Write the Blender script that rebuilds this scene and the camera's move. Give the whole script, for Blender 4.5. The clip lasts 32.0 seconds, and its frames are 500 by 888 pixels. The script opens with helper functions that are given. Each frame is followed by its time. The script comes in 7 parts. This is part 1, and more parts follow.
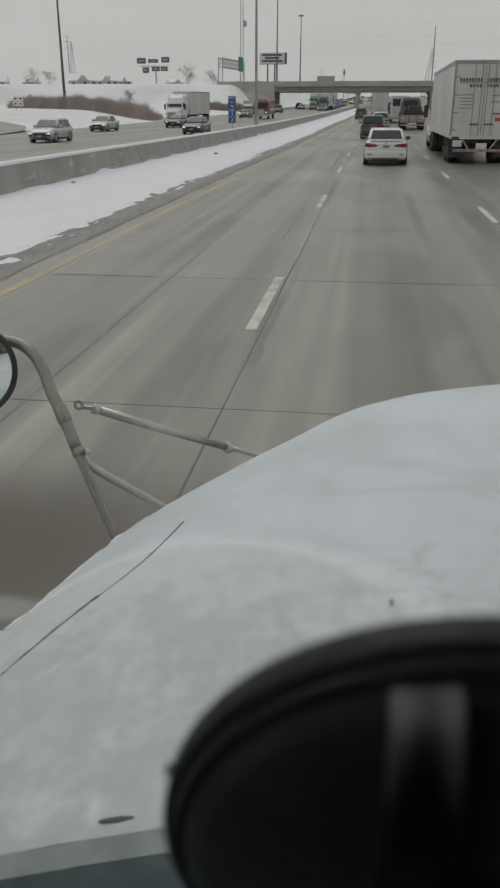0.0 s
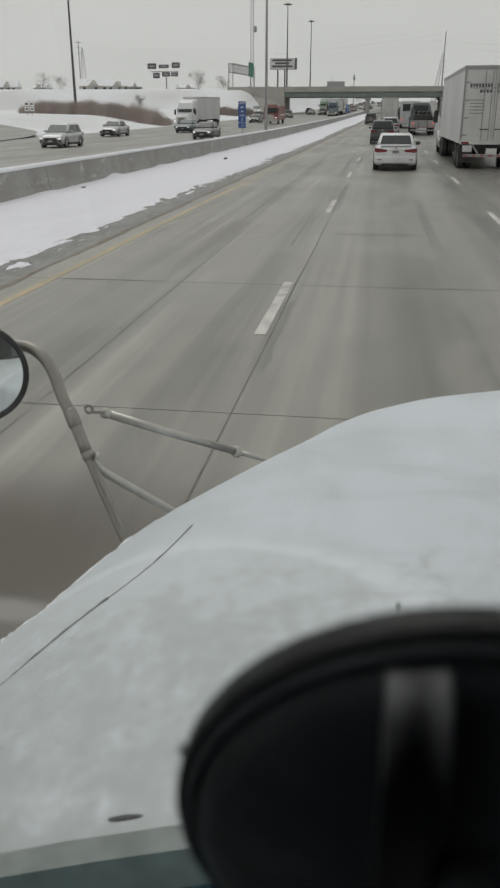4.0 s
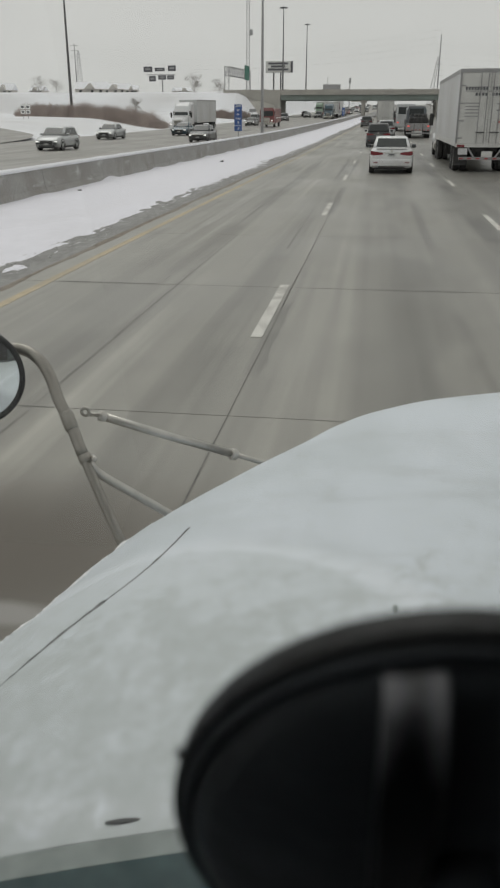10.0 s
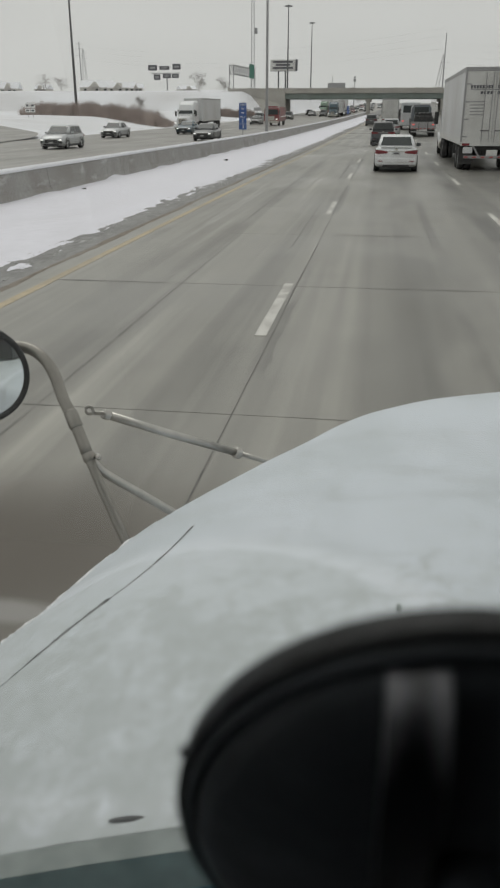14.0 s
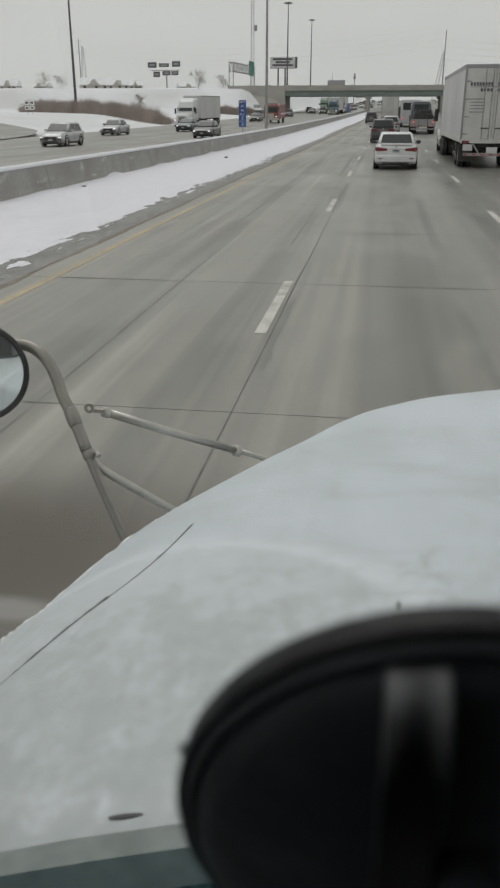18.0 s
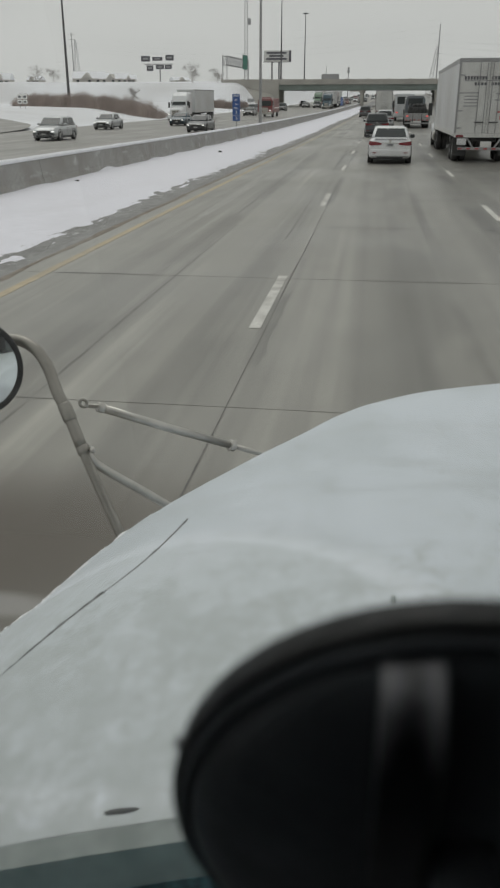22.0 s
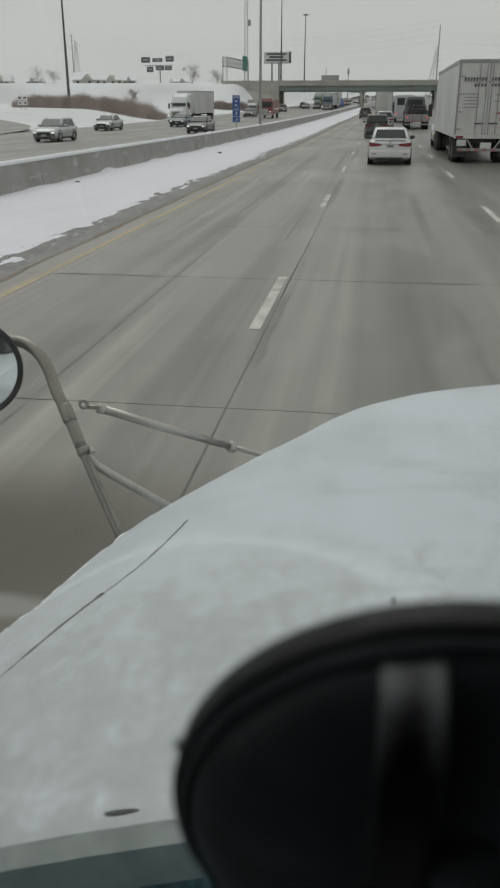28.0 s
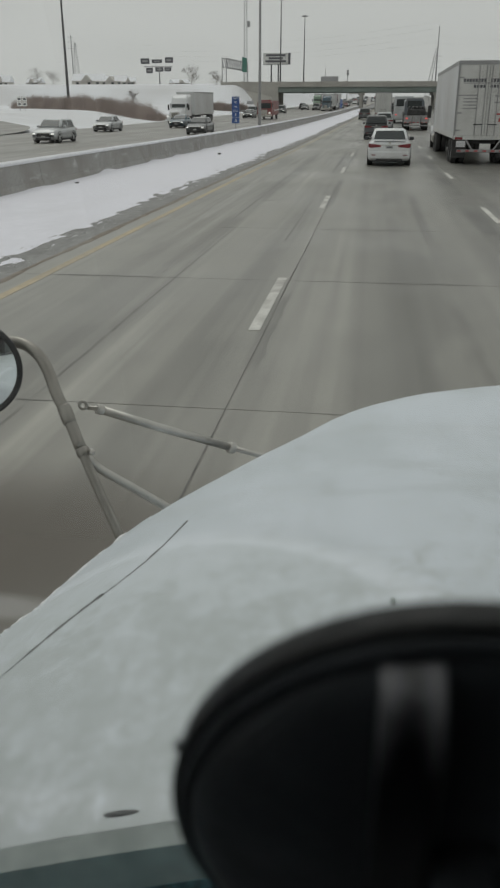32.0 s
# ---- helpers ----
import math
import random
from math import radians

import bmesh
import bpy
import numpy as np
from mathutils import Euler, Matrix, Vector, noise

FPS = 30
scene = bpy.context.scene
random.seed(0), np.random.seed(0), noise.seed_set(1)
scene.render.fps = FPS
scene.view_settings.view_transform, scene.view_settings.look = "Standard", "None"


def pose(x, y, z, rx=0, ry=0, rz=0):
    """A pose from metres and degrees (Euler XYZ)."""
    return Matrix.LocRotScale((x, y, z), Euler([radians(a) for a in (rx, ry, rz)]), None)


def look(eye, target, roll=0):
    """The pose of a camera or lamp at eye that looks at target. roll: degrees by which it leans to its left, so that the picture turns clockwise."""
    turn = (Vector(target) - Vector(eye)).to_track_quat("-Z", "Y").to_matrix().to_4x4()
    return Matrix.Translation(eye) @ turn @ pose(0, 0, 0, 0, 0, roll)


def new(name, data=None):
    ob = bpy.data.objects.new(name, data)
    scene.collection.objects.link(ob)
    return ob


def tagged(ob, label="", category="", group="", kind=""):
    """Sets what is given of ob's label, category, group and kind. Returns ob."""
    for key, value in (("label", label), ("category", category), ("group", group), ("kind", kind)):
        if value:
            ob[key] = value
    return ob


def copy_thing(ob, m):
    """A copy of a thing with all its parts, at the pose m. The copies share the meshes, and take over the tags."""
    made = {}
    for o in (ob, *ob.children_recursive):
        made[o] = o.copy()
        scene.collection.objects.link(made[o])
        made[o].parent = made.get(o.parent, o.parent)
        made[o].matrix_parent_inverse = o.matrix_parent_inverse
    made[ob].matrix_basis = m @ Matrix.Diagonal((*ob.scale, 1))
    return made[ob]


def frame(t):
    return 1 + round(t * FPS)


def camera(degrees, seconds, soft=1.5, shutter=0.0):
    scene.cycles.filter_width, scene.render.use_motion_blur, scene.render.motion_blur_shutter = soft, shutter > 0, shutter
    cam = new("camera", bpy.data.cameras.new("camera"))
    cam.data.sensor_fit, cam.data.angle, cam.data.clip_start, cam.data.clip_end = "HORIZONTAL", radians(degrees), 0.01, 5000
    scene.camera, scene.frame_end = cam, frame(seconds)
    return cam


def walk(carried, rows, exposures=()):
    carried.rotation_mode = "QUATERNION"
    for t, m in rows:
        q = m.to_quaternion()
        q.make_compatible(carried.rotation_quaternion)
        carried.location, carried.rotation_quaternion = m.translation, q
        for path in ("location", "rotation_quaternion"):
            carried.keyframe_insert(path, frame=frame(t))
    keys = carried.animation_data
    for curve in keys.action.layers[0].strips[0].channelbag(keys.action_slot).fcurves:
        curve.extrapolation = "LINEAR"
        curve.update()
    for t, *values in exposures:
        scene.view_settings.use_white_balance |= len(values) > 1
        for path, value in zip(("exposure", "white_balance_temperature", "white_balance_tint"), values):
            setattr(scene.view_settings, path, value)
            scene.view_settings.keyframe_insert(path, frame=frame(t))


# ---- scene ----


# ---------------------------------------------------------------- camera
EYE = 2.27
cam = camera(34.0, 32.0, soft=2.3)
TURNS = [(0, 7.80, -22.31, 0.0126), (0.5, 7.80, -22.31, 0.0126), (1, 8.01, -22.19, 0.004), (1.5, 8.06, -21.96, 0), (2, 8.21, -21.88, 0), 
        (2.5, 8.19, -21.89, 0), (3, 8.46, -21.83, 0), (3.5, 8.41, -21.95, 0), (5.5, 8.65, -22.06, 0), (6, 8.52, -22.13, 0), 
        (6.5, 8.38, -22.07, 0), (7, 8.27, -22.10, 0), (7.5, 8.33, -21.95, 0), (8, 8.36, -21.88, 0), (8.5, 8.41, -21.83, 0), 
        (9, 8.52, -21.88, 0), (9.5, 8.39, -21.82, 0), (10, 8.19, -21.82, 0), (10.5, 8.25, -21.83, 0), (11, 8.32, -21.81, 0), 
        (11.5, 8.34, -21.82, 0), (12, 8.39, -22.07, 0), (12.5, 8.46, -22.01, 0), (13, 8.32, -21.83, 0), (13.5, 8.32, -22.01, 0), 
        (14, 8.49, -21.91, 0), (14.5, 8.06, -21.95, 0), (16.5, 8.12, -21.76, 0), (17, 8.24, -21.76, 0), (17.5, 8.39, -22.06, 0), 
        (18, 8.47, -22.07, 0), (18.5, 8.52, -22.14, 0), (19, 8.46, -22.19, 0), (19.5, 8.19, -22.30, 0), (20, 8.33, -22.32, 0), 
        (20.5, 8.27, -22.37, 0), (21, 8.46, -22.37, 0), (21.5, 8.10, -22.43, 0), (22, 8.07, -22.43, 0), (22.5, 8.16, -22.31, 0), 
        (23, 8.19, -22.25, 0), (23.5, 8.26, -22.31, 0), (24, 8.39, -22.34, 0), (24.5, 8.33, -22.37, 0), (26.5, 8.46, -22.31, 0), 
        (27, 8.52, -22.43, 0), (27.5, 8.03, -22.61, 0), (28, 8.07, -22.36, 0), (28.5, 8.13, -22.37, 0), (29, 8.26, -22.49, 0), 
        (29.5, 8.33, -22.43, 0), (30, 8.24, -22.43, 0), (30.5, 8.19, -22.44, 0), (31, 8.26, -22.50, 0), (31.5, 8.30, -22.60, 0), 
        (32, 8.03, -22.29, 0),]  # seconds, yaw, pitch, metres ahead


def eye_pose(yaw, pitch, ahead):
    m = pose(0, 0, EYE, 90 + pitch, 0, yaw)
    return m @ Matrix.Translation((0, 0, -ahead))


walk(cam, [(t, eye_pose(a, b, c)) for t, a, b, c in TURNS], exposures=[(0.0, -0.03, 6450, 9.0), (0.6, -0.03, 6450, 9.0), (1.2, 0.1, 6450, 9.0), (9.0, 0.16, 6490, 9.0), (17.0, 0.15, 6450, 8.8), (21.0, 0.08, 6420, 8.3), (28.0, 0.02, 6390, 7.0), (32.0, -0.04, 6390, 6.9)])
cam.data.dof.use_dof = True
cam.data.dof.focus_distance = 12.0
cam.data.dof.aperture_fstop = 22.0

# ---------------------------------------------------------------- sky and light
world = bpy.data.worlds.new("overcast_sky")
scene.world = world
world.use_nodes = True
wn = world.node_tree.nodes
wl = world.node_tree.links
wn.clear()
w_out = wn.new("ShaderNodeOutputWorld")
w_bg = wn.new("ShaderNodeBackground")
w_sky = wn.new("ShaderNodeTexSky")
w_sky.sky_type = "NISHITA"
w_sky.sun_disc = False
w_sky.sun_elevation = radians(38)
w_sky.sun_rotation = radians(200)
w_sky.air_density, w_sky.dust_density, w_sky.ozone_density = 1.0, 6.0, 1.0
w_grey = wn.new("ShaderNodeHueSaturation")
w_grey.inputs["Saturation"].default_value = 0.0
w_scale = wn.new("ShaderNodeVectorMath")
w_scale.operation = "SCALE"
w_scale.inputs["Scale"].default_value = 0.02
w_cloud = wn.new("ShaderNodeTexNoise")
w_cloud.inputs["Scale"].default_value = 2.2
w_cloud.inputs["Detail"].default_value = 5.0
w_tc = wn.new("ShaderNodeTexCoord")
w_map = wn.new("ShaderNodeMapping")
w_map.inputs["Scale"].default_value = (1.0, 1.0, 3.5)
w_ramp = wn.new("ShaderNodeValToRGB")
w_ramp.color_ramp.elements[0].position, w_ramp.color_ramp.elements[0].color = 0.3, (0.570, 0.565, 0.548, 1)
w_ramp.color_ramp.elements[1].position, w_ramp.color_ramp.elements[1].color = 0.7, (0.622, 0.615, 0.598, 1)
w_add = wn.new("ShaderNodeMix")
w_add.data_type = "RGBA"
w_add.blend_type = "MIX"
w_add.inputs["Factor"].default_value = 0.9
wl.new(w_tc.outputs["Generated"], w_map.inputs["Vector"])
wl.new(w_map.outputs["Vector"], w_cloud.inputs["Vector"])
wl.new(w_cloud.outputs["Fac"], w_ramp.inputs["Fac"])
wl.new(w_sky.outputs["Color"], w_grey.inputs["Color"])
wl.new(w_grey.outputs["Color"], w_scale.inputs[0])
wl.new(w_scale.outputs["Vector"], w_add.inputs["A"])
wl.new(w_ramp.outputs["Color"], w_add.inputs["B"])
wl.new(w_add.outputs["Result"], w_bg.inputs["Color"])
w_bg.inputs["Strength"].default_value = 1.0
wl.new(w_bg.outputs["Background"], w_out.inputs["Surface"])

sun = new("sun", bpy.data.lights.new("sun", "SUN"))
sun.data.energy = 0.55
sun.data.angle = radians(35)
sun.data.color = (1.0, 0.97, 0.92)
sun.matrix_world = look((-25, 55, 75), (0, 10, 0))


# ---------------------------------------------------------------- materials
def mat(name, colour, rough=0.6, metal=0.0, grain=20.0, vary=0.12, stain=1.5, dirt=0.0, dirt_colour=(0.12, 0.11, 0.1), bump=0.0,
        stretch=(1, 1, 1), glow=0.0, coat=0.0, spread=0.0, world_space=False, island=0.0, salt=0.0):
    m = bpy.data.materials.new(name)
    m.use_nodes = True
    n, l = m.node_tree.nodes, m.node_tree.links
    b = n["Principled BSDF"]
    b.inputs["Roughness"].default_value = rough
    b.inputs["Metallic"].default_value = metal
    b.inputs["Coat Weight"].default_value = coat
    if world_space:
        src = n.new("ShaderNodeNewGeometry").outputs["Position"]
    else:
        src = n.new("ShaderNodeTexCoord").outputs["Object"]
    mp = n.new("ShaderNodeMapping")
    mp.inputs["Scale"].default_value = stretch
    l.new(src, mp.inputs["Vector"])
    fine = n.new("ShaderNodeTexNoise")
    fine.inputs["Scale"].default_value = grain
    fine.inputs["Detail"].default_value = 4
    l.new(mp.outputs["Vector"], fine.inputs["Vector"])
    big = n.new("ShaderNodeTexNoise")
    big.inputs["Scale"].default_value = stain
    big.inputs["Detail"].default_value = 5
    l.new(mp.outputs["Vector"], big.inputs["Vector"])
    r1 = n.new("ShaderNodeValToRGB")
    lo = tuple(c * (1 - vary) for c in colour)
    hi = tuple(min(1, c * (1 + vary)) for c in colour)
    r1.color_ramp.elements[0].position, r1.color_ramp.elements[0].color = 0.3, (*lo, 1)
    r1.color_ramp.elements[1].position, r1.color_ramp.elements[1].color = 0.7, (*hi, 1)
    l.new(fine.outputs["Fac"], r1.inputs["Fac"])
    last = r1.outputs["Color"]
    if dirt:
        r2 = n.new("ShaderNodeValToRGB")
        r2.color_ramp.elements[0].position, r2.color_ramp.elements[0].color = 0.42, (0, 0, 0, 1)
        r2.color_ramp.elements[1].position, r2.color_ramp.elements[1].color = 0.72, (dirt, dirt, dirt, 1)
        l.new(big.outputs["Fac"], r2.inputs["Fac"])
        mx = n.new("ShaderNodeMix")
        mx.data_type = "RGBA"
        l.new(r2.outputs["Color"], mx.inputs["Factor"])
        l.new(last, mx.inputs["A"])
        mx.inputs["B"].default_value = (*dirt_colour, 1)
        last = mx.outputs["Result"]
    if salt:
        sm = n.new("ShaderNodeMapping")
        sm.inputs["Scale"].default_value = (1.0, 0.8, 2.2)
        l.new(src, sm.inputs["Vector"])
        st = n.new("ShaderNodeTexNoise")
        st.inputs["Scale"].default_value = 1.6
        st.inputs["Detail"].default_value = 7
        st.inputs["Roughness"].default_value = 0.68
        l.new(sm.outputs["Vector"], st.inputs["Vector"])
        r3 = n.new("ShaderNodeValToRGB")
        r3.color_ramp.elements[0].position, r3.color_ramp.elements[0].color = 0.56, (0, 0, 0, 1)
        r3.color_ramp.elements[1].position, r3.color_ramp.elements[1].color = 0.66, (salt, salt, salt, 1)
        l.new(st.outputs["Fac"], r3.inputs["Fac"])
        mx3 = n.new("ShaderNodeMix")
        mx3.data_type = "RGBA"
        l.new(r3.outputs["Color"], mx3.inputs["Factor"])
        l.new(last, mx3.inputs["A"])
        mx3.inputs["B"].default_value = (0.62, 0.62, 0.63, 1)
        last = mx3.outputs["Result"]
    if island:
        geo = n.new("ShaderNodeNewGeometry")
        mi = n.new("ShaderNodeMapRange")
        mi.inputs["To Min"].default_value, mi.inputs["To Max"].default_value = 1 - island, 1 + island
        l.new(geo.outputs["Random Per Island"], mi.inputs["Value"])
        hi_ = n.new("ShaderNodeHueSaturation")
        l.new(mi.outputs["Result"], hi_.inputs["Value"])
        l.new(last, hi_.inputs["Color"])
        last = hi_.outputs["Color"]
    if spread:
        info = n.new("ShaderNodeObjectInfo")
        mr = n.new("ShaderNodeMapRange")
        mr.inputs["To Min"].default_value, mr.inputs["To Max"].default_value = 1 - spread, 1 + spread
        l.new(info.outputs["Random"], mr.inputs["Value"])
        hs = n.new("ShaderNodeHueSaturation")
        l.new(mr.outputs["Result"], hs.inputs["Value"])
        l.new(last, hs.inputs["Color"])
        last = hs.outputs["Color"]
    l.new(last, b.inputs["Base Color"])
    if bump:
        bp = n.new("ShaderNodeBump")
        bp.inputs["Strength"].default_value = bump
        bp.inputs["Distance"].default_value = 0.02
        l.new(fine.outputs["Fac"], bp.inputs["Height"])
        l.new(bp.outputs["Normal"], b.inputs["Normal"])
    if glow:
        b.inputs["Emission Color"].default_value = (*colour, 1)
        b.inputs["Emission Strength"].default_value = glow
    return m


def glass(name, tint=(1, 1, 1), rough=0.0):
    m = bpy.data.materials.new(name)
    m.use_nodes = True
    b = m.node_tree.nodes["Principled BSDF"]
    b.inputs["Base Color"].default_value = (*tint, 1)
    b.inputs["Roughness"].default_value = rough
    b.inputs["Transmission Weight"].default_value = 1.0
    b.inputs["IOR"].default_value = 1.45
    return m


def road_material(name, base, wet):
    """Worn grey concrete: long salty wheel streaks, damp patches, fine grit."""
    m = bpy.data.materials.new(name)
    m.use_nodes = True
    n, l = m.node_tree.nodes, m.node_tree.links
    b = n["Principled BSDF"]
    pos = n.new("ShaderNodeNewGeometry").outputs["Position"]

    def noise_at(scale, stretch, detail):
        mp = n.new("ShaderNodeMapping")
        mp.inputs["Scale"].default_value = stretch
        t = n.new("ShaderNodeTexNoise")
        t.inputs["Scale"].default_value = scale
        t.inputs["Detail"].default_value = detail
        l.new(pos, mp.inputs["Vector"])
        l.new(mp.outputs["Vector"], t.inputs["Vector"])
        return t.outputs["Fac"]

    def ramp(fac, p0, c0, p1, c1):
        r = n.new("ShaderNodeValToRGB")
        r.color_ramp.elements[0].position, r.color_ramp.elements[0].color = p0, (c0, c0, c0, 1)
        r.color_ramp.elements[1].position, r.color_ramp.elements[1].color = p1, (c1, c1, c1, 1)
        l.new(fac, r.inputs["Fac"])
        return r.outputs["Color"]

    def times(a, c):
        x = n.new("ShaderNodeMix")
        x.data_type, x.blend_type = "RGBA", "MULTIPLY"
        x.inputs["Factor"].default_value = 1.0
        l.new(a, x.inputs["A"])
        l.new(c, x.inputs["B"])
        return x.outputs["Result"]

    sep = n.new("ShaderNodeSeparateXYZ")
    l.new(pos, sep.inputs[0])
    col = n.new("ShaderNodeRGB")
    col.outputs[0].default_value = (*base, 1)
    streak = noise_at(1.0, (1.9, 0.03, 1), 5)
    wide = noise_at(1.0, (0.5, 0.012, 1), 2)
    patch = noise_at(0.35, (1, 0.4, 1), 6)
    blot = noise_at(1.7, (1, 0.6, 1), 4)
    grit = noise_at(38, (1, 1, 1), 3)
    c = times(col.outputs[0], ramp(streak, 0.38, 0.88, 0.64, 1.09))
    c = times(c, ramp(wide, 0.35, 0.92, 0.65, 1.05))
    c = times(c, ramp(patch, 0.3, 0.90, 0.7, 1.07))
    hair = noise_at(1.0, (7.0, 0.06, 1), 4)
    c = times(c, ramp(hair, 0.35, 0.93, 0.65, 1.07))
    salt = noise_at(1.0, (3.2, 0.045, 1), 6)
    c = times(c, ramp(salt, 0.53, 1.0, 0.63, 1.17))
    wave = n.new("ShaderNodeMath")
    wave.operation = "MULTIPLY_ADD"
    wave.inputs[1].default_value, wave.inputs[2].default_value = 3.35, 0.6
    l.new(sep.outputs["X"], wave.inputs[0])
    sine = n.new("ShaderNodeMath")
    sine.operation = "SINE"
    l.new(wave.outputs[0], sine.inputs[0])
    half = n.new("ShaderNodeMath")
    half.operation = "MULTIPLY_ADD"
    half.inputs[1].default_value, half.inputs[2].default_value = 0.5, 0.5
    l.new(sine.outputs[0], half.inputs[0])
    c = times(c, ramp(half.outputs[0], 0.0, 1.03, 1.0, 0.93))

    def math_node(op, a, v):
        k = n.new("ShaderNodeMath")
        k.operation = op
        l.new(a, k.inputs[0])
        if isinstance(v, float):
            k.inputs[1].default_value = v
        else:
            l.new(v, k.inputs[1])
        return k.outputs[0]

    # offset from the lane's own axis, wandering a little
    bow = math_node("MULTIPLY", math_node("MULTIPLY", sep.outputs["Y"], sep.outputs["Y"]), 0.0000712)
    lane_x = math_node("SUBTRACT", sep.outputs["X"], bow)
    drift = noise_at(1.0, (0.0, 0.09, 0), 3)
    lane_x = math_node("ADD", lane_x, math_node("MULTIPLY", drift, 0.12))
    ragged = noise_at(1.0, (14.0, 1.6, 0), 6)
    lane_x = math_node("ADD", lane_x, math_node("MULTIPLY", ragged, 0.15))
    wear = ((-1.45, 0.30, 0.84, 0.46), (-1.02, 0.10, 0.66, 0.48), (-2.95, 0.30, 0.80, 0.46), (-3.55, 0.30, 1.10, 0.40), (-2.15, 0.28, 1.08, 0.42), (0.0, 0.35, 1.07, 0.42), (-4.45, 0.2, 0.78, 0.5),
            (2.45, 0.28, 0.66, 0.46), (0.75, 0.5, 0.74, 0.46), (1.15, 0.14, 0.72, 0.5), (-3.6, 0.36, 1.07, 0.47), (-2.45, 0.16, 1.12, 0.5), (-0.75, 0.16, 1.10, 0.5))
    for k, (at_x, reach, low, share) in enumerate(wear):
        away = math_node("ABSOLUTE", math_node("SUBTRACT", lane_x, at_x + 0.095), 0.0)
        near = n.new("ShaderNodeMapRange")
        near.interpolation_type = "SMOOTHSTEP"
        near.inputs["From Min"].default_value, near.inputs["From Max"].default_value = reach, reach * (0.8 if reach < 0.12 else 0.35)
        l.new(away, near.inputs["Value"])
        spell = n.new("ShaderNodeMapping")
        spell.inputs["Location"].default_value = (11.3 * k + 3.0, 7.7 * k, 0)
        spell.inputs["Scale"].default_value = (0.3, 0.11, 0)
        l.new(pos, spell.inputs["Vector"])
        tn = n.new("ShaderNodeTexNoise")
        tn.inputs["Scale"].default_value = 1.0
        tn.inputs["Detail"].default_value = 4
        l.new(spell.outputs["Vector"], tn.inputs["Vector"])
        here = n.new("ShaderNodeMapRange")
        here.interpolation_type = "SMOOTHSTEP"
        here.inputs["From Min"].default_value, here.inputs["From Max"].default_value = share, share + 0.07
        l.new(tn.outputs["Fac"], here.inputs["Value"])
        c = times(c, ramp(math_node("MULTIPLY", near.outputs["Result"], here.outputs["Result"]), 0.0, 1.0, 1.0, low))
    c = times(c, ramp(blot, 0.3, 0.93, 0.7, 1.04))
    c = times(c, ramp(grit, 0.3, 0.96, 0.7, 1.03))
    # wetter, darker band in the lanes to the right of ours
    warp = n.new("ShaderNodeMath")
    warp.operation = "MULTIPLY_ADD"
    warp.inputs[1].default_value = 2.2
    l.new(wide, warp.inputs[0])
    l.new(sep.outputs["X"], warp.inputs[2])
    damp = n.new("ShaderNodeMapRange")
    damp.interpolation_type = "SMOOTHSTEP"
    damp.inputs["From Min"].default_value, damp.inputs["From Max"].default_value = 2.5, 4.0
    l.new(warp.outputs[0], damp.inputs["Value"])
    c = times(c, ramp(damp.outputs["Result"], 0.0, 1.0, 1.0, 0.66))
    # brown spray beside the truck's wheel, with the truck's shade painted in
    spray_shade_at = n.new("ShaderNodeVectorMath")
    spray_shade_at.operation = "SUBTRACT"
    spray_shade_at.inputs[1].default_value = (-2.05, 3.8, 0)
    l.new(pos, spray_shade_at.inputs[0])
    spray_shade_len = n.new("ShaderNodeVectorMath")
    spray_shade_len.operation = "LENGTH"
    spray_shade_map = n.new("ShaderNodeMapping")
    spray_shade_map.inputs["Scale"].default_value = (0.8, 1.3, 0)
    l.new(spray_shade_at.outputs[0], spray_shade_map.inputs["Vector"])
    l.new(spray_shade_map.outputs["Vector"], spray_shade_len.inputs[0])
    spray_shade_w = n.new("ShaderNodeMath")
    spray_shade_w.operation = "MULTIPLY_ADD"
    spray_shade_w.inputs[1].default_value = 0.7
    l.new(blot, spray_shade_w.inputs[0])
    l.new(spray_shade_len.outputs["Value"], spray_shade_w.inputs[2])
    spray_shade = n.new("ShaderNodeMapRange")
    spray_shade.interpolation_type = "SMOOTHSTEP"
    spray_shade.inputs["From Min"].default_value, spray_shade.inputs["From Max"].default_value = 2.45, 0.55
    spray_shade.inputs["To Max"].default_value = 0.95
    l.new(spray_shade_w.outputs[0], spray_shade.inputs["Value"])
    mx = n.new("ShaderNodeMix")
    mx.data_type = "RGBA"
    l.new(spray_shade.outputs["Result"], mx.inputs["Factor"])
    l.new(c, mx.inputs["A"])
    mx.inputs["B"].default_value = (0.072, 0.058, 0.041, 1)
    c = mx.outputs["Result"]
    # pale slush film beside the front wheel
    film_at = n.new("ShaderNodeVectorMath")
    film_at.operation = "SUBTRACT"
    film_at.inputs[1].default_value = (-1.72, 3.22, 0)
    l.new(pos, film_at.inputs[0])
    film_map = n.new("ShaderNodeMapping")
    film_map.inputs["Scale"].default_value = (2.2, 8.0, 0)
    l.new(film_at.outputs[0], film_map.inputs["Vector"])
    film_len = n.new("ShaderNodeVectorMath")
    film_len.operation = "LENGTH"
    l.new(film_map.outputs["Vector"], film_len.inputs[0])
    film = n.new("ShaderNodeMapRange")
    film.interpolation_type = "SMOOTHSTEP"
    film.inputs["From Min"].default_value, film.inputs["From Max"].default_value = 1.55, 0.75
    film.inputs["To Max"].default_value = 0.75
    l.new(math_node("ADD", film_len.outputs["Value"], math_node("MULTIPLY", blot, 0.8)), film.inputs["Value"])
    mx2 = n.new("ShaderNodeMix")
    mx2.data_type = "RGBA"
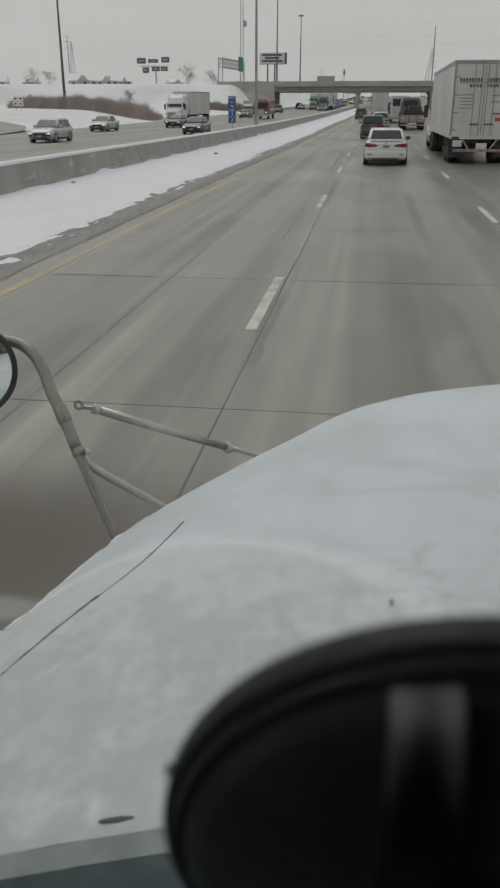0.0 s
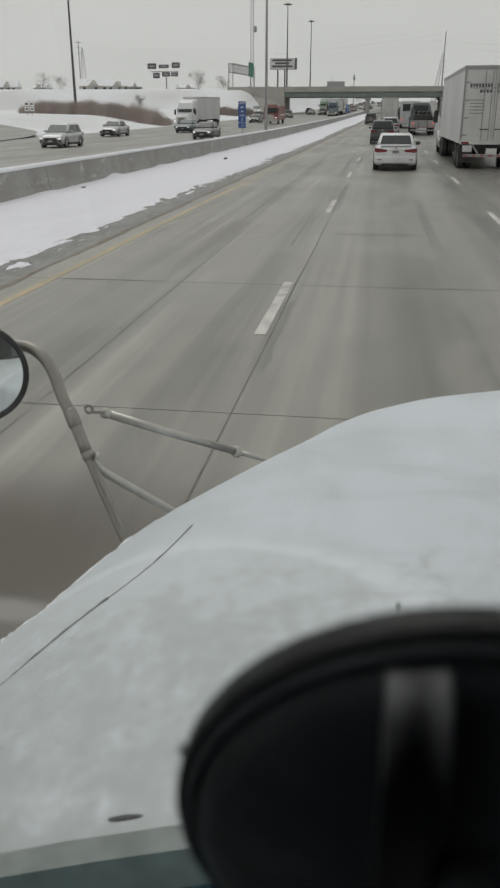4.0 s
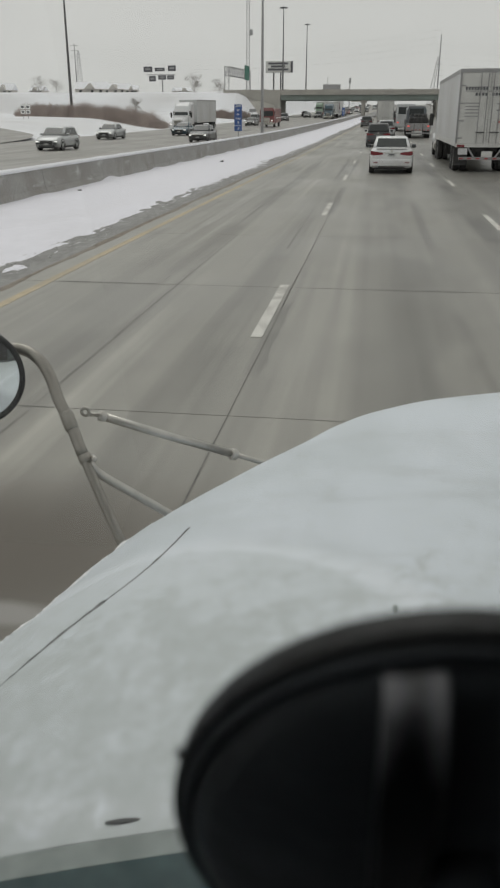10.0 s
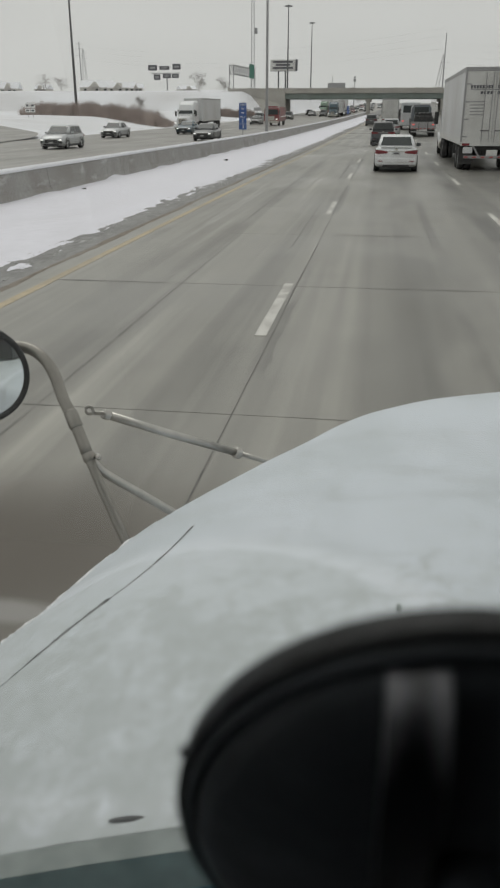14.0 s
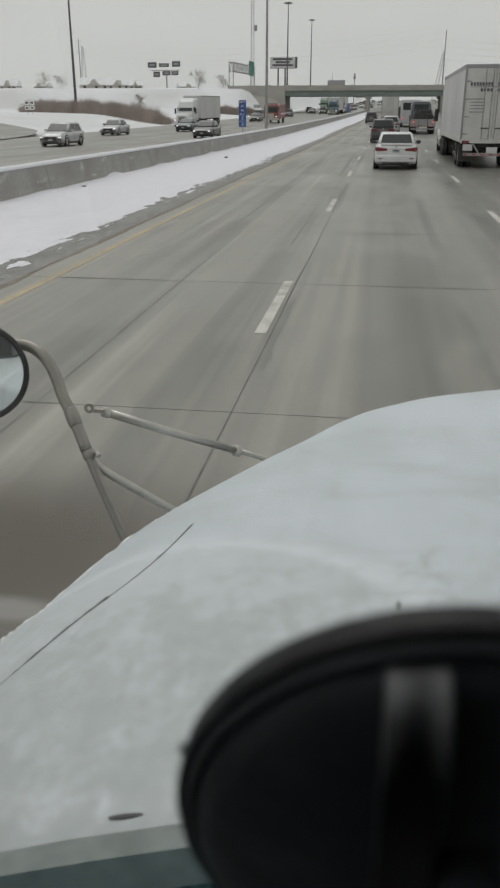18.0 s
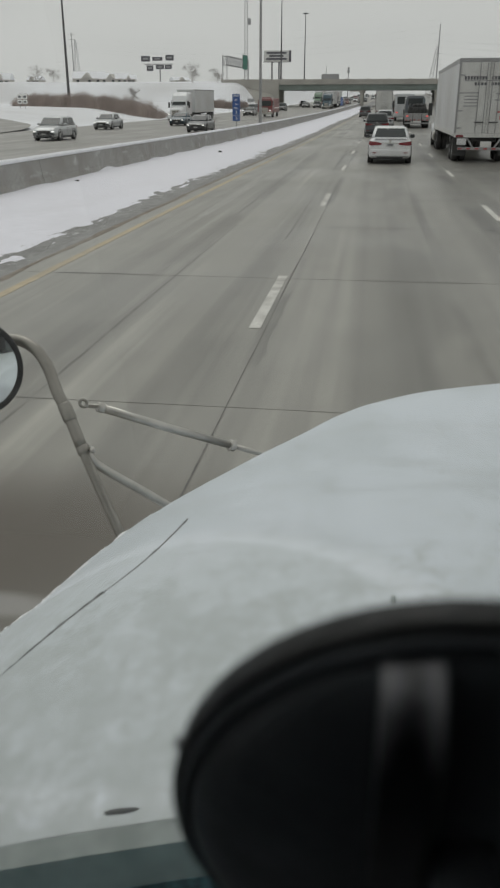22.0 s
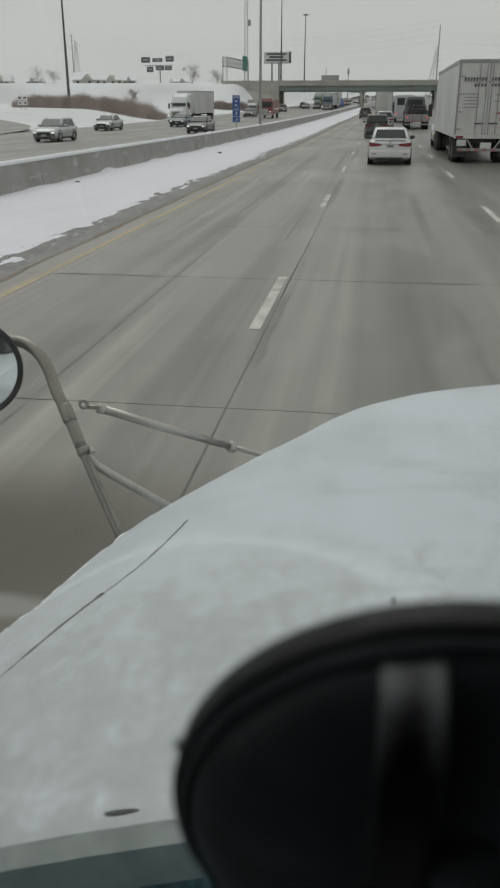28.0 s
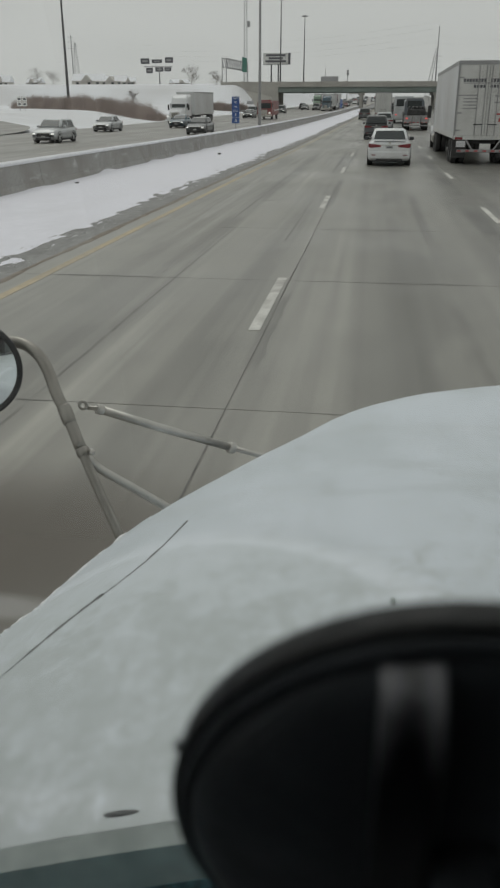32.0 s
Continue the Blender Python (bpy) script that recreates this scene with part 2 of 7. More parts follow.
    l.new(film.outputs["Result"], mx2.inputs["Factor"])
    l.new(c, mx2.inputs["A"])
    mx2.inputs["B"].default_value = (0.30, 0.295, 0.28, 1)
    c = mx2.outputs["Result"]
    info = n.new("ShaderNodeObjectInfo")
    c = times(c, ramp(info.outputs["Random"], 0.0, 0.91, 1.0, 1.08))
    l.new(c, b.inputs["Base Color"])
    l.new(ramp(patch, 0.2, wet - 0.08, 0.8, wet + 0.30), b.inputs["Roughness"])
    bp = n.new("ShaderNodeBump")
    bp.inputs["Strength"].default_value = 0.05
    bp.inputs["Distance"].default_value = 0.006
    l.new(grit, bp.inputs["Height"])
    l.new(bp.outputs["Normal"], b.inputs["Normal"])
    return m


def hood_material():
    """White paint under a blotchy film of salt and frost."""
    m = bpy.data.materials.new("salted_white_hood_paint")
    m.use_nodes = True
    n, l = m.node_tree.nodes, m.node_tree.links
    b = n["Principled BSDF"]
    src = n.new("ShaderNodeTexCoord").outputs["Object"]

    def noise_at(scale, stretch, detail, rough):
        mp = n.new("ShaderNodeMapping")
        mp.inputs["Scale"].default_value = stretch
        t = n.new("ShaderNodeTexNoise")
        t.inputs["Scale"].default_value = scale
        t.inputs["Detail"].default_value = detail
        t.inputs["Roughness"].default_value = rough
        l.new(src, mp.inputs["Vector"])
        l.new(mp.outputs["Vector"], t.inputs["Vector"])
        return t.outputs["Fac"]

    def lay(under, fac, p0, p1, most, colour):
        r = n.new("ShaderNodeMapRange")
        r.interpolation_type = "SMOOTHSTEP"
        r.inputs["From Min"].default_value, r.inputs["From Max"].default_value = p0, p1
        r.inputs["To Max"].default_value = most
        l.new(fac, r.inputs["Value"])
        x = n.new("ShaderNodeMix")
        x.data_type = "RGBA"
        l.new(r.outputs["Result"], x.inputs["Factor"])
        if isinstance(under, tuple):
            x.inputs["A"].default_value = (*under, 1)
        else:
            l.new(under, x.inputs["A"])
        x.inputs["B"].default_value = (*colour, 1)
        return x.outputs["Result"]

    blot = noise_at(14.0, (1, 0.5, 0.5), 7, 0.68)
    smear = noise_at(3.2, (1, 0.75, 0.5), 5, 0.6)
    frost = noise_at(2.1, (1, 0.7, 0.5), 8, 0.68)
    speck = noise_at(26.0, (1, 0.55, 1), 3, 0.6)
    streak = noise_at(9.0, (0.7, 1.5, 1), 6, 0.66)
    # the blots and streaks are strengthened towards the windscreen, darkening that end
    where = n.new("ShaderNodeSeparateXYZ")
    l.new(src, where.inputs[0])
    screenward = n.new("ShaderNodeMapRange")
    screenward.interpolation_type = "SMOOTHSTEP"
    screenward.inputs["From Min"].default_value, screenward.inputs["From Max"].default_value = 1.30, 0.80
    screenward.inputs["To Min"].default_value, screenward.inputs["To Max"].default_value = 0.82, 1.19
    l.new(where.outputs["Y"], screenward.inputs["Value"])

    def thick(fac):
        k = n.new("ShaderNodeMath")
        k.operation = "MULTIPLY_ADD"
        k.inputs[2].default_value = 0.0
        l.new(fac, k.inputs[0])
        l.new(screenward.outputs["Result"], k.inputs[1])
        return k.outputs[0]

    c = lay((0.655, 0.706, 0.758), smear, 0.38, 0.66, 0.85, (0.552, 0.600, 0.630))
    wiped = noise_at(3.4, (0.55, 2.6, 1), 6, 0.62)
    c = lay(c, wiped, 0.50, 0.70, 0.55, (0.505, 0.545, 0.565))
    # thawed patch over the engine, with a paler rim of refrozen film
    gap = n.new("ShaderNodeVectorMath")
    gap.operation = "SUBTRACT"
    gap.inputs[1].default_value = (-0.805, 0.89, 0)
    l.new(src, gap.inputs[0])
    flat = n.new("ShaderNodeMapping")
    flat.inputs["Scale"].default_value = (2.8, 3.4, 0)
    l.new(gap.outputs[0], flat.inputs["Vector"])
    span = n.new("ShaderNodeVectorMath")
    span.operation = "LENGTH"
    l.new(flat.outputs["Vector"], span.inputs[0])
    uneven = n.new("ShaderNodeMath")
    uneven.operation = "MULTIPLY_ADD"
    uneven.inputs[1].default_value = 0.3
    l.new(frost, uneven.inputs[0])
    l.new(span.outputs["Value"], uneven.inputs[2])
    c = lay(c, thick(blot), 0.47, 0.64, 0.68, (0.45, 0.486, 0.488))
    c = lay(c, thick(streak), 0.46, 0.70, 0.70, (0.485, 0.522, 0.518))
    c = lay(c, uneven.outputs[0], 1.40, 1.20, 0.85, (0.73, 0.775, 0.82))
    c = lay(c, uneven.outputs[0], 1.20, 1.12, 0.62, (0.535, 0.583, 0.60))
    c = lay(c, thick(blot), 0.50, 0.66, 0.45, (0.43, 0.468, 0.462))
    c = lay(c, frost, 0.50, 0.62, 0.45, (0.68, 0.722, 0.775))
    c = lay(c, speck, 0.56, 0.74, 0.2, (0.70, 0.735, 0.76))
    c = lay(c, speck, 0.44, 0.28, 0.22, (0.46, 0.50, 0.50))
    spots = noise_at(60.0, (1, 0.8, 1), 2, 0.5)
    c = lay(c, spots, 0.66, 0.76, 0.40, (0.34, 0.36, 0.35))
    crumbs = noise_at(38.0, (1, 0.7, 1), 4, 0.65)
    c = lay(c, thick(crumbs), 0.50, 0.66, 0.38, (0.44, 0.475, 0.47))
    c = lay(c, crumbs, 0.42, 0.30, 0.35, (0.71, 0.75, 0.79))
    l.new(c, b.inputs["Base Color"])
    b.inputs["Roughness"].default_value = 0.5
    bp = n.new("ShaderNodeBump")
    bp.inputs["Strength"].default_value = 0.06
    bp.inputs["Distance"].default_value = 0.02
    l.new(smear, bp.inputs["Height"])
    l.new(bp.outputs["Normal"], b.inputs["Normal"])
    return m


def lever_material():
    """Black plastic with a painted grey highlight at the tip and shoulders, less between."""
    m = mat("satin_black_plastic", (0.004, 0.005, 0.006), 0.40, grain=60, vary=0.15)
    n, l = m.node_tree.nodes, m.node_tree.links
    b = n["Principled BSDF"]
    under = b.inputs["Base Color"].links[0].from_socket
    src = n.new("ShaderNodeTexCoord").outputs["Object"]
    sep = n.new("ShaderNodeSeparateXYZ")
    l.new(src, sep.inputs[0])
    glint_noise = n.new("ShaderNodeTexNoise")
    glint_noise.inputs["Scale"].default_value = 150.0
    glint_noise.inputs["Detail"].default_value = 4
    l.new(src, glint_noise.inputs["Vector"])
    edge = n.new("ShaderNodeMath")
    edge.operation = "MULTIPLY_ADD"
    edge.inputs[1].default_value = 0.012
    l.new(glint_noise.outputs["Fac"], edge.inputs[0])
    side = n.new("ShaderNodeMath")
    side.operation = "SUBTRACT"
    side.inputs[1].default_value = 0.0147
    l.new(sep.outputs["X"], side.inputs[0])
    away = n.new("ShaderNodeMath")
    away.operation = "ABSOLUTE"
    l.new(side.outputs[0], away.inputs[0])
    mid_dim = n.new("ShaderNodeMapRange")
    mid_dim.interpolation_type = "SMOOTHSTEP"
    mid_dim.inputs["From Min"].default_value, mid_dim.inputs["From Max"].default_value = 0.0005, 0.0042
    mid_dim.inputs["To Min"].default_value, mid_dim.inputs["To Max"].default_value = -0.0075, 0.0
    l.new(away.outputs[0], mid_dim.inputs["Value"])
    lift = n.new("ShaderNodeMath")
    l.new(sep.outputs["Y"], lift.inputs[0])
    l.new(mid_dim.outputs["Result"], lift.inputs[1])
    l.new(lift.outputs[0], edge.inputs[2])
    # highlight mask, rising towards the tip
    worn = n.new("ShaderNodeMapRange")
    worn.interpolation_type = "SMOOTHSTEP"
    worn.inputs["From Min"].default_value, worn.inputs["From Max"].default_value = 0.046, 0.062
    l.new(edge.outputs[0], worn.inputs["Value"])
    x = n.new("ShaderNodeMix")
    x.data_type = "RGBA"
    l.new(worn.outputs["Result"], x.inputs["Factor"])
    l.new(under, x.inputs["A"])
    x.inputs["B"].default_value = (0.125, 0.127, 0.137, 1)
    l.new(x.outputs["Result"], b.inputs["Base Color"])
    return m


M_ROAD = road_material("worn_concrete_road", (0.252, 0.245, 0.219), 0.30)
M_ROAD_FAR = road_material("concrete_road_opposite", (0.26, 0.25, 0.23), 0.36)
M_SHOULDER = mat("shoulder_asphalt", (0.20, 0.198, 0.19), 0.6, grain=9, vary=0.3, stain=2.2, dirt=0.4, dirt_colour=(0.38, 0.375, 0.37), bump=0.5, stretch=(1, 0.35, 1), world_space=True)
M_TAR = mat("tar_seal", (0.12, 0.115, 0.105), 0.5, grain=8, vary=0.4, world_space=True)
M_GROOVE = mat("worn_dark_groove", (0.155, 0.150, 0.135), 0.45, grain=14, vary=0.35, stain=1.4, dirt=0.7, dirt_colour=(0.21, 0.205, 0.185), stretch=(1, 0.25, 1), world_space=True)
M_TRACK = mat("salt_dried_concrete", (0.315, 0.308, 0.284), 0.45, grain=14, vary=0.22, stain=1.1, dirt=0.75, dirt_colour=(0.255, 0.248, 0.222), stretch=(1, 0.2, 1), world_space=True)
M_WHITE_LINE = mat("white_road_paint", (0.62, 0.61, 0.57), 0.6, grain=9, vary=0.1, stain=3, dirt=0.7, dirt_colour=(0.3, 0.285, 0.26), world_space=True)
M_YELLOW = mat("yellow_road_paint", (0.47, 0.39, 0.255), 0.6, grain=9, vary=0.2, stain=0.5, dirt=0.85, dirt_colour=(0.32, 0.285, 0.23), world_space=True)
M_SNOW = mat("snow", (0.83, 0.84, 0.87), 0.75, grain=6, vary=0.04, stain=0.25, dirt=0.12, dirt_colour=(0.5, 0.48, 0.46), bump=0.5, world_space=True)
M_SNOW_DIRTY = mat("dirty_snow", (0.80, 0.795, 0.855), 0.75, grain=7, vary=0.035, stain=0.9, dirt=0.16, dirt_colour=(0.52, 0.51, 0.52), bump=0.15, stretch=(1, 0.4, 1), world_space=True)
M_GROUND = mat("snow_field", (0.80, 0.81, 0.84), 0.8, grain=0.8, vary=0.05, stain=0.05, dirt=0.35, dirt_colour=(0.45, 0.43, 0.4), bump=0.0, world_space=True)
M_CONCRETE = mat("barrier_concrete", (0.342, 0.337, 0.322), 0.8, grain=11, vary=0.14, stain=0.9, dirt=0.7, dirt_colour=(0.25, 0.235, 0.21), bump=0.4, world_space=True, salt=0.6)
M_BRIDGE = mat("bridge_concrete", (0.42, 0.405, 0.37), 0.8, grain=2, vary=0.12, stain=0.25, dirt=0.5, dirt_colour=(0.26, 0.25, 0.23), world_space=True)
M_GIRDER = mat("green_girder_paint", (0.205, 0.245, 0.224), 0.5, grain=2, vary=0.12, stain=0.3, dirt=0.4, dirt_colour=(0.12, 0.13, 0.11), world_space=True)
M_STEEL = mat("galvanised_steel", (0.33, 0.33, 0.33), 0.45, 0.6, grain=3, vary=0.15)
# far lattice steel, paled to put distance haze into its colour
M_HAZE_STEEL = mat("haze_paled_lattice_steel", (0.5, 0.5, 0.5), 0.6, 0.2, grain=1, vary=0.1)
M_DARKSTEEL = mat("weathered_dark_steel", (0.11, 0.11, 0.11), 0.55, 0.4, grain=3, vary=0.2)
M_SHRUB = mat("leafless_shrub_twigs", (0.35, 0.295, 0.268), 0.9, grain=0.35, vary=0.3, world_space=True, island=0.3)
M_BARK = mat("bare_tree_bark", (0.23, 0.21, 0.19), 0.9, grain=8, vary=0.25)
M_WHITE = mat("white_vehicle_paint", (0.71, 0.72, 0.73), 0.3, grain=3, vary=0.04, stain=1.2, dirt=0.35, dirt_colour=(0.45, 0.44, 0.42), coat=0.4)
M_SILVER = mat("silver_vehicle_paint", (0.50, 0.515, 0.525), 0.3, 0.3, grain=3, vary=0.06, stain=1, dirt=0.35, dirt_colour=(0.26, 0.258, 0.25), coat=0.4)
# dark paints, chassis and tyres are lifted, putting distance haze into their colour
M_BLACKCAR = mat("black_vehicle_paint", (0.036, 0.039, 0.043), 0.3, grain=3, vary=0.1, stain=1, dirt=0.4, dirt_colour=(0.1, 0.098, 0.095), coat=0.5)
M_GREYCAR = mat("dark_grey_vehicle_paint", (0.09, 0.095, 0.10), 0.3, grain=3, vary=0.1, stain=1, dirt=0.4, dirt_colour=(0.14, 0.135, 0.13), coat=0.5)
M_CABGREY = mat("blue_grey_cab_paint", (0.12, 0.135, 0.15), 0.4, grain=3, vary=0.1, stain=1, dirt=0.5, dirt_colour=(0.2, 0.195, 0.19), coat=0.3)
M_BLUECAR = mat("dark_blue_vehicle_paint", (0.03, 0.075, 0.105), 0.3, grain=3, vary=0.1, stain=1, dirt=0.4, dirt_colour=(0.12, 0.12, 0.12), coat=0.5)
M_REDCAR = mat("salt_stained_red_paint", (0.22, 0.035, 0.035), 0.4, grain=3, vary=0.1, stain=1, dirt=0.5, dirt_colour=(0.2, 0.16, 0.15), coat=0.3)
M_GREENCAR = mat("pale_green_vehicle_paint", (0.22, 0.33, 0.24), 0.4, grain=3, vary=0.1, stain=1, dirt=0.4, dirt_colour=(0.25, 0.25, 0.23), coat=0.3)
M_TRAILER = mat("white_trailer_panel", (0.60, 0.605, 0.61), 0.45, grain=2, vary=0.05, stain=0.6, dirt=0.5, dirt_colour=(0.42, 0.412, 0.39), stretch=(1, 1, 0.35))
M_TRAILER_REAR = mat("white_trailer_door", (0.62, 0.62, 0.60), 0.45, grain=3, vary=0.06, stain=1.3, dirt=0.55, dirt_colour=(0.38, 0.37, 0.35), stretch=(1, 1, 0.5))
M_UNDER = mat("grimy_chassis_black", (0.045, 0.045, 0.045), 0.7, grain=6, vary=0.4, stain=2, dirt=0.4, dirt_colour=(0.11, 0.105, 0.1))
M_TYRE = mat("tyre_rubber", (0.035, 0.035, 0.035), 0.8, grain=15, vary=0.3, stain=3, dirt=0.5, dirt_colour=(0.09, 0.085, 0.08))
M_RIM = mat("alloy_rim", (0.4, 0.4, 0.4), 0.4, 0.7, grain=9, vary=0.2)
M_CARGLASS = mat("dark_vehicle_glass", (0.040, 0.046, 0.046), 0.12, grain=2, vary=0.1)
M_CHROME = mat("dull_chrome", (0.49, 0.475, 0.435), 0.30, 0.8, grain=14, vary=0.12, stain=4, dirt=0.25, dirt_colour=(0.3, 0.28, 0.25))
M_TAIL = mat("red_tail_lens", (0.20, 0.032, 0.038), 0.22)
M_TAIL_LIT = mat("lit_red_tail_lens", (1.0, 0.13, 0.11), 0.3, glow=0.5)
M_HEAD = mat("lit_headlamp_lens", (1.0, 0.98, 0.92), 0.3, glow=0.6)
M_PLATE = mat("pale_plate", (0.45, 0.46, 0.455), 0.5)
M_MARK = mat("dark_lettering_bars", (0.09, 0.09, 0.1), 0.6)
M_REDMARK = mat("red_lettering_bars", (0.4, 0.08, 0.08), 0.6)
M_SIGNBLUE = mat("blue_sign_sheeting", (0.02, 0.075, 0.26), 0.45, grain=6, vary=0.08, stain=4, dirt=0.3, dirt_colour=(0.3, 0.35, 0.45))
M_SIGNGREEN = mat("green_sign_sheeting", (0.015, 0.16, 0.11), 0.45, grain=6, vary=0.08)
M_SIGNWHITE = mat("white_sign_lettering", (0.8, 0.8, 0.78), 0.5)
M_SIGNDARK = mat("dark_sign_face", (0.10, 0.10, 0.11), 0.6, grain=2, vary=0.2)
M_HOTELYELLOW = mat("ochre_sign_face", (0.42, 0.29, 0.05), 0.6)
M_BRICKRED = mat("dark_red_noise_wall", (0.16, 0.085, 0.07), 0.85, grain=3, vary=0.2, stain=0.6, dirt=0.4, dirt_colour=(0.12, 0.09, 0.08))
M_HOUSE = mat("beige_siding", (0.50, 0.48, 0.45), 0.8, grain=2, vary=0.08)
M_ROOFDARK = mat("grey_shingle_roof", (0.34, 0.33, 0.32), 0.85, grain=3, vary=0.2)
M_BLACK = mat("black_plastic", (0.028, 0.033, 0.038), 0.45, grain=60, vary=0.2, stain=14, dirt=0.15, dirt_colour=(0.05, 0.05, 0.05), bump=0.1)
M_RUBBER = mat("black_rubber_rim", (0.016, 0.0185, 0.022), 0.5, grain=70, vary=0.25, stain=14, dirt=0.5, dirt_colour=(0.045, 0.044, 0.034), bump=0.15)
M_CABDARK = mat("dark_cab_trim", (0.05, 0.05, 0.052), 0.7, grain=40, vary=0.2)
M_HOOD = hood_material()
M_GRIT = mat("brown_road_grit", (0.21, 0.18, 0.147), 0.85, grain=7, vary=0.35, stain=1.1, dirt=0.9, dirt_colour=(0.27, 0.25, 0.22), stretch=(1, 0.4, 1), world_space=True)
M_SLUSH = mat("grey_slush", (0.50, 0.495, 0.5), 0.7, grain=14, vary=0.2, world_space=True)
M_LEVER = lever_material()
for dull, level in ((M_BLACK, 0.18), (M_RUBBER, 0.22), (M_CARGLASS, 0.45), (M_LEVER, 0.12)):
    dull.node_tree.nodes["Principled BSDF"].inputs["Specular IOR Level"].default_value = level
M_TUBE = mat("salt_dulled_chrome_tube", (0.49, 0.476, 0.447), 0.30, 0.85, grain=40, vary=0.10, stain=9, dirt=0.35, dirt_colour=(0.40, 0.375, 0.335))
# darker, rougher copy of the tube metal
M_POST = mat("dull_grey_tube", (0.305, 0.294, 0.266), 0.44, 0.8, grain=40, vary=0.12, stain=9, dirt=0.5, dirt_colour=(0.33, 0.31, 0.28))
M_FROST = mat("frost_and_snow_crust", (0.84, 0.85, 0.86), 0.8, grain=60, vary=0.08, stain=25, dirt=0.3, dirt_colour=(0.6, 0.61, 0.6), bump=0.6)
M_SEAM = mat("dark_panel_gap", (0.15, 0.155, 0.155), 0.8, grain=20, vary=0.5)
M_COWL = mat("grey_cowl_plastic", (0.33, 0.37, 0.36), 0.6, grain=40, vary=0.18, stain=16, dirt=0.5, dirt_colour=(0.20, 0.235, 0.225))
M_TEAL = mat("teal_wet_cowl", (0.16, 0.39, 0.47), 0.35, grain=85, vary=0.45, stain=55, dirt=0.95, dirt_colour=(0.085, 0.19, 0.23), bump=0.4)
M_GLASS = glass("windscreen_glass", (0.985, 1.0, 0.99))
M_MIRROR = mat("mirror_glass", (0.85, 0.87, 0.86), 0.04, 1.0, grain=2, vary=0.01)


# ---------------------------------------------------------------- builders
def link(name, bm, material, parent=None, smooth=False):
    me = bpy.data.meshes.new(name)
    bmesh.ops.recalc_face_normals(bm, faces=bm.faces)
    if smooth:
        for f in bm.faces:
            f.smooth = True
    bm.to_mesh(me)
    bm.free()
    me.materials.append(material)
    ob = new(name, me)
    if parent is not None:
        ob.parent = parent
    return ob


def part(name, bm, material, parent, label="", smooth=False):
    ob = link(name, bm, material, parent, smooth)
    return tagged(ob, label) if label else ob


def thing(name, label, category, m=None, group="", kind=""):
    ob = new(name)
    ob.empty_display_size = 0.3
    if m is not None:
        ob.matrix_basis = m
    return tagged(ob, label, category, group, kind)


def box(x0, x1, y0, y1, z0, z1, bevel=0.0, bm=None):
    bm = bm or bmesh.new()
    vs = [bm.verts.new((x, y, z)) for z in (z0, z1) for x, y in ((x0, y0), (x1, y0), (x1, y1), (x0, y1))]
    fs = [(0, 3, 2, 1), (4, 5, 6, 7), (0, 1, 5, 4), (1, 2, 6, 5), (2, 3, 7, 6), (3, 0, 4, 7)]
    made = [bm.faces.new([vs[i] for i in f]) for f in fs]
    if bevel:
        edges = list({e for f in made for e in f.edges})
        bmesh.ops.bevel(bm, geom=edges, offset=bevel, segments=2, affect="EDGES", profile=0.5)
    return bm


def loft(rings, closed=True, caps=True, bm=None):
    bm = bm or bmesh.new()
    rows = [[bm.verts.new(p) for p in r] for r in rings]
    k = len(rows[0])
    for a, b in zip(rows, rows[1:]):
        for i in range(k if closed else k - 1):
            j = (i + 1) % k
            bm.faces.new((a[i], a[j], b[j], b[i]))
    if caps:
        bm.faces.new(rows[0][::-1])
        bm.faces.new(rows[-1])
    return bm


def tube(pts, r, sides=10, bm=None, r_end=None):
    pts = [Vector(p) for p in pts]
    rings = []
    up_hint = Vector((0.13, 0.21, 1)).normalized()
    for i, p in enumerate(pts):
        d = (pts[min(i + 1, len(pts) - 1)] - pts[max(i - 1, 0)]).normalized()
        hint = up_hint if abs(d.dot(up_hint)) < 0.95 else Vector((1, 0.1, 0))
        a = d.cross(hint).normalized()
        b = d.cross(a).normalized()
        rr = r if r_end is None else r + (r_end - r) * i / (len(pts) - 1)
        rings.append([p + rr * (math.cos(t) * a + math.sin(t) * b) for t in (2 * math.pi * j / sides for j in range(sides))])
    return loft(rings, bm=bm)


def bend(pts, steps=6):
    """A smooth line through the given points."""
    pts = [Vector(p) for p in pts]
    ext = [2 * pts[0] - pts[1]] + pts + [2 * pts[-1] - pts[-2]]
    out = []
    for i in range(1, len(ext) - 2):
        a, b, c, d = ext[i - 1:i + 3]
        for s in range(steps):
            t = s / steps
            out.append(0.5 * (2 * b + (c - a) * t + (2 * a - 5 * b + 4 * c - d) * t * t + (3 * b - 3 * c + d - a) * t ** 3))
    out.append(pts[-1])
    return out


def lathe(profile, axis="Z", sides=32, at=(0, 0, 0), bm=None):
    bm = bm or bmesh.new()
    rings = []
    for j in range(sides):
        a = 2 * math.pi * j / sides
        c, s = math.cos(a), math.sin(a)
        ring = []
        for r, h in profile:
            p = {"Z": (r * c, r * s, h), "X": (h, r * c, r * s), "Y": (r * c, h, r * s)}[axis]
            ring.append(bm.verts.new(Vector(p) + Vector(at)))
        rings.append(ring)
    for j in range(sides):
        a, b = rings[j], rings[(j + 1) % sides]
        for i in range(len(profile) - 1):
            bm.faces.new((a[i], a[i + 1], b[i + 1], b[i]))
    bmesh.ops.remove_doubles(bm, verts=bm.verts, dist=1e-5)
    return bm


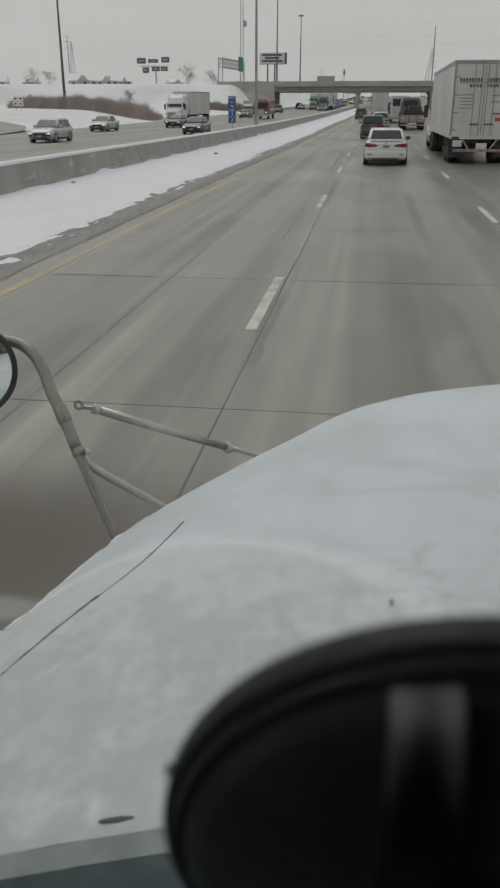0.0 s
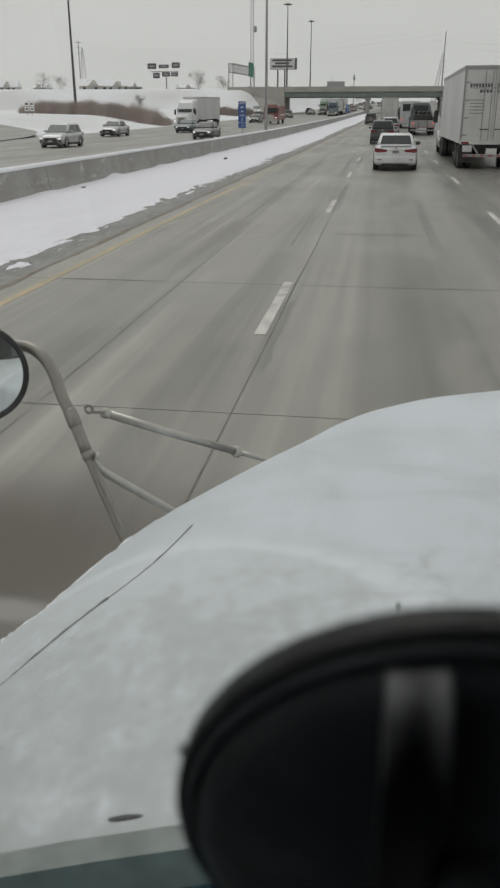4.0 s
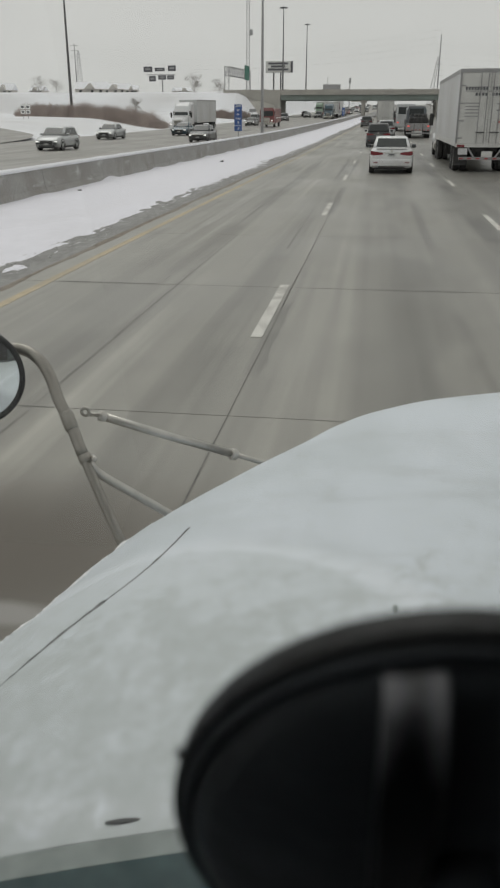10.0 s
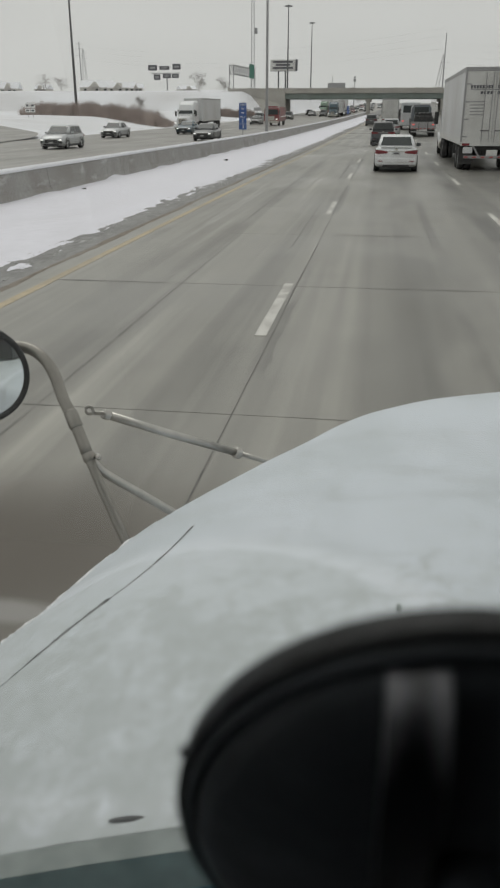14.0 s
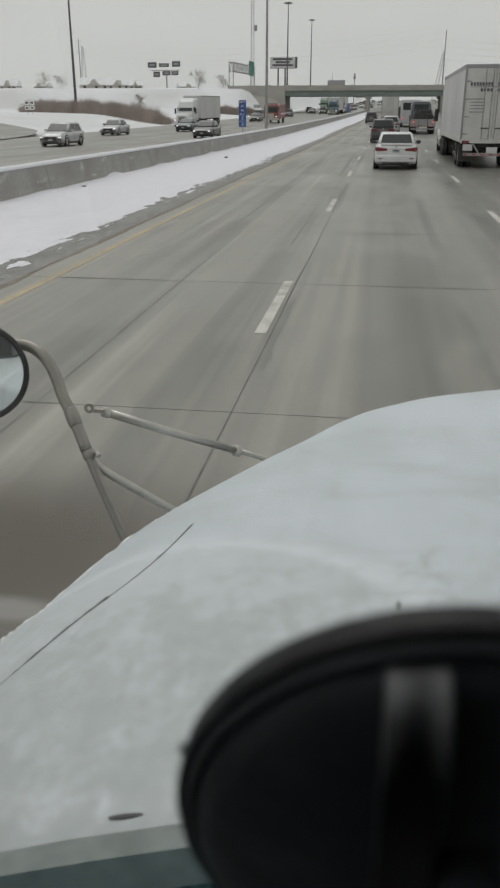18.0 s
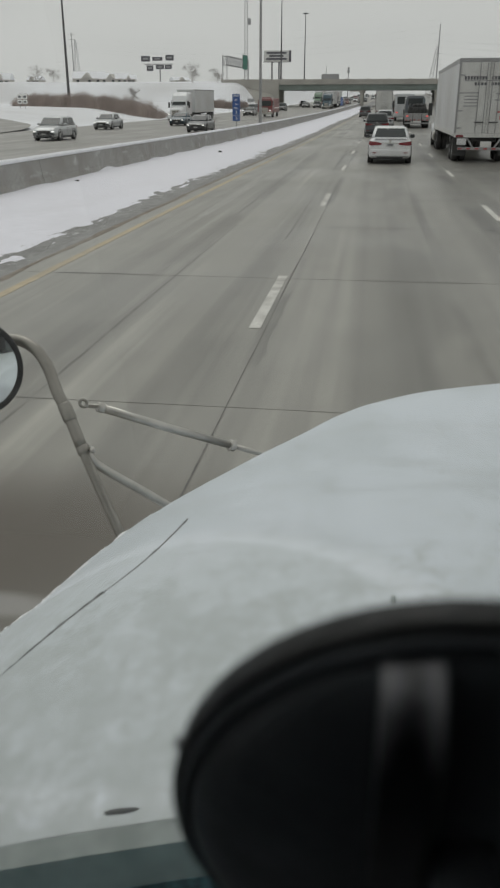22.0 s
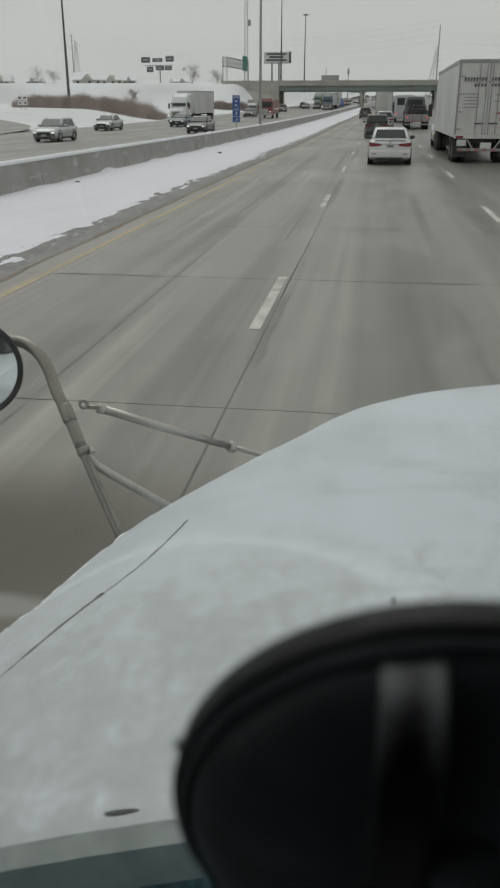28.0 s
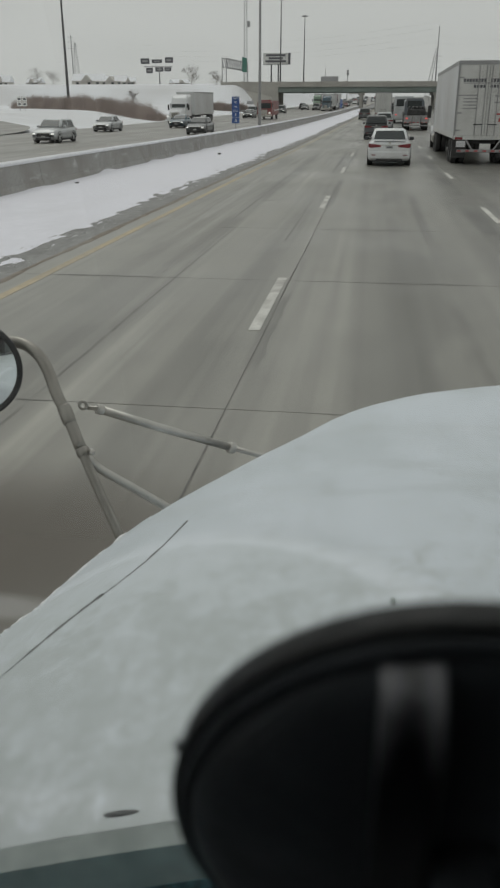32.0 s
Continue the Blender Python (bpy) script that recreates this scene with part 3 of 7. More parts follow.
def quad(a, b, c, d, thick, bm=None):
    """A thin plate on four corners, built outwards along its normal."""
    bm = bm or bmesh.new()
    p = [Vector(v) for v in (a, b, c, d)]
    nrm = (p[1] - p[0]).cross(p[3] - p[0]).normalized() * thick
    lo = [bm.verts.new(v) for v in p]
    hi = [bm.verts.new(v + nrm) for v in p]
    bm.faces.new(hi)
    bm.faces.new(lo[::-1])
    for i in range(4):
        j = (i + 1) % 4
        bm.faces.new((lo[i], lo[j], hi[j], hi[i]))
    return bm


def smooth01(t):
    t = max(0.0, min(1.0, t))
    return t * t * (3 - 2 * t)


def wob(x, y=0.0, z=0.0):
    return noise.noise(Vector((x, y, z)))


# ---------------------------------------------------------------- lie of the land
def road_z(y):
    if y < 50:
        return 0.0
    if y < 265:
        return 2.2 * ((y - 50) / 215) ** 1.6
    return 2.2 + 0.019 * (min(y, 800) - 265)


def road_x(y):
    y = max(y, 0)
    return 5.0 * (y / 265) ** 2 if y < 265 else 5.0 + 0.0377 * (y - 265)


def land(x, y):
    xr = x - road_x(y)
    base = road_z(y)
    if -35.5 < xr < 20.0:
        return base - 0.35
    if xr < 0:
        out = -35.5 - xr
        z = base - 0.35 + 1.6 * smooth01(out / 25) + 0.3 * wob(x * 0.05, y * 0.05)
        z += 6.2 * smooth01((y - 282) / 40) * smooth01(out / 12) * (1 - smooth01((y - 700) / 500))
        emb = 8.9 - 0.5 * max(0.0, abs(y - 272) - 8) - 0.62 * max(0.0, xr + 46)
    else:
        out = xr - 20.0
        z = base - 0.35 + 0.7 * smooth01(out / 20) + 0.3 * wob(x * 0.05, y * 0.05)
        z += 6.0 * smooth01((y - 282) / 50) * smooth01(out / 15) * (1 - smooth01((y - 700) / 500))
        emb = 8.9 - 0.5 * max(0.0, abs(y - 272) - 8) - 0.62 * max(0.0, 31 - xr)
    return max(z, emb)


def steps(a, b, near, far):
    """Spacing that widens with distance from the truck."""
    out = [0.0]
    while out[-1] < b:
        out.append(out[-1] + max(near, out[-1] * far))
    neg = [0.0]
    while neg[-1] > a:
        neg.append(neg[-1] - max(near, -neg[-1] * far))
    return sorted(set(neg + out))


def sheet(xs, ys, zf):
    bm = bmesh.new()
    g = [[bm.verts.new((x, y, zf(x, y))) for x in xs] for y in ys]
    for r0, r1 in zip(g, g[1:]):
        for i in range(len(xs) - 1):
            bm.faces.new((r0[i], r0[i + 1], r1[i + 1], r1[i]))
    return bm


def strip(x0, x1, ys, lift, cols=2, thick=0.0):
    """A band that follows the road's line and rise between two offsets from its axis."""
    bm = bmesh.new()
    g = []
    for y in ys:
        g.append([bm.verts.new((road_x(y) + x0 + (x1 - x0) * i / (cols - 1), y, road_z(y) + lift)) for i in range(cols)])
    for r0, r1 in zip(g, g[1:]):
        for i in range(cols - 1):
            bm.faces.new((r0[i], r0[i + 1], r1[i + 1], r1[i]))
    if thick:
        ext = bmesh.ops.extrude_face_region(bm, geom=bm.faces[:])
        bmesh.ops.translate(bm, verts=[v for v in ext["geom"] if isinstance(v, bmesh.types.BMVert)], vec=(0, 0, -thick))
    return bm


YS = [-60 + 5 * i for i in range(64)] + [262, 275, 290, 310, 340, 380, 430, 490, 560, 650, 760, 900, 1200]
ground = tagged(link("ground", sheet(sorted(set(steps(-4000, 4000, 6, 0.09) + [-62.0 + 2 * i for i in range(18)] + [17.0 + 2 * i for i in range(14)])), sorted(set(steps(-800, 4500, 6, 0.06) + [238.0 + 3 * i for i in range(24)])), land), M_GROUND), "snow-covered verges, fields and motorway banks", "ground", kind="structure")
road_base = tagged(link("road", strip(-5.2, 18.5, YS, -0.03, 3, 0.05), M_TAR), "grey concrete motorway carriageway with dark sealed joints", "road", kind="structure")
tagged(link("road_opposite", strip(-33.5, -10.2, YS, 0.0, 8, 0.2), M_ROAD_FAR), "wet concrete carriageway for oncoming traffic", "road", kind="structure")
shoulder = tagged(link("shoulder", strip(-9.9, -5.2, YS, -0.004, 6, 0.2), M_SHOULDER), "dark asphalt inner shoulder with slush", "shoulder", kind="structure")
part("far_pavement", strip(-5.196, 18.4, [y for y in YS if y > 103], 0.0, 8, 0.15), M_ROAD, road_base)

# ---------------------------------------------------------------- our truck (stands where the camera is carried)
truck = thing("semi_truck", "white conventional truck tractor with a salt-filmed hood", "truck", pose(0.55, 0, 0))
TX = -0.55  # parts are laid out from the camera's line


def hood_top(y):
    return 1.665 - 0.050 * (y - 0.5) - 0.02 * max(0, y - 1.9) ** 2


HOOD_EDGE = bend([(-0.737, 0.449, 0), (-0.697, 0.629, 0), (-0.622, 0.925, 0), (-0.556, 1.137, 0), (-0.499, 1.406, 0), (-0.425, 1.578, 0), (-0.327, 1.763, 0), (-0.242, 1.924, 0), (-0.132, 2.143, 0), (0.024, 2.316, 0), (0.19, 2.43, 0), (0.40, 2.54, 0), (0.55, 2.56, 0)], 5)


def hood_point(e, s):
    """A place on the hood at the share s of the way out from its spine to the edge point e."""
    c = Vector((0.55, min(e.y, 1.75), 0))
    p = c + (e - c) * s
    z = hood_top(p.y) - 0.17 * s ** 6 - 0.012 * s ** 2
    z -= 0.016 * math.exp(-(((p.x + 0.02) / 0.2) ** 2 + ((p.y - 1.15) / 0.26) ** 2))
    z += 0.006 * wob(p.x * 14, p.y * 14) * (s > 0.93)
    side = min(p.x, 1.1 - p.x)
    y = p.y + min(0.31, 0.064 + 0.28 * (side + 0.31)) * max(0.0, 1 - (p.y - 0.44) / 0.8)
    return Vector((p.x + TX, y, z))


def hood_mesh():
    left = [Vector((p.x, p.y, 0)) for p in HOOD_EDGE]
    edge = left + [Vector((1.1 - p.x, p.y, 0)) for p in reversed(left[:-1])]
    ss = [0, 0.08, 0.16, 0.24, 0.32, 0.4, 0.48, 0.55, 0.62, 0.69, 0.76, 0.82, 0.87, 0.91, 0.94, 0.97, 1.0]
    bm = bmesh.new()
    grid = []
    for e in edge:
        c = Vector((0.55, min(e.y, 1.75), 0))
        row = [bm.verts.new(hood_point(e, s)) for s in ss]
        out = (e - c).normalized()
        last = row[-1].co.copy()
        for k, (o, d) in enumerate(((0.012, 0.05), (0.02, 0.14), (0.025, 0.4), (0.02, 0.75))):
            q = out * (o + 0.004 * wob(e.x * 20, e.y * 20, k))
            row.append(bm.verts.new((last.x + q.x, last.y + q.y, last.z - d)))
        grid.append(row)
    for a, b in zip(grid, grid[1:]):
        for i in range(len(a) - 1):
            bm.faces.new((a[i], a[i + 1], b[i + 1], b[i]))
    bmesh.ops.remove_doubles(bm, verts=bm.verts, dist=1e-4)
    return bm


def flange_mesh():
    bm = bmesh.new()
    for flip in (0, 1):
        rings = []
        for k in range(21):
            p = hood_point(HOOD_EDGE[0], k / 20)
            x = p.x if not flip else 1.1 + 2 * TX - p.x
            rings.append([(x, p.y, p.z - 0.001), (x, p.y + 0.004, p.z - 0.001), (x, p.y + 0.004, p.z - 0.05), (x, p.y, p.z - 0.05)])
        loft(rings, bm=bm)
    return bm


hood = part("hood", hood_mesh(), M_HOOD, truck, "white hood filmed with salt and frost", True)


part("rear_flange", flange_mesh(), M_HOOD, hood)


def hood_run(s0, s1, i0, i1, fine):
    n = (i1 - i0) * fine
    pts = []
    for k in range(n + 1):
        f = i0 + (i1 - i0) * k / n
        s = s0 + (s1 - s0) * k / n
        e0, e1 = HOOD_EDGE[int(f)], HOOD_EDGE[min(int(f) + 1, len(HOOD_EDGE) - 1)]
        pts.append(hood_point(e0 + (e1 - e0) * (f - int(f)), s))
    return pts


def ragged_tube(pts, r, seed, share):
    """A thin crust that swells, thins and breaks up along its line."""
    rings = []
    for k, p in enumerate(pts):
        g = max(0.04, share + 0.9 * wob(k * 0.047, seed) + 0.45 * wob(k * 0.19, seed + 3) + 0.35 * wob(k * 0.73, seed + 5))
        rr = r * min(1.3, g)
        rings.append([p + Vector((math.cos(t) * rr, math.sin(t) * rr * 0.8, math.sin(t * 1.0) * rr * 0.45 - 0.001)) for t in (0, 0.9, 1.8, 2.7, 3.6, 4.5, 5.4)])
    return loft(rings)


part("seam", ragged_tube(hood_run(0.845, 0.806, 1, 12, 8), 0.0032, 2.0, 1.0), M_SEAM, hood, "dark gap between hood and fender", True)
part("seam", ragged_tube(hood_run(0.806, 0.792, 12, 18, 8), 0.0026, 6.0, 0.7), M_SEAM, hood)
part("seam", ragged_tube(hood_run(0.945, 0.955, 35, 44, 10), 0.0030, 8.0, 0.5), M_SEAM, hood)
part("frost_edge", ragged_tube(hood_run(0.975, 0.975, 4, 30, 24), 0.008, 4.0, 0.32), M_FROST, hood, "crust of frozen snow along the edge", True)
part("frost_edge", ragged_tube(hood_run(0.96, 0.965, 26, 58, 8), 0.004, 9.0, 0.2), M_FROST, hood, "", True)
slot = lathe([(0.0, 0.0022), (0.6, 0.0017), (1.0, 0.0)], "Z", 20)
bmesh.ops.scale(slot, vec=(0.0185, 0.0038, 1), verts=slot.verts)
bmesh.ops.rotate(slot, matrix=Matrix.Rotation(radians(15), 3, "Z"), verts=slot.verts)
SLOT = Vector((-0.200 + TX, 0.562, 0))
skin = min((hood_point(e, k / 60) for e in HOOD_EDGE[:12] for k in range(61)), key=lambda p: (p.xy - SLOT.xy).length)
bmesh.ops.translate(slot, vec=(SLOT.x, SLOT.y, skin.z + 0.0004), verts=slot.verts)
part("washer_slot", slot, M_SEAM, hood, "small dark oval washer slot")
nozzle = lathe([(0.0, 0.006), (0.5, 0.005), (0.85, 0.003), (1.0, 0.0)], "Z", 16)
bmesh.ops.scale(nozzle, vec=(0.0036, 0.013, 0.4), verts=nozzle.verts)
spot = min((hood_point(e, k / 60) for e in HOOD_EDGE[:24] for k in range(61)), key=lambda p: (p.xy - Vector((0.064 + TX, 1.005))).length)
bmesh.ops.translate(nozzle, vec=spot, verts=nozzle.verts)
part("washer_nozzle", nozzle, M_COWL, hood, "small grey washer nozzle", True)
lip = bmesh.new()
for flip in (0, 1):
    rings = []
    for k in range(21):
        p = hood_point(HOOD_EDGE[0], k / 20)
        x = p.x if not flip else 1.1 + 2 * TX - p.x
        rings.append([(x, p.y - 0.026, p.z - 0.05), (x, p.y - 0.0004, p.z - 0.05), (x, p.y - 0.0004, p.z - 0.0002), (x, p.y - 0.023, p.z - 0.006)])
    loft(rings, bm=lip)
part("rear_lip", lip, M_COWL, truck, "grey weather strip at the rear of the hood")
part("cowl", box(-0.66 + TX, 1.76 + TX, 0.235, 0.74, 1.50, 1.585, 0.01), M_TEAL, truck, "wet dark cowl below the windscreen")
for wx in (0.0, 0.95):
    part("wiper", tube(bend([(wx - 0.45 + TX, 0.30, 1.62), (wx + TX, 0.29, 1.61), (wx + 0.42 + TX, 0.30, 1.60)], 4), 0.007, 6), M_BLACK, truck)

# cab shell round the camera
part("windscreen", loft([[(-0.60 + TX, 0.2265, 1.66), (1.70 + TX, 0.2265, 1.66), (1.70 + TX, 0.2315, 1.66), (-0.60 + TX, 0.2315, 1.66)], [(-0.52 + TX, -0.0055, 2.89), (1.62 + TX, -0.0055, 2.89), (1.62 + TX, -0.0005, 2.89), (-0.52 + TX, -0.0005, 2.89)]]), M_GLASS, truck, "faintly green windscreen glass").visible_shadow = False
part("dashboard", box(-0.60 + TX, 1.70 + TX, -0.32, 0.2, 1.25, 1.66, 0.03), M_CABDARK, truck, "dark dashboard")
part("cab_roof", box(-0.62 + TX, 1.72 + TX, -1.25, 0.0, 2.90, 3.0, 0.03), M_HOOD, truck)
# unseen fairing, sleeper and visor, added to keep sky off the hood's rear
part("fairing_sky_block", loft([[(-0.60 + TX, -2.6, 2.95), (1.70 + TX, -2.6, 2.95), (1.66 + TX, -2.6, 4.05), (-0.56 + TX, -2.6, 4.05)], [(-0.60 + TX, -0.9, 2.95), (1.70 + TX, -0.9, 2.95), (1.6 + TX, -0.9, 3.95), (-0.5 + TX, -0.9, 3.95)], [(-0.55 + TX, -0.1, 2.98), (1.65 + TX, -0.1, 2.98), (1.4 + TX, -0.2, 3.25), (-0.3 + TX, -0.2, 3.25)]]), M_HOOD, truck, "tall white roof fairing, added unseen to shade the hood")
part("sleeper", box(-0.62 + TX, 1.72 + TX, -2.6, -1.31, 0.8, 2.94, 0.03), M_HOOD, truck, "white sleeper box, added unseen under the fairing")
part("visor_sky_block", loft([[(-0.55 + TX, 0.02, 2.86), (1.65 + TX, 0.02, 2.86), (1.65 + TX, 0.02, 2.9), (-0.55 + TX, 0.02, 2.9)], [(-0.5 + TX, 0.26, 2.74), (1.6 + TX, 0.26, 2.74), (1.6 + TX, 0.26, 2.755), (-0.5 + TX, 0.26, 2.755)]]), M_HOOD, truck, "white outside visor, added unseen to shade the hood")
part("cab_back", box(-0.62 + TX, 1.72 + TX, -1.3, -1.24, 0.75, 2.95, 0.01), M_CABDARK, truck)
part("cab_floor", box(-0.60 + TX, 1.70 + TX, -1.24, 0.22, 0.75, 0.82, 0.01), M_CABDARK, truck)
part("firewall", box(-0.60 + TX, 1.70 + TX, 0.2, 0.24, 0.6, 1.65, 0.005), M_CABDARK, truck)
for sx in (-0.62, 1.66):
    door = part("cab_door", box(sx + TX, sx + 0.06 + TX, -0.95, 0.2, 0.62, 1.78, 0.012), M_HOOD, truck)
    part("door_handle", box(sx - 0.012 + TX, sx + 0.072 + TX, -0.85, -0.7, 1.45, 1.48, 0.004), M_CHROME, door)
    part("side_window", box(sx + 0.026 + TX, sx + 0.032 + TX, -0.92, 0.16, 1.782, 2.6), M_GLASS, truck).visible_shadow = False
    part("rear_pillar", box(sx + TX, sx + 0.06 + TX, -1.238, -0.952, 0.62, 2.9, 0.01), M_HOOD, truck)
    part("side_header", box(sx + TX, sx + 0.06 + TX, -0.95, -0.03, 2.6, 2.898, 0.01), M_HOOD, truck)
    px = sx + (0.02 if sx < 0 else 0.04)
    part("front_pillar", tube([(px + TX, 0.21, 1.66), (px + TX, -0.02, 2.9)], 0.03, 8), M_CABDARK, truck)
    part("fuel_tank", lathe([(0, -0.6), (0.28, -0.6), (0.3, -0.56), (0.3, 0.56), (0.28, 0.6), (0, 0.6)], "Y", 20, (sx + 0.03 + TX, -0.55, 0.5)), M_CHROME, truck)
part("chassis", box(0.1 + TX, 1.0 + TX, -4.2, 2.2, 0.55, 0.8, 0.01), M_UNDER, truck)
part("front_bumper", box(-0.25 + TX, 1.35 + TX, 2.42, 2.6, 0.35, 0.75, 0.05), M_CHROME, truck)
part("grille", box(0.1 + TX, 1.0 + TX, 2.32, 2.5, 0.78, 1.28, 0.03), M_CHROME, truck)


def wheel(parent, x, y, r, w, dual=False, rim=None):
    """One road wheel lying on the x axis, with its tyre and rim."""
    h = w / 2
    t = part("wheel", lathe([(r * 0.58, -h), (r * 0.93, -h), (r, -h * 0.7), (r, h * 0.7), (r * 0.93, h), (r * 0.58, h), (r * 0.58, -h)], "X", 24, (x, y, r)), M_TYRE, parent)
    part("rim", lathe([(0, -h * 0.5), (r * 0.2, -h * 0.55), (r * 0.5, -h * 0.35), (r * 0.6, -h * 0.9), (r * 0.6, h * 0.9), (r * 0.5, h * 0.35), (r * 0.2, h * 0.55), (0, h * 0.5)], "X", 16, (x, y, r)), rim or M_RIM, t)
    return t


for wx, inner in ((-0.42, 1), (1.52, -1)):
    wheel(truck, wx + TX, 1.55, 0.52, 0.28)
    rings = []
    for k in range(13):
        a = radians(8 + 164 * k / 12)
        c, s = math.cos(a), math.sin(a)
        o = wx - 0.17 * inner
        rings.append([(o + TX, 1.55 - 0.60 * c, 0.52 + 0.58 * s), (o + 0.34 * inner + TX, 1.55 - 0.60 * c, 0.52 + 0.62 * s), (o + 0.34 * inner + TX, 1.55 - 0.57 * c, 0.52 + 0.58 * s), (o + TX, 1.55 - 0.57 * c, 0.52 + 0.55 * s)])
    part("fender", loft(rings), M_HOOD, truck, "white wheel arch of the front fender", True)
for wx in (0.0, 1.1):
    part("head_lamp", box(wx - 0.16 + TX, wx + 0.16 + TX, 2.28, 2.40, 0.82, 1.02, 0.04), M_GLASS, truck)
for wy in (-2.6, -3.9):
    for wx in (-0.5, -0.18, 1.28, 1.6):
        wheel(truck, wx + TX, wy, 0.51, 0.26)

# hood mirror on its tube bracket
POST = [(-0.895, 1.76, 1.766), (-0.817, 1.745, 1.773), (-0.769, 1.735, 1.771), (-0.73, 1.72, 1.751), (-0.706, 1.71, 1.716), (-0.683, 1.69, 1.669), (-0.654, 1.67, 1.625), (-0.618, 1.64, 1.56), (-0.591, 1.62, 1.511), (-0.561, 1.60, 1.455), (-0.515, 1.57, 1.374), (-0.492, 1.555, 1.333)]


def off(pts):
    return [(x + TX, y, z) for x, y, z in pts]


bracket = part("mirror_bracket", tube(bend(off(POST[:8]), 5), 0.0136, 18), M_POST, truck, "dull chrome tube bracket of the hood mirror", True)
part("lower_post", tube(bend(off(POST[6:]), 5), 0.0112, 16), M_POST, bracket, "dull grey lower tube", True)
part("brace", tube(bend(off([(-0.610, 1.645, 1.541), (-0.584, 1.66, 1.502), (-0.508, 1.69, 1.439), (-0.447, 1.715, 1.388), (-0.417, 1.73, 1.362)]), 4), 0.0100, 14), M_TUBE, bracket, "", True)
bar = part("stay_bar", tube(off([(-0.614, 1.764, 1.610), (-0.482, 1.88, 1.521), (-0.333, 2.0, 1.43)]), 0.0102, 16), M_TUBE, bracket, "", True)
part("stay_rod", tube(off([(-0.333, 2.0, 1.43), (-0.251, 2.06, 1.382), (-0.21, 2.09, 1.358)]), 0.0068, 12), M_TUBE, bracket, "", True)


def clamp(at, axis, r, h, name="clamp", metal=M_TUBE):
    bm = lathe([(0, -h), (r * 0.9, -h), (r, -h * 0.8), (r, h * 0.8), (r * 0.9, h), (0, h)], "Z", 14)
    q = Vector(axis).to_track_quat("Z", "Y").to_matrix().to_4x4()
    bmesh.ops.transform(bm, matrix=Matrix.Translation((at[0] + TX, at[1], at[2])) @ q, verts=bm.verts)
    part(name, bm, metal, bracket, "", True)


clamp((-0.656, 1.671, 1.628), (0.36, -0.3, -0.65), 0.0158, 0.022, "collar", M_POST)
clamp((-0.613, 1.638, 1.552), (0.36, -0.3, -0.65), 0.0150, 0.010, "clamp", M_POST)
clamp((-0.590, 1.632, 1.556), (0.5, -1, 0.25), 0.0065, 0.016, "bolt")
clamp((-0.333, 2.0, 1.43), (0.145, 0.12, -0.087), 0.0155, 0.009)
clamp((-0.610, 1.767, 1.6076), (0.145, 0.12, -0.087), 0.0122, 0.009, "end_cap")
lug = lathe([(0.0052, -0.002), (0.0125, -0.002), (0.0135, 0.0), (0.0125, 0.002), (0.0052, 0.002), (0.0052, -0.002)], "Y", 20)
bmesh.ops.transform(lug, matrix=Matrix.Translation((-0.646 + TX, 1.753, 1.622)), verts=lug.verts)
part("lug", lug, M_TUBE, bracket, "flat eye of the stay bar", True)
tongue = box(-0.638 + TX, -0.610 + TX, 1.757, 1.760, 1.608, 1.618, 0.0012)
part("tongue", tongue, M_TUBE, bracket, "thin tongue between eye and bar")
mirror_at = Matrix.Translation((-0.873 + TX, 1.661, 1.7276)) @ Vector((0.36, -1, 0.02)).to_track_quat("Z", "Y").to_matrix().to_4x4()
shell = lathe([(0, -0.032), (0.05, -0.030), (0.088, -0.020), (0.111, -0.004), (0.118, 0.004), (0.116, 0.009), (0.107, 0.010), (0.105, 0.005), (0, 0.004)], "Z", 56)
bmesh.ops.transform(shell, matrix=mirror_at, verts=shell.verts)
mirror = part("hood_mirror", shell, M_UNDER, truck, "round convex mirror with a dark rim", True)
dome = lathe([(0.105, 0.006), (0.09, 0.0102), (0.07, 0.0145), (0.045, 0.0178), (0.02, 0.0195), (0, 0.020)], "Z", 56)
bmesh.ops.transform(dome, matrix=mirror_at, verts=dome.verts)
part("mirror_glass", dome, M_MIRROR, mirror, "convex mirror glass", True)

# suction mount pressed on the inside of the windscreen
CUP_R = 0.061
lean = radians(10.7)
cup_m = Matrix(((-1, 0, 0, 0.026), (0, -math.sin(lean), -math.cos(lean), 0.134), (0, math.cos(lean), -math.sin(lean), 2.1332), (0, 0, 0, 1)))
cup = thing("suction_mount", "black plastic suction mount pressed to the windscreen", "phone mount", cup_m)
R = CUP_R
part("rim", lathe([(R * 0.86, 0.0), (R * 0.995, 0.0), (R, 0.0008), (R * 0.999, 0.0050), (R * 0.99, 0.0062), (R * 0.975, 0.0066), (R * 0.968, 0.0060), (R * 0.86, 0.0)], "Z", 96), M_RUBBER, cup, "black rubber rim with a dusty edge", True)
part("collar", lathe([(R * 0.90, 0.003), (R * 0.967, 0.0060), (R * 0.963, 0.0078), (R * 0.952, 0.0086), (R * 0.935, 0.0088), (R * 0.925, 0.0083), (R * 0.90, 0.003)], "Z", 96), M_BLACK, cup, "raised black ring inside the rim", True)
part("housing", lathe([(R * 0.93, 0.004), (R * 0.922, 0.0088), (R * 0.90, 0.0104), (R * 0.85, 0.0124), (R * 0.76, 0.0145), (R * 0.6, 0.0168), (R * 0.4, 0.0185), (0, 0.0195)], "Z", 64), M_BLACK, cup, "domed black housing", True)


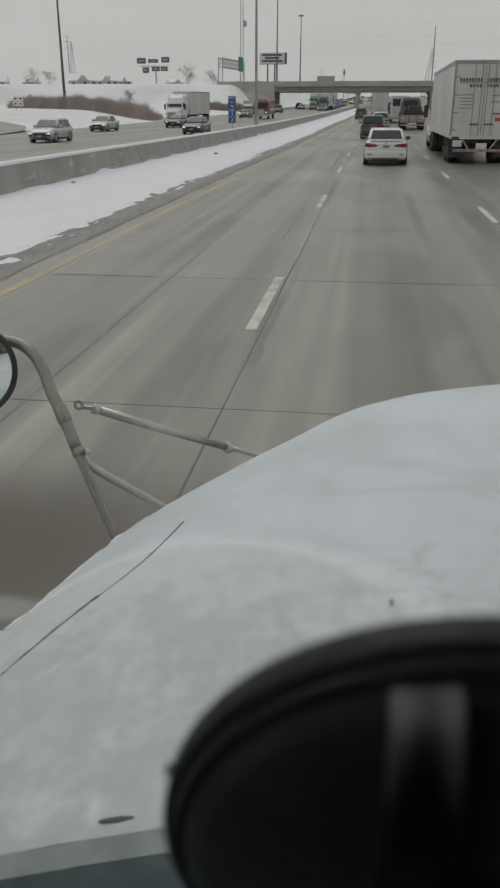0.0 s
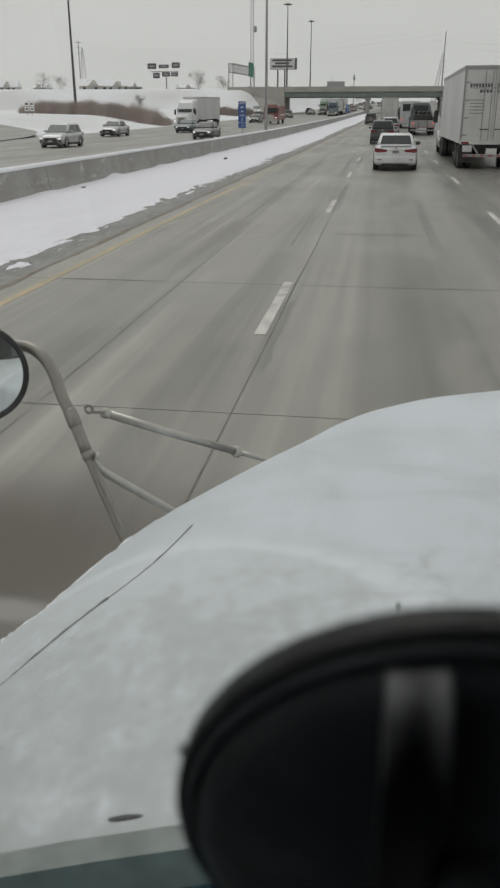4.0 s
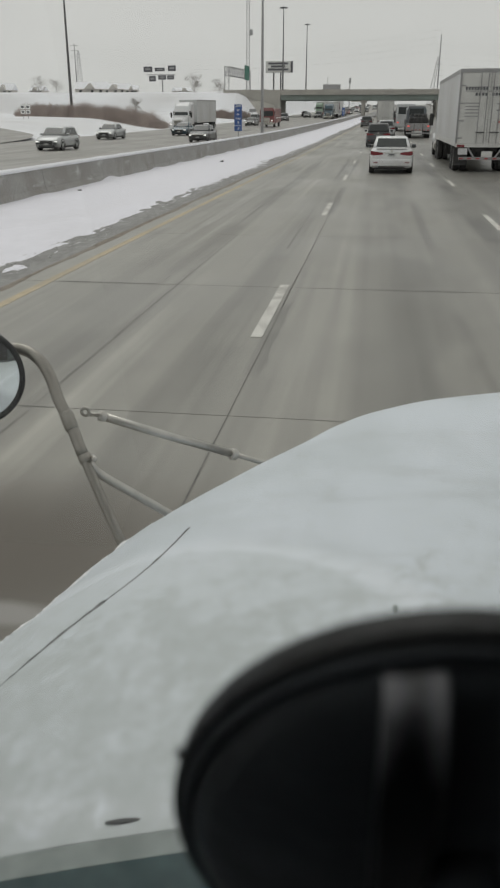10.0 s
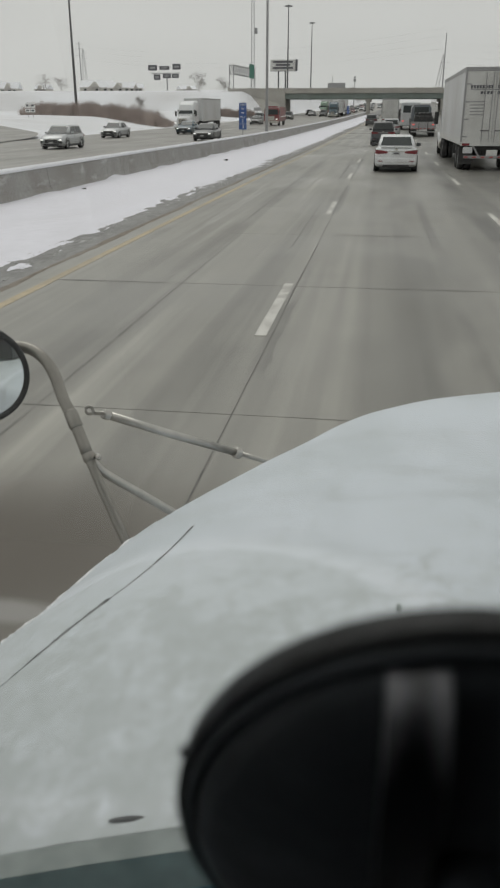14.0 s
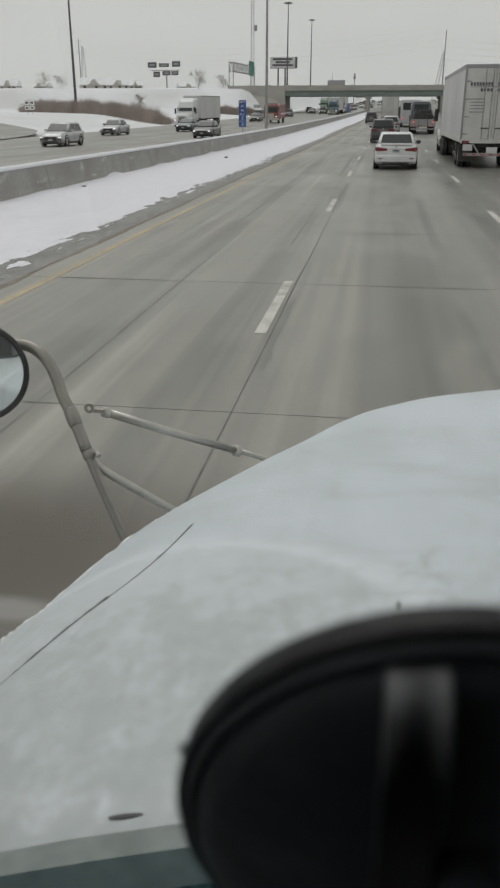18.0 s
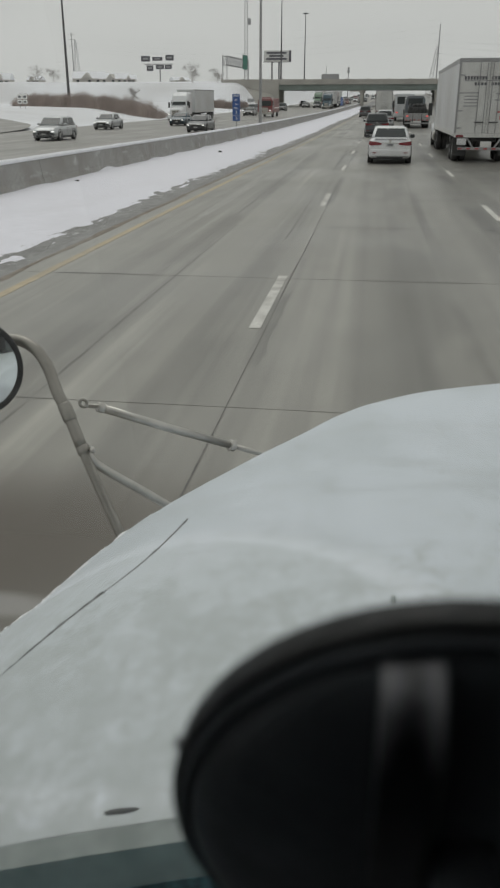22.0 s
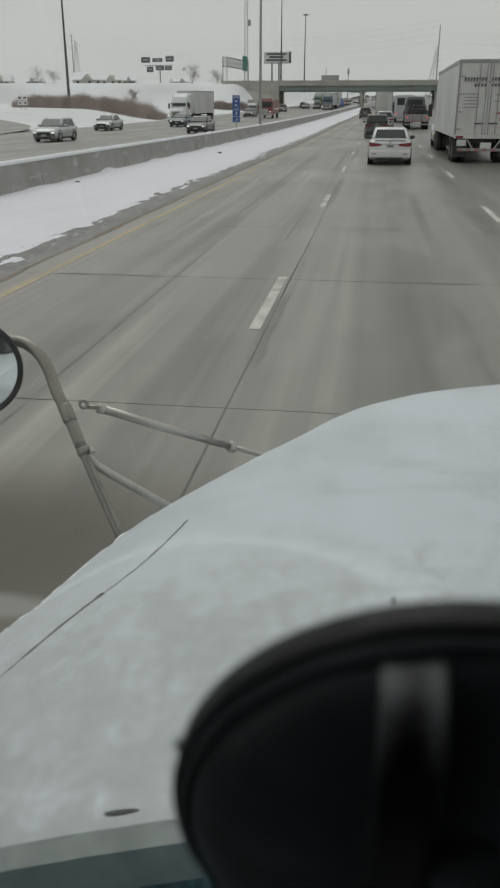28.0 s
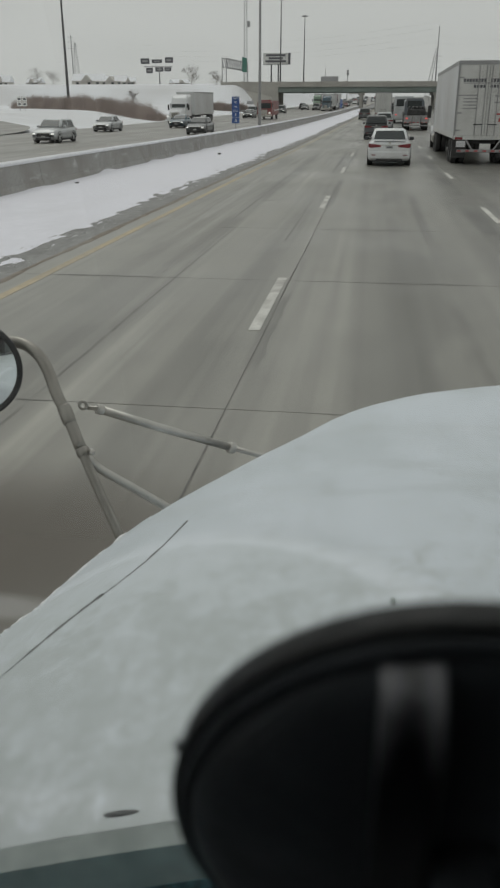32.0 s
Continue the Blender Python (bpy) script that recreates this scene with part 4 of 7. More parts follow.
def lever_mesh():
    """A flat lever with rounded shoulders that rolls over at its tip and falls away to the pivot."""
    spine = bend([(0.0540, 0.0098, 0), (0.0538, 0.0138, 0), (0.0528, 0.0176, 0), (0.0506, 0.0204, 0), (0.0465, 0.0226, 0), (0.0400, 0.0240, 0), (0.0270, 0.0245, 0), (0.0, 0.0205, 0), (-0.03, 0.0140, 0), (-0.06, 0.0060, 0)], 4)
    rings = []
    for k, p in enumerate(spine):
        a, b = 0.0094, 0.0200
        tip = min(1.0, 0.80 + 0.06 * k)
        mid, half = (a + b) / 2, (b - a) / 2 * tip
        drop = 0.0018
        prof = [(-1, -0.010), (-1, -drop), (-0.93, -0.35 * drop), (-0.80, 0.0), (-0.55, -0.0003), (0.35, -0.0006), (0.80, -0.0005), (0.93, -0.4 * drop), (1, -drop), (1, -0.010)]
        rings.append([(mid + half * u, p.x - 0.0010 * u * max(0.0, 1 - k / 16), max(p.y + d, 0.002 + 0.00002 * i)) for i, (u, d) in enumerate(prof)])
    return loft(rings)


part("lever", lever_mesh(), M_LEVER, cup, "black locking lever with a painted grey highlight at its tip", True)
part("tab", box(R * 0.955, R * 0.985, 0.0150, 0.0164, 0.0005, 0.003, 0.0008), M_RUBBER, cup, "small pull tab on the rim")
part("catch", lathe([(0, 0.0), (0.0052, 0.0), (0.0062, 0.0015), (0.0062, 0.010), (0.005, 0.0125), (0, 0.013)], "Z", 24, (0.0025, 0.014, 0.0165)), M_BLACK, cup, "small round catch beside the lever", True)
part("arm", tube([(-0.012, -0.02, 0.016), (-0.013, -0.04, 0.035), (-0.014, -0.10, 0.05)], 0.007, 12), M_BLACK, cup, "", True)

# ---------------------------------------------------------------- median barrier and snow
barrier = thing("median_barrier", "weathered concrete median barrier capped with snow", "barrier", kind="structure")
BAR_X = -9.72


def barrier_piece(length):
    prof = [(-0.30, -0.1), (-0.30, 0.08), (-0.16, 0.33), (-0.085, 0.86), (0.085, 0.86), (0.16, 0.33), (0.30, 0.08), (0.30, -0.1)]
    bm = loft([[(x, y, z) for x, z in prof] for y in (0.006, length - 0.006)])
    return bm


piece = link("barrier_segment", barrier_piece(6.0), M_CONCRETE, barrier)
first = True
for i in range(54):
    y0 = -54 + 6 * i
    ob = piece if first else piece.copy()
    if not first:
        scene.collection.objects.link(ob)
    first = False
    d = Vector((road_x(y0 + 6) - road_x(y0), 6, road_z(y0 + 6) - road_z(y0)))
    ob.matrix_basis = Matrix.Translation((road_x(y0) + BAR_X, y0, road_z(y0))) @ d.to_track_quat("Y", "Z").to_matrix().to_4x4()
    if i % 9 == 4:
        ob.scale.x = 1.02


def cap_mesh():
    ys = [-54 + 0.5 * i for i in range(648)]
    rings = []
    for y in ys:
        h = 0.11 + 0.02 * wob(y * 0.7, 3) + 0.012 * wob(y * 3.1, 9)
        w = 0.14 + 0.015 * wob(y * 1.3, 5)
        cx, cz = road_x(y) + BAR_X, road_z(y) + 0.855
        rings.append([(cx - w, y, cz), (cx - w * 0.8, y, cz + h * 0.8), (cx, y, cz + h), (cx + w * 0.8, y, cz + h * 0.8), (cx + w, y, cz)])
    return loft(rings)


part("snow_cap", cap_mesh(), M_SNOW, barrier, "snow lying on the barrier's top", True)


def snow_edge(y):
    return -5.88 + 0.3 * wob(y * 0.11, 1.7) + 0.12 * wob(y * 0.5, 4.2)


def bank_mesh():
    """Ploughed snow between the shoulder and the barrier; it thins out in ragged tongues on the asphalt."""
    bm = bmesh.new()
    ys = [3 + 0.1 * i for i in range(470)] + [50 + 0.25 * i for i in range(200)] + [100 + 1.5 * i for i in range(110)]
    ys = [-20 + 1.0 * i for i in range(23)] + ys
    g = []
    for y in ys:
        edge = snow_edge(y)
        far = BAR_X + 0.16
        xs = [edge + 0.75 - 0.075 * k for k in range(22)]
        xs += [xs[-1] + (far - xs[-1]) * (k + 1) / 9 for k in range(9)]
        row = []
        for x in xs:
            d = edge - x
            f = max(0.0, d / (edge - far))
            h = -0.030 + 0.075 * smooth01((d + 0.75) / 1.9) + 0.05 * f + 0.09 * f ** 3
            h += (0.018 * wob(x * 1.9, y * 0.7, 3) + 0.024 * wob(x * 4.6, y * 0.9, 7) + 0.022 * wob(x * 11, y * 1.7, 11) + 0.010 * wob(x * 23, y * 5, 15)) * (1 - 0.55 * smooth01(d / 1.0))
            h += 0.03 * wob(x * 1.6, y * 0.7) * min(1, f * 5) + 0.16 * max(0, wob(y * 0.45, 20.0)) * f ** 4
            row.append(bm.verts.new((road_x(y) + min(x, -5.16), y, road_z(y) + h)))
        g.append(row)
    for a, b in zip(g, g[1:]):
        for i in range(len(a) - 1):
            bm.faces.new((a[i], a[i + 1], b[i + 1], b[i]))
    return bm


tagged(link("snow_bank", bank_mesh(), M_SNOW_DIRTY, None, True), "ploughed snow lying along the median barrier", "snow", kind="stuff")


def scatter_mesh():
    """Clods of ice and grit along the snow's edge."""
    bm = bmesh.new()
    rnd = random.Random(5)
    for _ in range(900):
        y = 6 + 60 * rnd.random() ** 1.5
        x = -5.95 + abs(rnd.gauss(0, 0.4))
        if x > -5.0:
            continue
        s = rnd.uniform(0.005, 0.014) * (2.0 if rnd.random() < 0.05 else 1)
        z = road_z(y)
        bmesh.ops.create_icosphere(bm, subdivisions=1, radius=s, matrix=Matrix.Translation((road_x(y) + x, y, z + s * 0.2)) @ Matrix.Diagonal((1.3, 1 + rnd.random(), 0.6, 1)))
    return bm


tagged(link("slush_clods", scatter_mesh(), M_SLUSH, None, True), "small clods of grey slush on the shoulder", "slush", kind="stuff")

# ---------------------------------------------------------------- lane markings
line = tagged(link("yellow_edge_line", strip(-4.78, -4.64, YS, 0.004, 2, 0.003), M_YELLOW), "worn dirty yellow edge line", "road marking", kind="structure")
DASH_Y = 10.3
dash = link("lane_dash", box(-0.065, 0.065, -1.53, 1.53, 0.0, 0.004), M_WHITE_LINE)
tagged(dash, "white dashed lane line, partly worn", "road marking", "lane dashes", "structure")
first = True
for lx, shift in ((-1.20, 0.0), (2.75, -2.4), (6.4, 1.5), (10.05, -1.0), (-14.6, 0), (-18.3, 0), (-22, 0), (-25.7, 0)):
    for k in range(-2, 22):
        y = DASH_Y + shift + 12.19 * k
        if lx < -10 and k < 1:
            continue
        m = Matrix.Translation((road_x(y) + lx, y, road_z(y) + (0.002 if abs(lx) < 12 else 0.003))) @ Vector((road_x(y + 1) - road_x(y), 1, road_z(y + 1) - road_z(y))).to_track_quat("Y", "Z").to_matrix().to_4x4()
        if first:
            dash.matrix_basis = m
            first = False
        else:
            copy_thing(dash, m)
tagged(link("white_edge_line", strip(13.75, 13.9, YS, 0.004, 2, 0.003), M_WHITE_LINE), "white edge line beside the outer lane", "road marking", kind="structure")
tagged(link("oncoming_edge_line", strip(-10.95, -10.8, YS, 0.004, 2, 0.003), M_YELLOW), "yellow edge line of the oncoming lanes", "road marking", kind="structure")


def seal_mesh(x, w, seed, lift, broken=False, start=5):
    bm = bmesh.new()
    g = []
    wide = []
    for y in ([start + 0.15 * i for i in range(950)] if broken else [-12 + 0.4 * i for i in range(420)]):
        ww = w * (0.40 + 2.2 * wob(y * 0.06, seed) + 0.5 * wob(y * 0.7, seed) + 0.6 * wob(y * 2.6, seed)) if broken else w * (0.7 + 0.8 * wob(y * 0.5, seed))
        ww = max(0.0 if broken else 0.008, ww)
        wide.append(ww)
        cx = road_x(y) + x + (0.05 * wob(y * 0.05, seed + 7) + 0.012 * wob(y * 1.9, seed + 9) if broken else 0.02 * wob(y * 0.3, seed + 7))
        g.append([bm.verts.new((cx - ww / 2, y, road_z(y) + lift)), bm.verts.new((cx + ww / 2, y, road_z(y) + lift))])
    for k, (a, b) in enumerate(zip(g, g[1:])):
        if wide[k] + wide[k + 1] > 0.01:
            bm.faces.new((a[0], a[1], b[1], b[0]))
    return bm


for sx, sw, sd in ((-1.08, 0.015, 1), (2.80, 0.02, 2), (6.36, 0.02, 4)):
    part("joint_seal", seal_mesh(sx, sw, sd, 0.003), M_TAR, road_base, "dark crack along a lane joint")
for sx, sw, sd in ((-3.02, 0.055, 31), (-2.74, 0.03, 37), (-1.55, 0.09, 41), (2.50, 0.07, 47), (1.05, 0.035, 53)):
    part("worn_groove", seal_mesh(sx, sw, sd, 0.0022, True), M_GROOVE, road_base, "dark ragged scrape worn along the lane")

for sx, sw, sd in ((-3.75, 0.22, 61), (-3.35, 0.12, 62), (-2.36, 0.17, 67), (-1.85, 0.10, 71)):
    part("salt_track", seal_mesh(sx, sw, sd, 0.0014, True, 15), M_TRACK, road_base, "pale salt-dried wheel track")


def grit_mesh():
    """Brown grit swept into the joint beside the yellow line."""
    bm = bmesh.new()
    g = []
    for y in [-12 + 0.3 * i for i in range(560)]:
        a = -5.21 - 0.05 * abs(wob(y * 0.8, 71)) - 0.03 * abs(wob(y * 3, 73))
        b = -5.08 + 0.10 * wob(y * 0.35, 75) + 0.05 * wob(y * 2.2, 77)
        g.append([bm.verts.new((road_x(y) + x, y, road_z(y) + z)) for x, z in ((a, -0.003), (-5.19, 0.006), (min(b, -4.9) - 0.03, 0.004), (min(b, -4.9), 0.0005))])
    for a, b in zip(g, g[1:]):
        for i in range(3):
            bm.faces.new((a[i], a[i + 1], b[i + 1], b[i]))
    return bm


tagged(link("road_grit", grit_mesh(), M_GRIT, None, True), "brown grit lying along the joint by the edge line", "grit", kind="stuff")


def cross_seal(y, x0, x1, w, seed):
    """Ragged dark filler along part of a slab's end."""
    bm = bmesh.new()
    g = []
    n = max(4, int((x1 - x0) / 0.06))
    for k in range(n + 1):
        x = x0 + (x1 - x0) * k / n
        ww = w * max(0.12, 0.55 + 1.1 * wob(x * 1.3, seed) + 0.7 * wob(x * 6, seed + 5)) * min(1, 4 * k / n + 0.1, 4 * (1 - k / n) + 0.1)
        off_y = 0.012 * wob(x * 2.1, seed + 9)
        g.append([bm.verts.new((road_x(y) + x, y + off_y + s * ww / 2, road_z(y) + 0.0025)) for s in (-1, 1)])
    for a, b in zip(g, g[1:]):
        bm.faces.new((a[0], a[1], b[1], b[0]))
    return bm


seal_rnd = random.Random(17)
for k in range(3, 16):
    jy = -15.6 + 5.45 * k
    for xa, xb in ((-5.1, -1.13), (-1.03, 2.75), (2.85, 6.3)):
        a = xa + (xb - xa) * seal_rnd.uniform(0.0, 0.35)
        b = xb - (xb - xa) * seal_rnd.uniform(0.0, 0.4)
        part("joint_seal", cross_seal(jy, a, b, seal_rnd.uniform(0.03, 0.075), 3.1 * k + xa), M_TAR, road_base)


def slush_mesh():
    """Flat ragged islands of slush between the snow bank and the edge line."""
    bm = bmesh.new()
    rnd = random.Random(8)
    for _ in range(60):
        y = 5 + 85 * rnd.random() ** 1.3
        x = -5.85 + abs(rnd.gauss(0, 0.32)) - 0.2
        if x > -5.1:
            continue
        n, r = rnd.randint(7, 11), rnd.uniform(0.02, 0.06)
        lng = rnd.uniform(1.5, 4.5)
        ph = rnd.uniform(0, 6)
        cx, cz = road_x(y) + x, road_z(y)
        ring = []
        for k in range(n):
            a = 2 * math.pi * k / n
            rr = r * (0.55 + 0.6 * rnd.random())
            ring.append(bm.verts.new((cx + rr * math.cos(a) * 0.7, y + rr * lng * math.sin(a), cz - 0.003)))
        mid = bm.verts.new((cx, y, cz + 0.012 + 0.012 * rnd.random()))
        for k in range(n):
            bm.faces.new((ring[k], ring[(k + 1) % n], mid))
    return bm


tagged(link("slush_patches", slush_mesh(), M_SLUSH, None, True), "thin ragged patches of grey slush", "slush", kind="stuff")

# ---------------------------------------------------------------- overpass
BY = 265.0
bridge = thing("overpass", "concrete road bridge with green steel girders", "bridge", pose(0, BY, 0))
XL, XR = -40.0, 34.0
part("deck", box(XL + 2, XR + 2, 0.2, 15.5, 8.35, 8.75, 0.02), M_BRIDGE, bridge)
for gy in (0.35, 3.2, 6.1, 9.0, 12.0, 15.0):
    gb = box(XL + 9, XR - 4, gy, gy + 0.06, 6.85, 8.35)
    box(XL + 9, XR - 4, gy - 0.17, gy + 0.23, 6.82, 6.87, bm=gb)
    part("girder", gb, M_GIRDER, bridge, "green painted steel girder")
for py in (0.0, 15.3):
    for i in range(14):
        x0 = XL - 6 + i * 6.2
        part("parapet_panel", box(x0 + 0.02, x0 + 6.18, py, py + 0.3, 8.3, 9.75, 0.03), M_BRIDGE, bridge)
        part("pilaster", box(x0 - 0.3, x0 + 0.3, py - 0.08, py + 0.38, 8.6, 9.9, 0.03), M_BRIDGE, bridge)
    part("deck_edge", box(XL - 6, XR + 20, py - 0.12, py + 0.42, 8.28, 8.55, 0.02), M_BRIDGE, bridge)


def pier(px, name):
    p = part(name, box(px - 0.9, px + 0.9, 0.6, 15.0, 6.1, 6.8, 0.08), M_BRIDGE, bridge, "concrete bridge pier with cap beam")
    for cy in (0.8, 5.2, 9.8, 14.0):
        part("column", box(px - 0.5, px + 0.5, cy, cy + 1.0, -0.5, 6.1, 0.08), M_BRIDGE, p)


pier(-4.2, "pier")
pier(17.6, "pier")
ab = box(XL + 5, XL + 11.2, 0.6, 15.0, 1.0, 8.3, 0.03)
part("abutment", ab, M_BRIDGE, bridge, "concrete abutment at the embankment")
part("abutment", box(XR - 4, XR + 3, 0.6, 15.0, 1.0, 8.3, 0.03), M_BRIDGE, bridge)
part("wing_wall", loft([[(XL - 1, -0.3, 5.0), (XL - 1, 0.35, 5.0), (XL - 1, 0.35, 9.5), (XL - 1, -0.3, 9.5)], [(XL + 11.1, -0.3, 1.6), (XL + 11.1, 0.35, 1.6), (XL + 11.1, 0.35, 9.2), (XL + 11.1, -0.3, 9.2)]]), M_BRIDGE, bridge, "pale wing wall")
slope = quad((XL + 2, -8, 1.4), (XL + 12.5, -1.0, 1.2), (XL + 9, -0.4, 5.6), (XL - 5, -0.4, 8.7), 0.15)
part("slope_paving", slope, M_BRIDGE, bridge, "paved slope under the bridge end")
tagged(link("crossing_road", box(XL - 110, XL + 1.9, BY + 3, BY + 13, 8.2, 8.93), M_ROAD_FAR), "road leading onto the overpass", "road", kind="structure")

# guard rail and wall beside the oncoming lanes near the bridge
rail = thing("guard_rail", "steel guard rail on posts beside the oncoming lanes", "guard rail")
part("beam", strip(-33.2, -33.1, [200, 220, 240, 260], 0.75, 2, 0.3), M_STEEL, rail)
for k in range(16):
    y = 200 + 4 * k
    part("post", box(road_x(y) - 33.3, road_x(y) - 33.2, y, y + 0.1, road_z(y) - 0.3, road_z(y) + 0.7), M_STEEL, rail)
wallr = thing("side_wall", "low concrete wall with snow on top beside the outer lane", "wall", kind="structure")
part("wall", strip(18.6, 18.9, [y for y in YS if y > 60], 0.95, 2, 1.3), M_BRIDGE, wallr)
part("snow_cap", strip(18.58, 18.92, [y for y in YS if y > 60], 1.0, 2, 0.046), M_SNOW, wallr)


def ramp_mesh():
    line = bend([(-33.0, 30, 0), (-34.5, 60, 0), (-38.5, 84, 0), (-45, 98, 0), (-57, 107, 0), (-75, 111, 0), (-110, 112, 0)], 8)
    bm = bmesh.new()
    g = []
    for k, p in enumerate(line):
        d = (line[min(k + 1, len(line) - 1)] - line[max(k - 1, 0)]).normalized()
        side = Vector((d.y, -d.x, 0))
        row = []
        for f in (-3.6, -1.2, 1.2, 3.6):
            q = p + side * f
            row.append(bm.verts.new((q.x, q.y, max(land(q.x, q.y), road_z(q.y) - 0.35) + 0.42)))
        g.append(row)
    for a, b in zip(g, g[1:]):
        for i in range(3):
            bm.faces.new((a[i], a[i + 1], b[i + 1], b[i]))
    return bm


tagged(link("ramp_road", ramp_mesh(), M_ROAD_FAR), "curving slip road beside the motorway", "road", kind="structure")


# ---------------------------------------------------------------- shrubs and trees
def hedge_mesh(x0, x1, y, depth, h, n, seed):
    rnd = random.Random(seed)
    vs, fs = [], []
    for _ in range(n):
        f = rnd.random()
        px = x0 + (x1 - x0) * f
        py = y(f) + rnd.uniform(-depth / 2, depth / 2)
        top = h * (0.45 + 0.6 * rnd.random() ** 0.7) * (0.85 + 0.4 * wob(px * 0.25, 2) + 0.3 * wob(px * 0.9, py * 0.5)) * min(1, 8 * f + 0.35, 8 * (1 - f) + 0.35)
        bz = land(px, py) - 0.1
        foot = Vector((px, py, bz))
        tip = foot + Vector((rnd.uniform(-0.35, 0.35), rnd.uniform(-0.35, 0.35), top))
        w = rnd.uniform(0.010, 0.020)
        k = len(vs)
        vs += [(px - w, py, bz), (px + w, py, bz), tuple(tip)]
        fs.append((k, k + 1, k + 2))
        for _side in range(3):
            u = rnd.uniform(0.25, 0.85)
            p = foot + (tip - foot) * u
            q = p + Vector((rnd.uniform(-0.55, 0.55), rnd.uniform(-0.4, 0.4), rnd.uniform(0.25, 0.75)))
            k = len(vs)
            vs += [(p.x, p.y, p.z - 0.012), (p.x, p.y, p.z + 0.014), tuple(q)]
            fs.append((k, k + 1, k + 2))
    me = bpy.data.meshes.new("hedge")
    me.from_pydata(vs, [], fs)
    me.materials.append(M_SHRUB)
    return new("shrubs", me)


tagged(hedge_mesh(-80, -37, lambda f: 190 - 38 * f, 8, 3.2, 13000, 3), "dense leafless red-brown shrubs in snow", "shrubs", kind="stuff")
tagged(hedge_mesh(-50, -33.5, lambda f: 226 + 14 * f, 5, 2.6, 8500, 4), "dense leafless red-brown shrubs by the bridge", "shrubs", kind="stuff")
tagged(hedge_mesh(30, 60, lambda f: 290 + 30 * f, 6, 2.4, 4500, 6), "brown shrubs on the snowy bank", "shrubs", kind="stuff")


def bare_tree(x, y, h, seed, spread_=0.5):
    rnd = random.Random(seed)
    t = thing("tree", "bare leafless tree against the grey sky", "tree", pose(x, y, land(x, y) - 0.12 * h), "bare trees")
    part("trunk", tube([(0, 0, 0), (0.06, 0, h * 0.14), (0.0, 0.06, h * 0.3)], h * 0.02, 8, r_end=h * 0.012), M_BARK, t)
    bm = bmesh.new()

    def grow(p, d, l, r, depth):
        q = p + d * l
        tube([p, p + d * l * 0.5 + Vector((rnd.uniform(-1, 1), rnd.uniform(-1, 1), 0.5)) * l * 0.05, q], r, 5 if depth < 2 else 3, bm, r * 0.6)
        if depth >= 5:
            return
        for _ in range(3 if depth < 3 else 2):
            nd = (d + Vector((rnd.uniform(-1, 1), rnd.uniform(-1, 1), rnd.uniform(-0.45, 0.7))) * (0.5 + spread_)).normalized()
            grow(q, nd, l * rnd.uniform(0.62, 0.85), max(r * 0.6, 0.020), depth + 1)

    for k in range(6):
        a = k * 2.4 + rnd.random()
        lean = spread_ * (1.5 - 0.2 * k)
        grow(Vector((0, 0.03, h * (0.10 + 0.045 * k))), Vector((math.cos(a) * lean, math.sin(a) * lean, 1)).normalized(), h * (0.17 + 0.012 * k), h * 0.008, 1 if k % 2 else 0)
    part("crown", bm, M_BARK, t)
    return t


bare_tree(-57.5, 276, 7.5, 1)
bare_tree(-49.7, 277, 5.5, 2, 0.6)
bare_tree(-123, 330, 6.5, 3, 0.6)
bare_tree(-63, 226, 5, 4, 0.4)
bare_tree(-150, 380, 9, 5, 0.8)


# ---------------------------------------------------------------- masts, signs, towers
def high_mast(x, y, h, group="high masts"):
    t = thing("high_mast_light", "tall dark steel high-mast light pole", "lamp post", pose(x, y, land(x, y) - 0.2), group)
    part("pole", tube([(0, 0, 0), (0, 0, h * 0.5), (0, 0, h)], 0.34, 12, r_end=0.12), M_DARKSTEEL, t)
    part("ring", lathe([(0.5, -0.1), (0.7, -0.1), (0.7, 0.1), (0.5, 0.1), (0.5, -0.1)], "Z", 16, (0, 0, h - 0.4)), M_DARKSTEEL, t)
    for k in range(6):
        a = k * math.pi / 3
        lp = lathe([(0, 0.25), (0.22, 0.2), (0.42, -0.15), (0, -0.2)], "Z", 10, (1.0 * math.cos(a), 1.0 * math.sin(a), h - 0.5))
        part("lamp", lp, M_DARKSTEEL, t)
    return t


high_mast(-32.0, 300, 33)
high_mast(-32.2, 400, 32)
high_mast(-67.6, 190, 34)


def barrier_lamp(y):
    x = road_x(y) + BAR_X
    t = thing("median_lamp_post", "steel lamp post standing on the median barrier", "lamp post", pose(x, y, road_z(y) + 0.86), "lamp posts")
    part("base_plate", box(-0.2, 0.2, -0.2, 0.2, 0.0, 0.03, 0.005), M_STEEL, t)
    part("pole", tube([(0, 0, 0.03), (0, 0, 7), (0, 0, 14)], 0.13, 12, r_end=0.07), M_STEEL, t)
    for s in (-1, 1):
        part("arm", tube(bend([(0, 0, 13.6), (s * 0.9, 0, 14.1), (s * 2.0, 0, 14.2)], 4), 0.04, 8), M_STEEL, t)
        part("luminaire", box(s * 2.3 - 0.35, s * 2.3 + 0.35, -0.16, 0.16, 14.12, 14.28, 0.04), M_STEEL, t)
    return t


barrier_lamp(72.0)
barrier_lamp(-8.0)


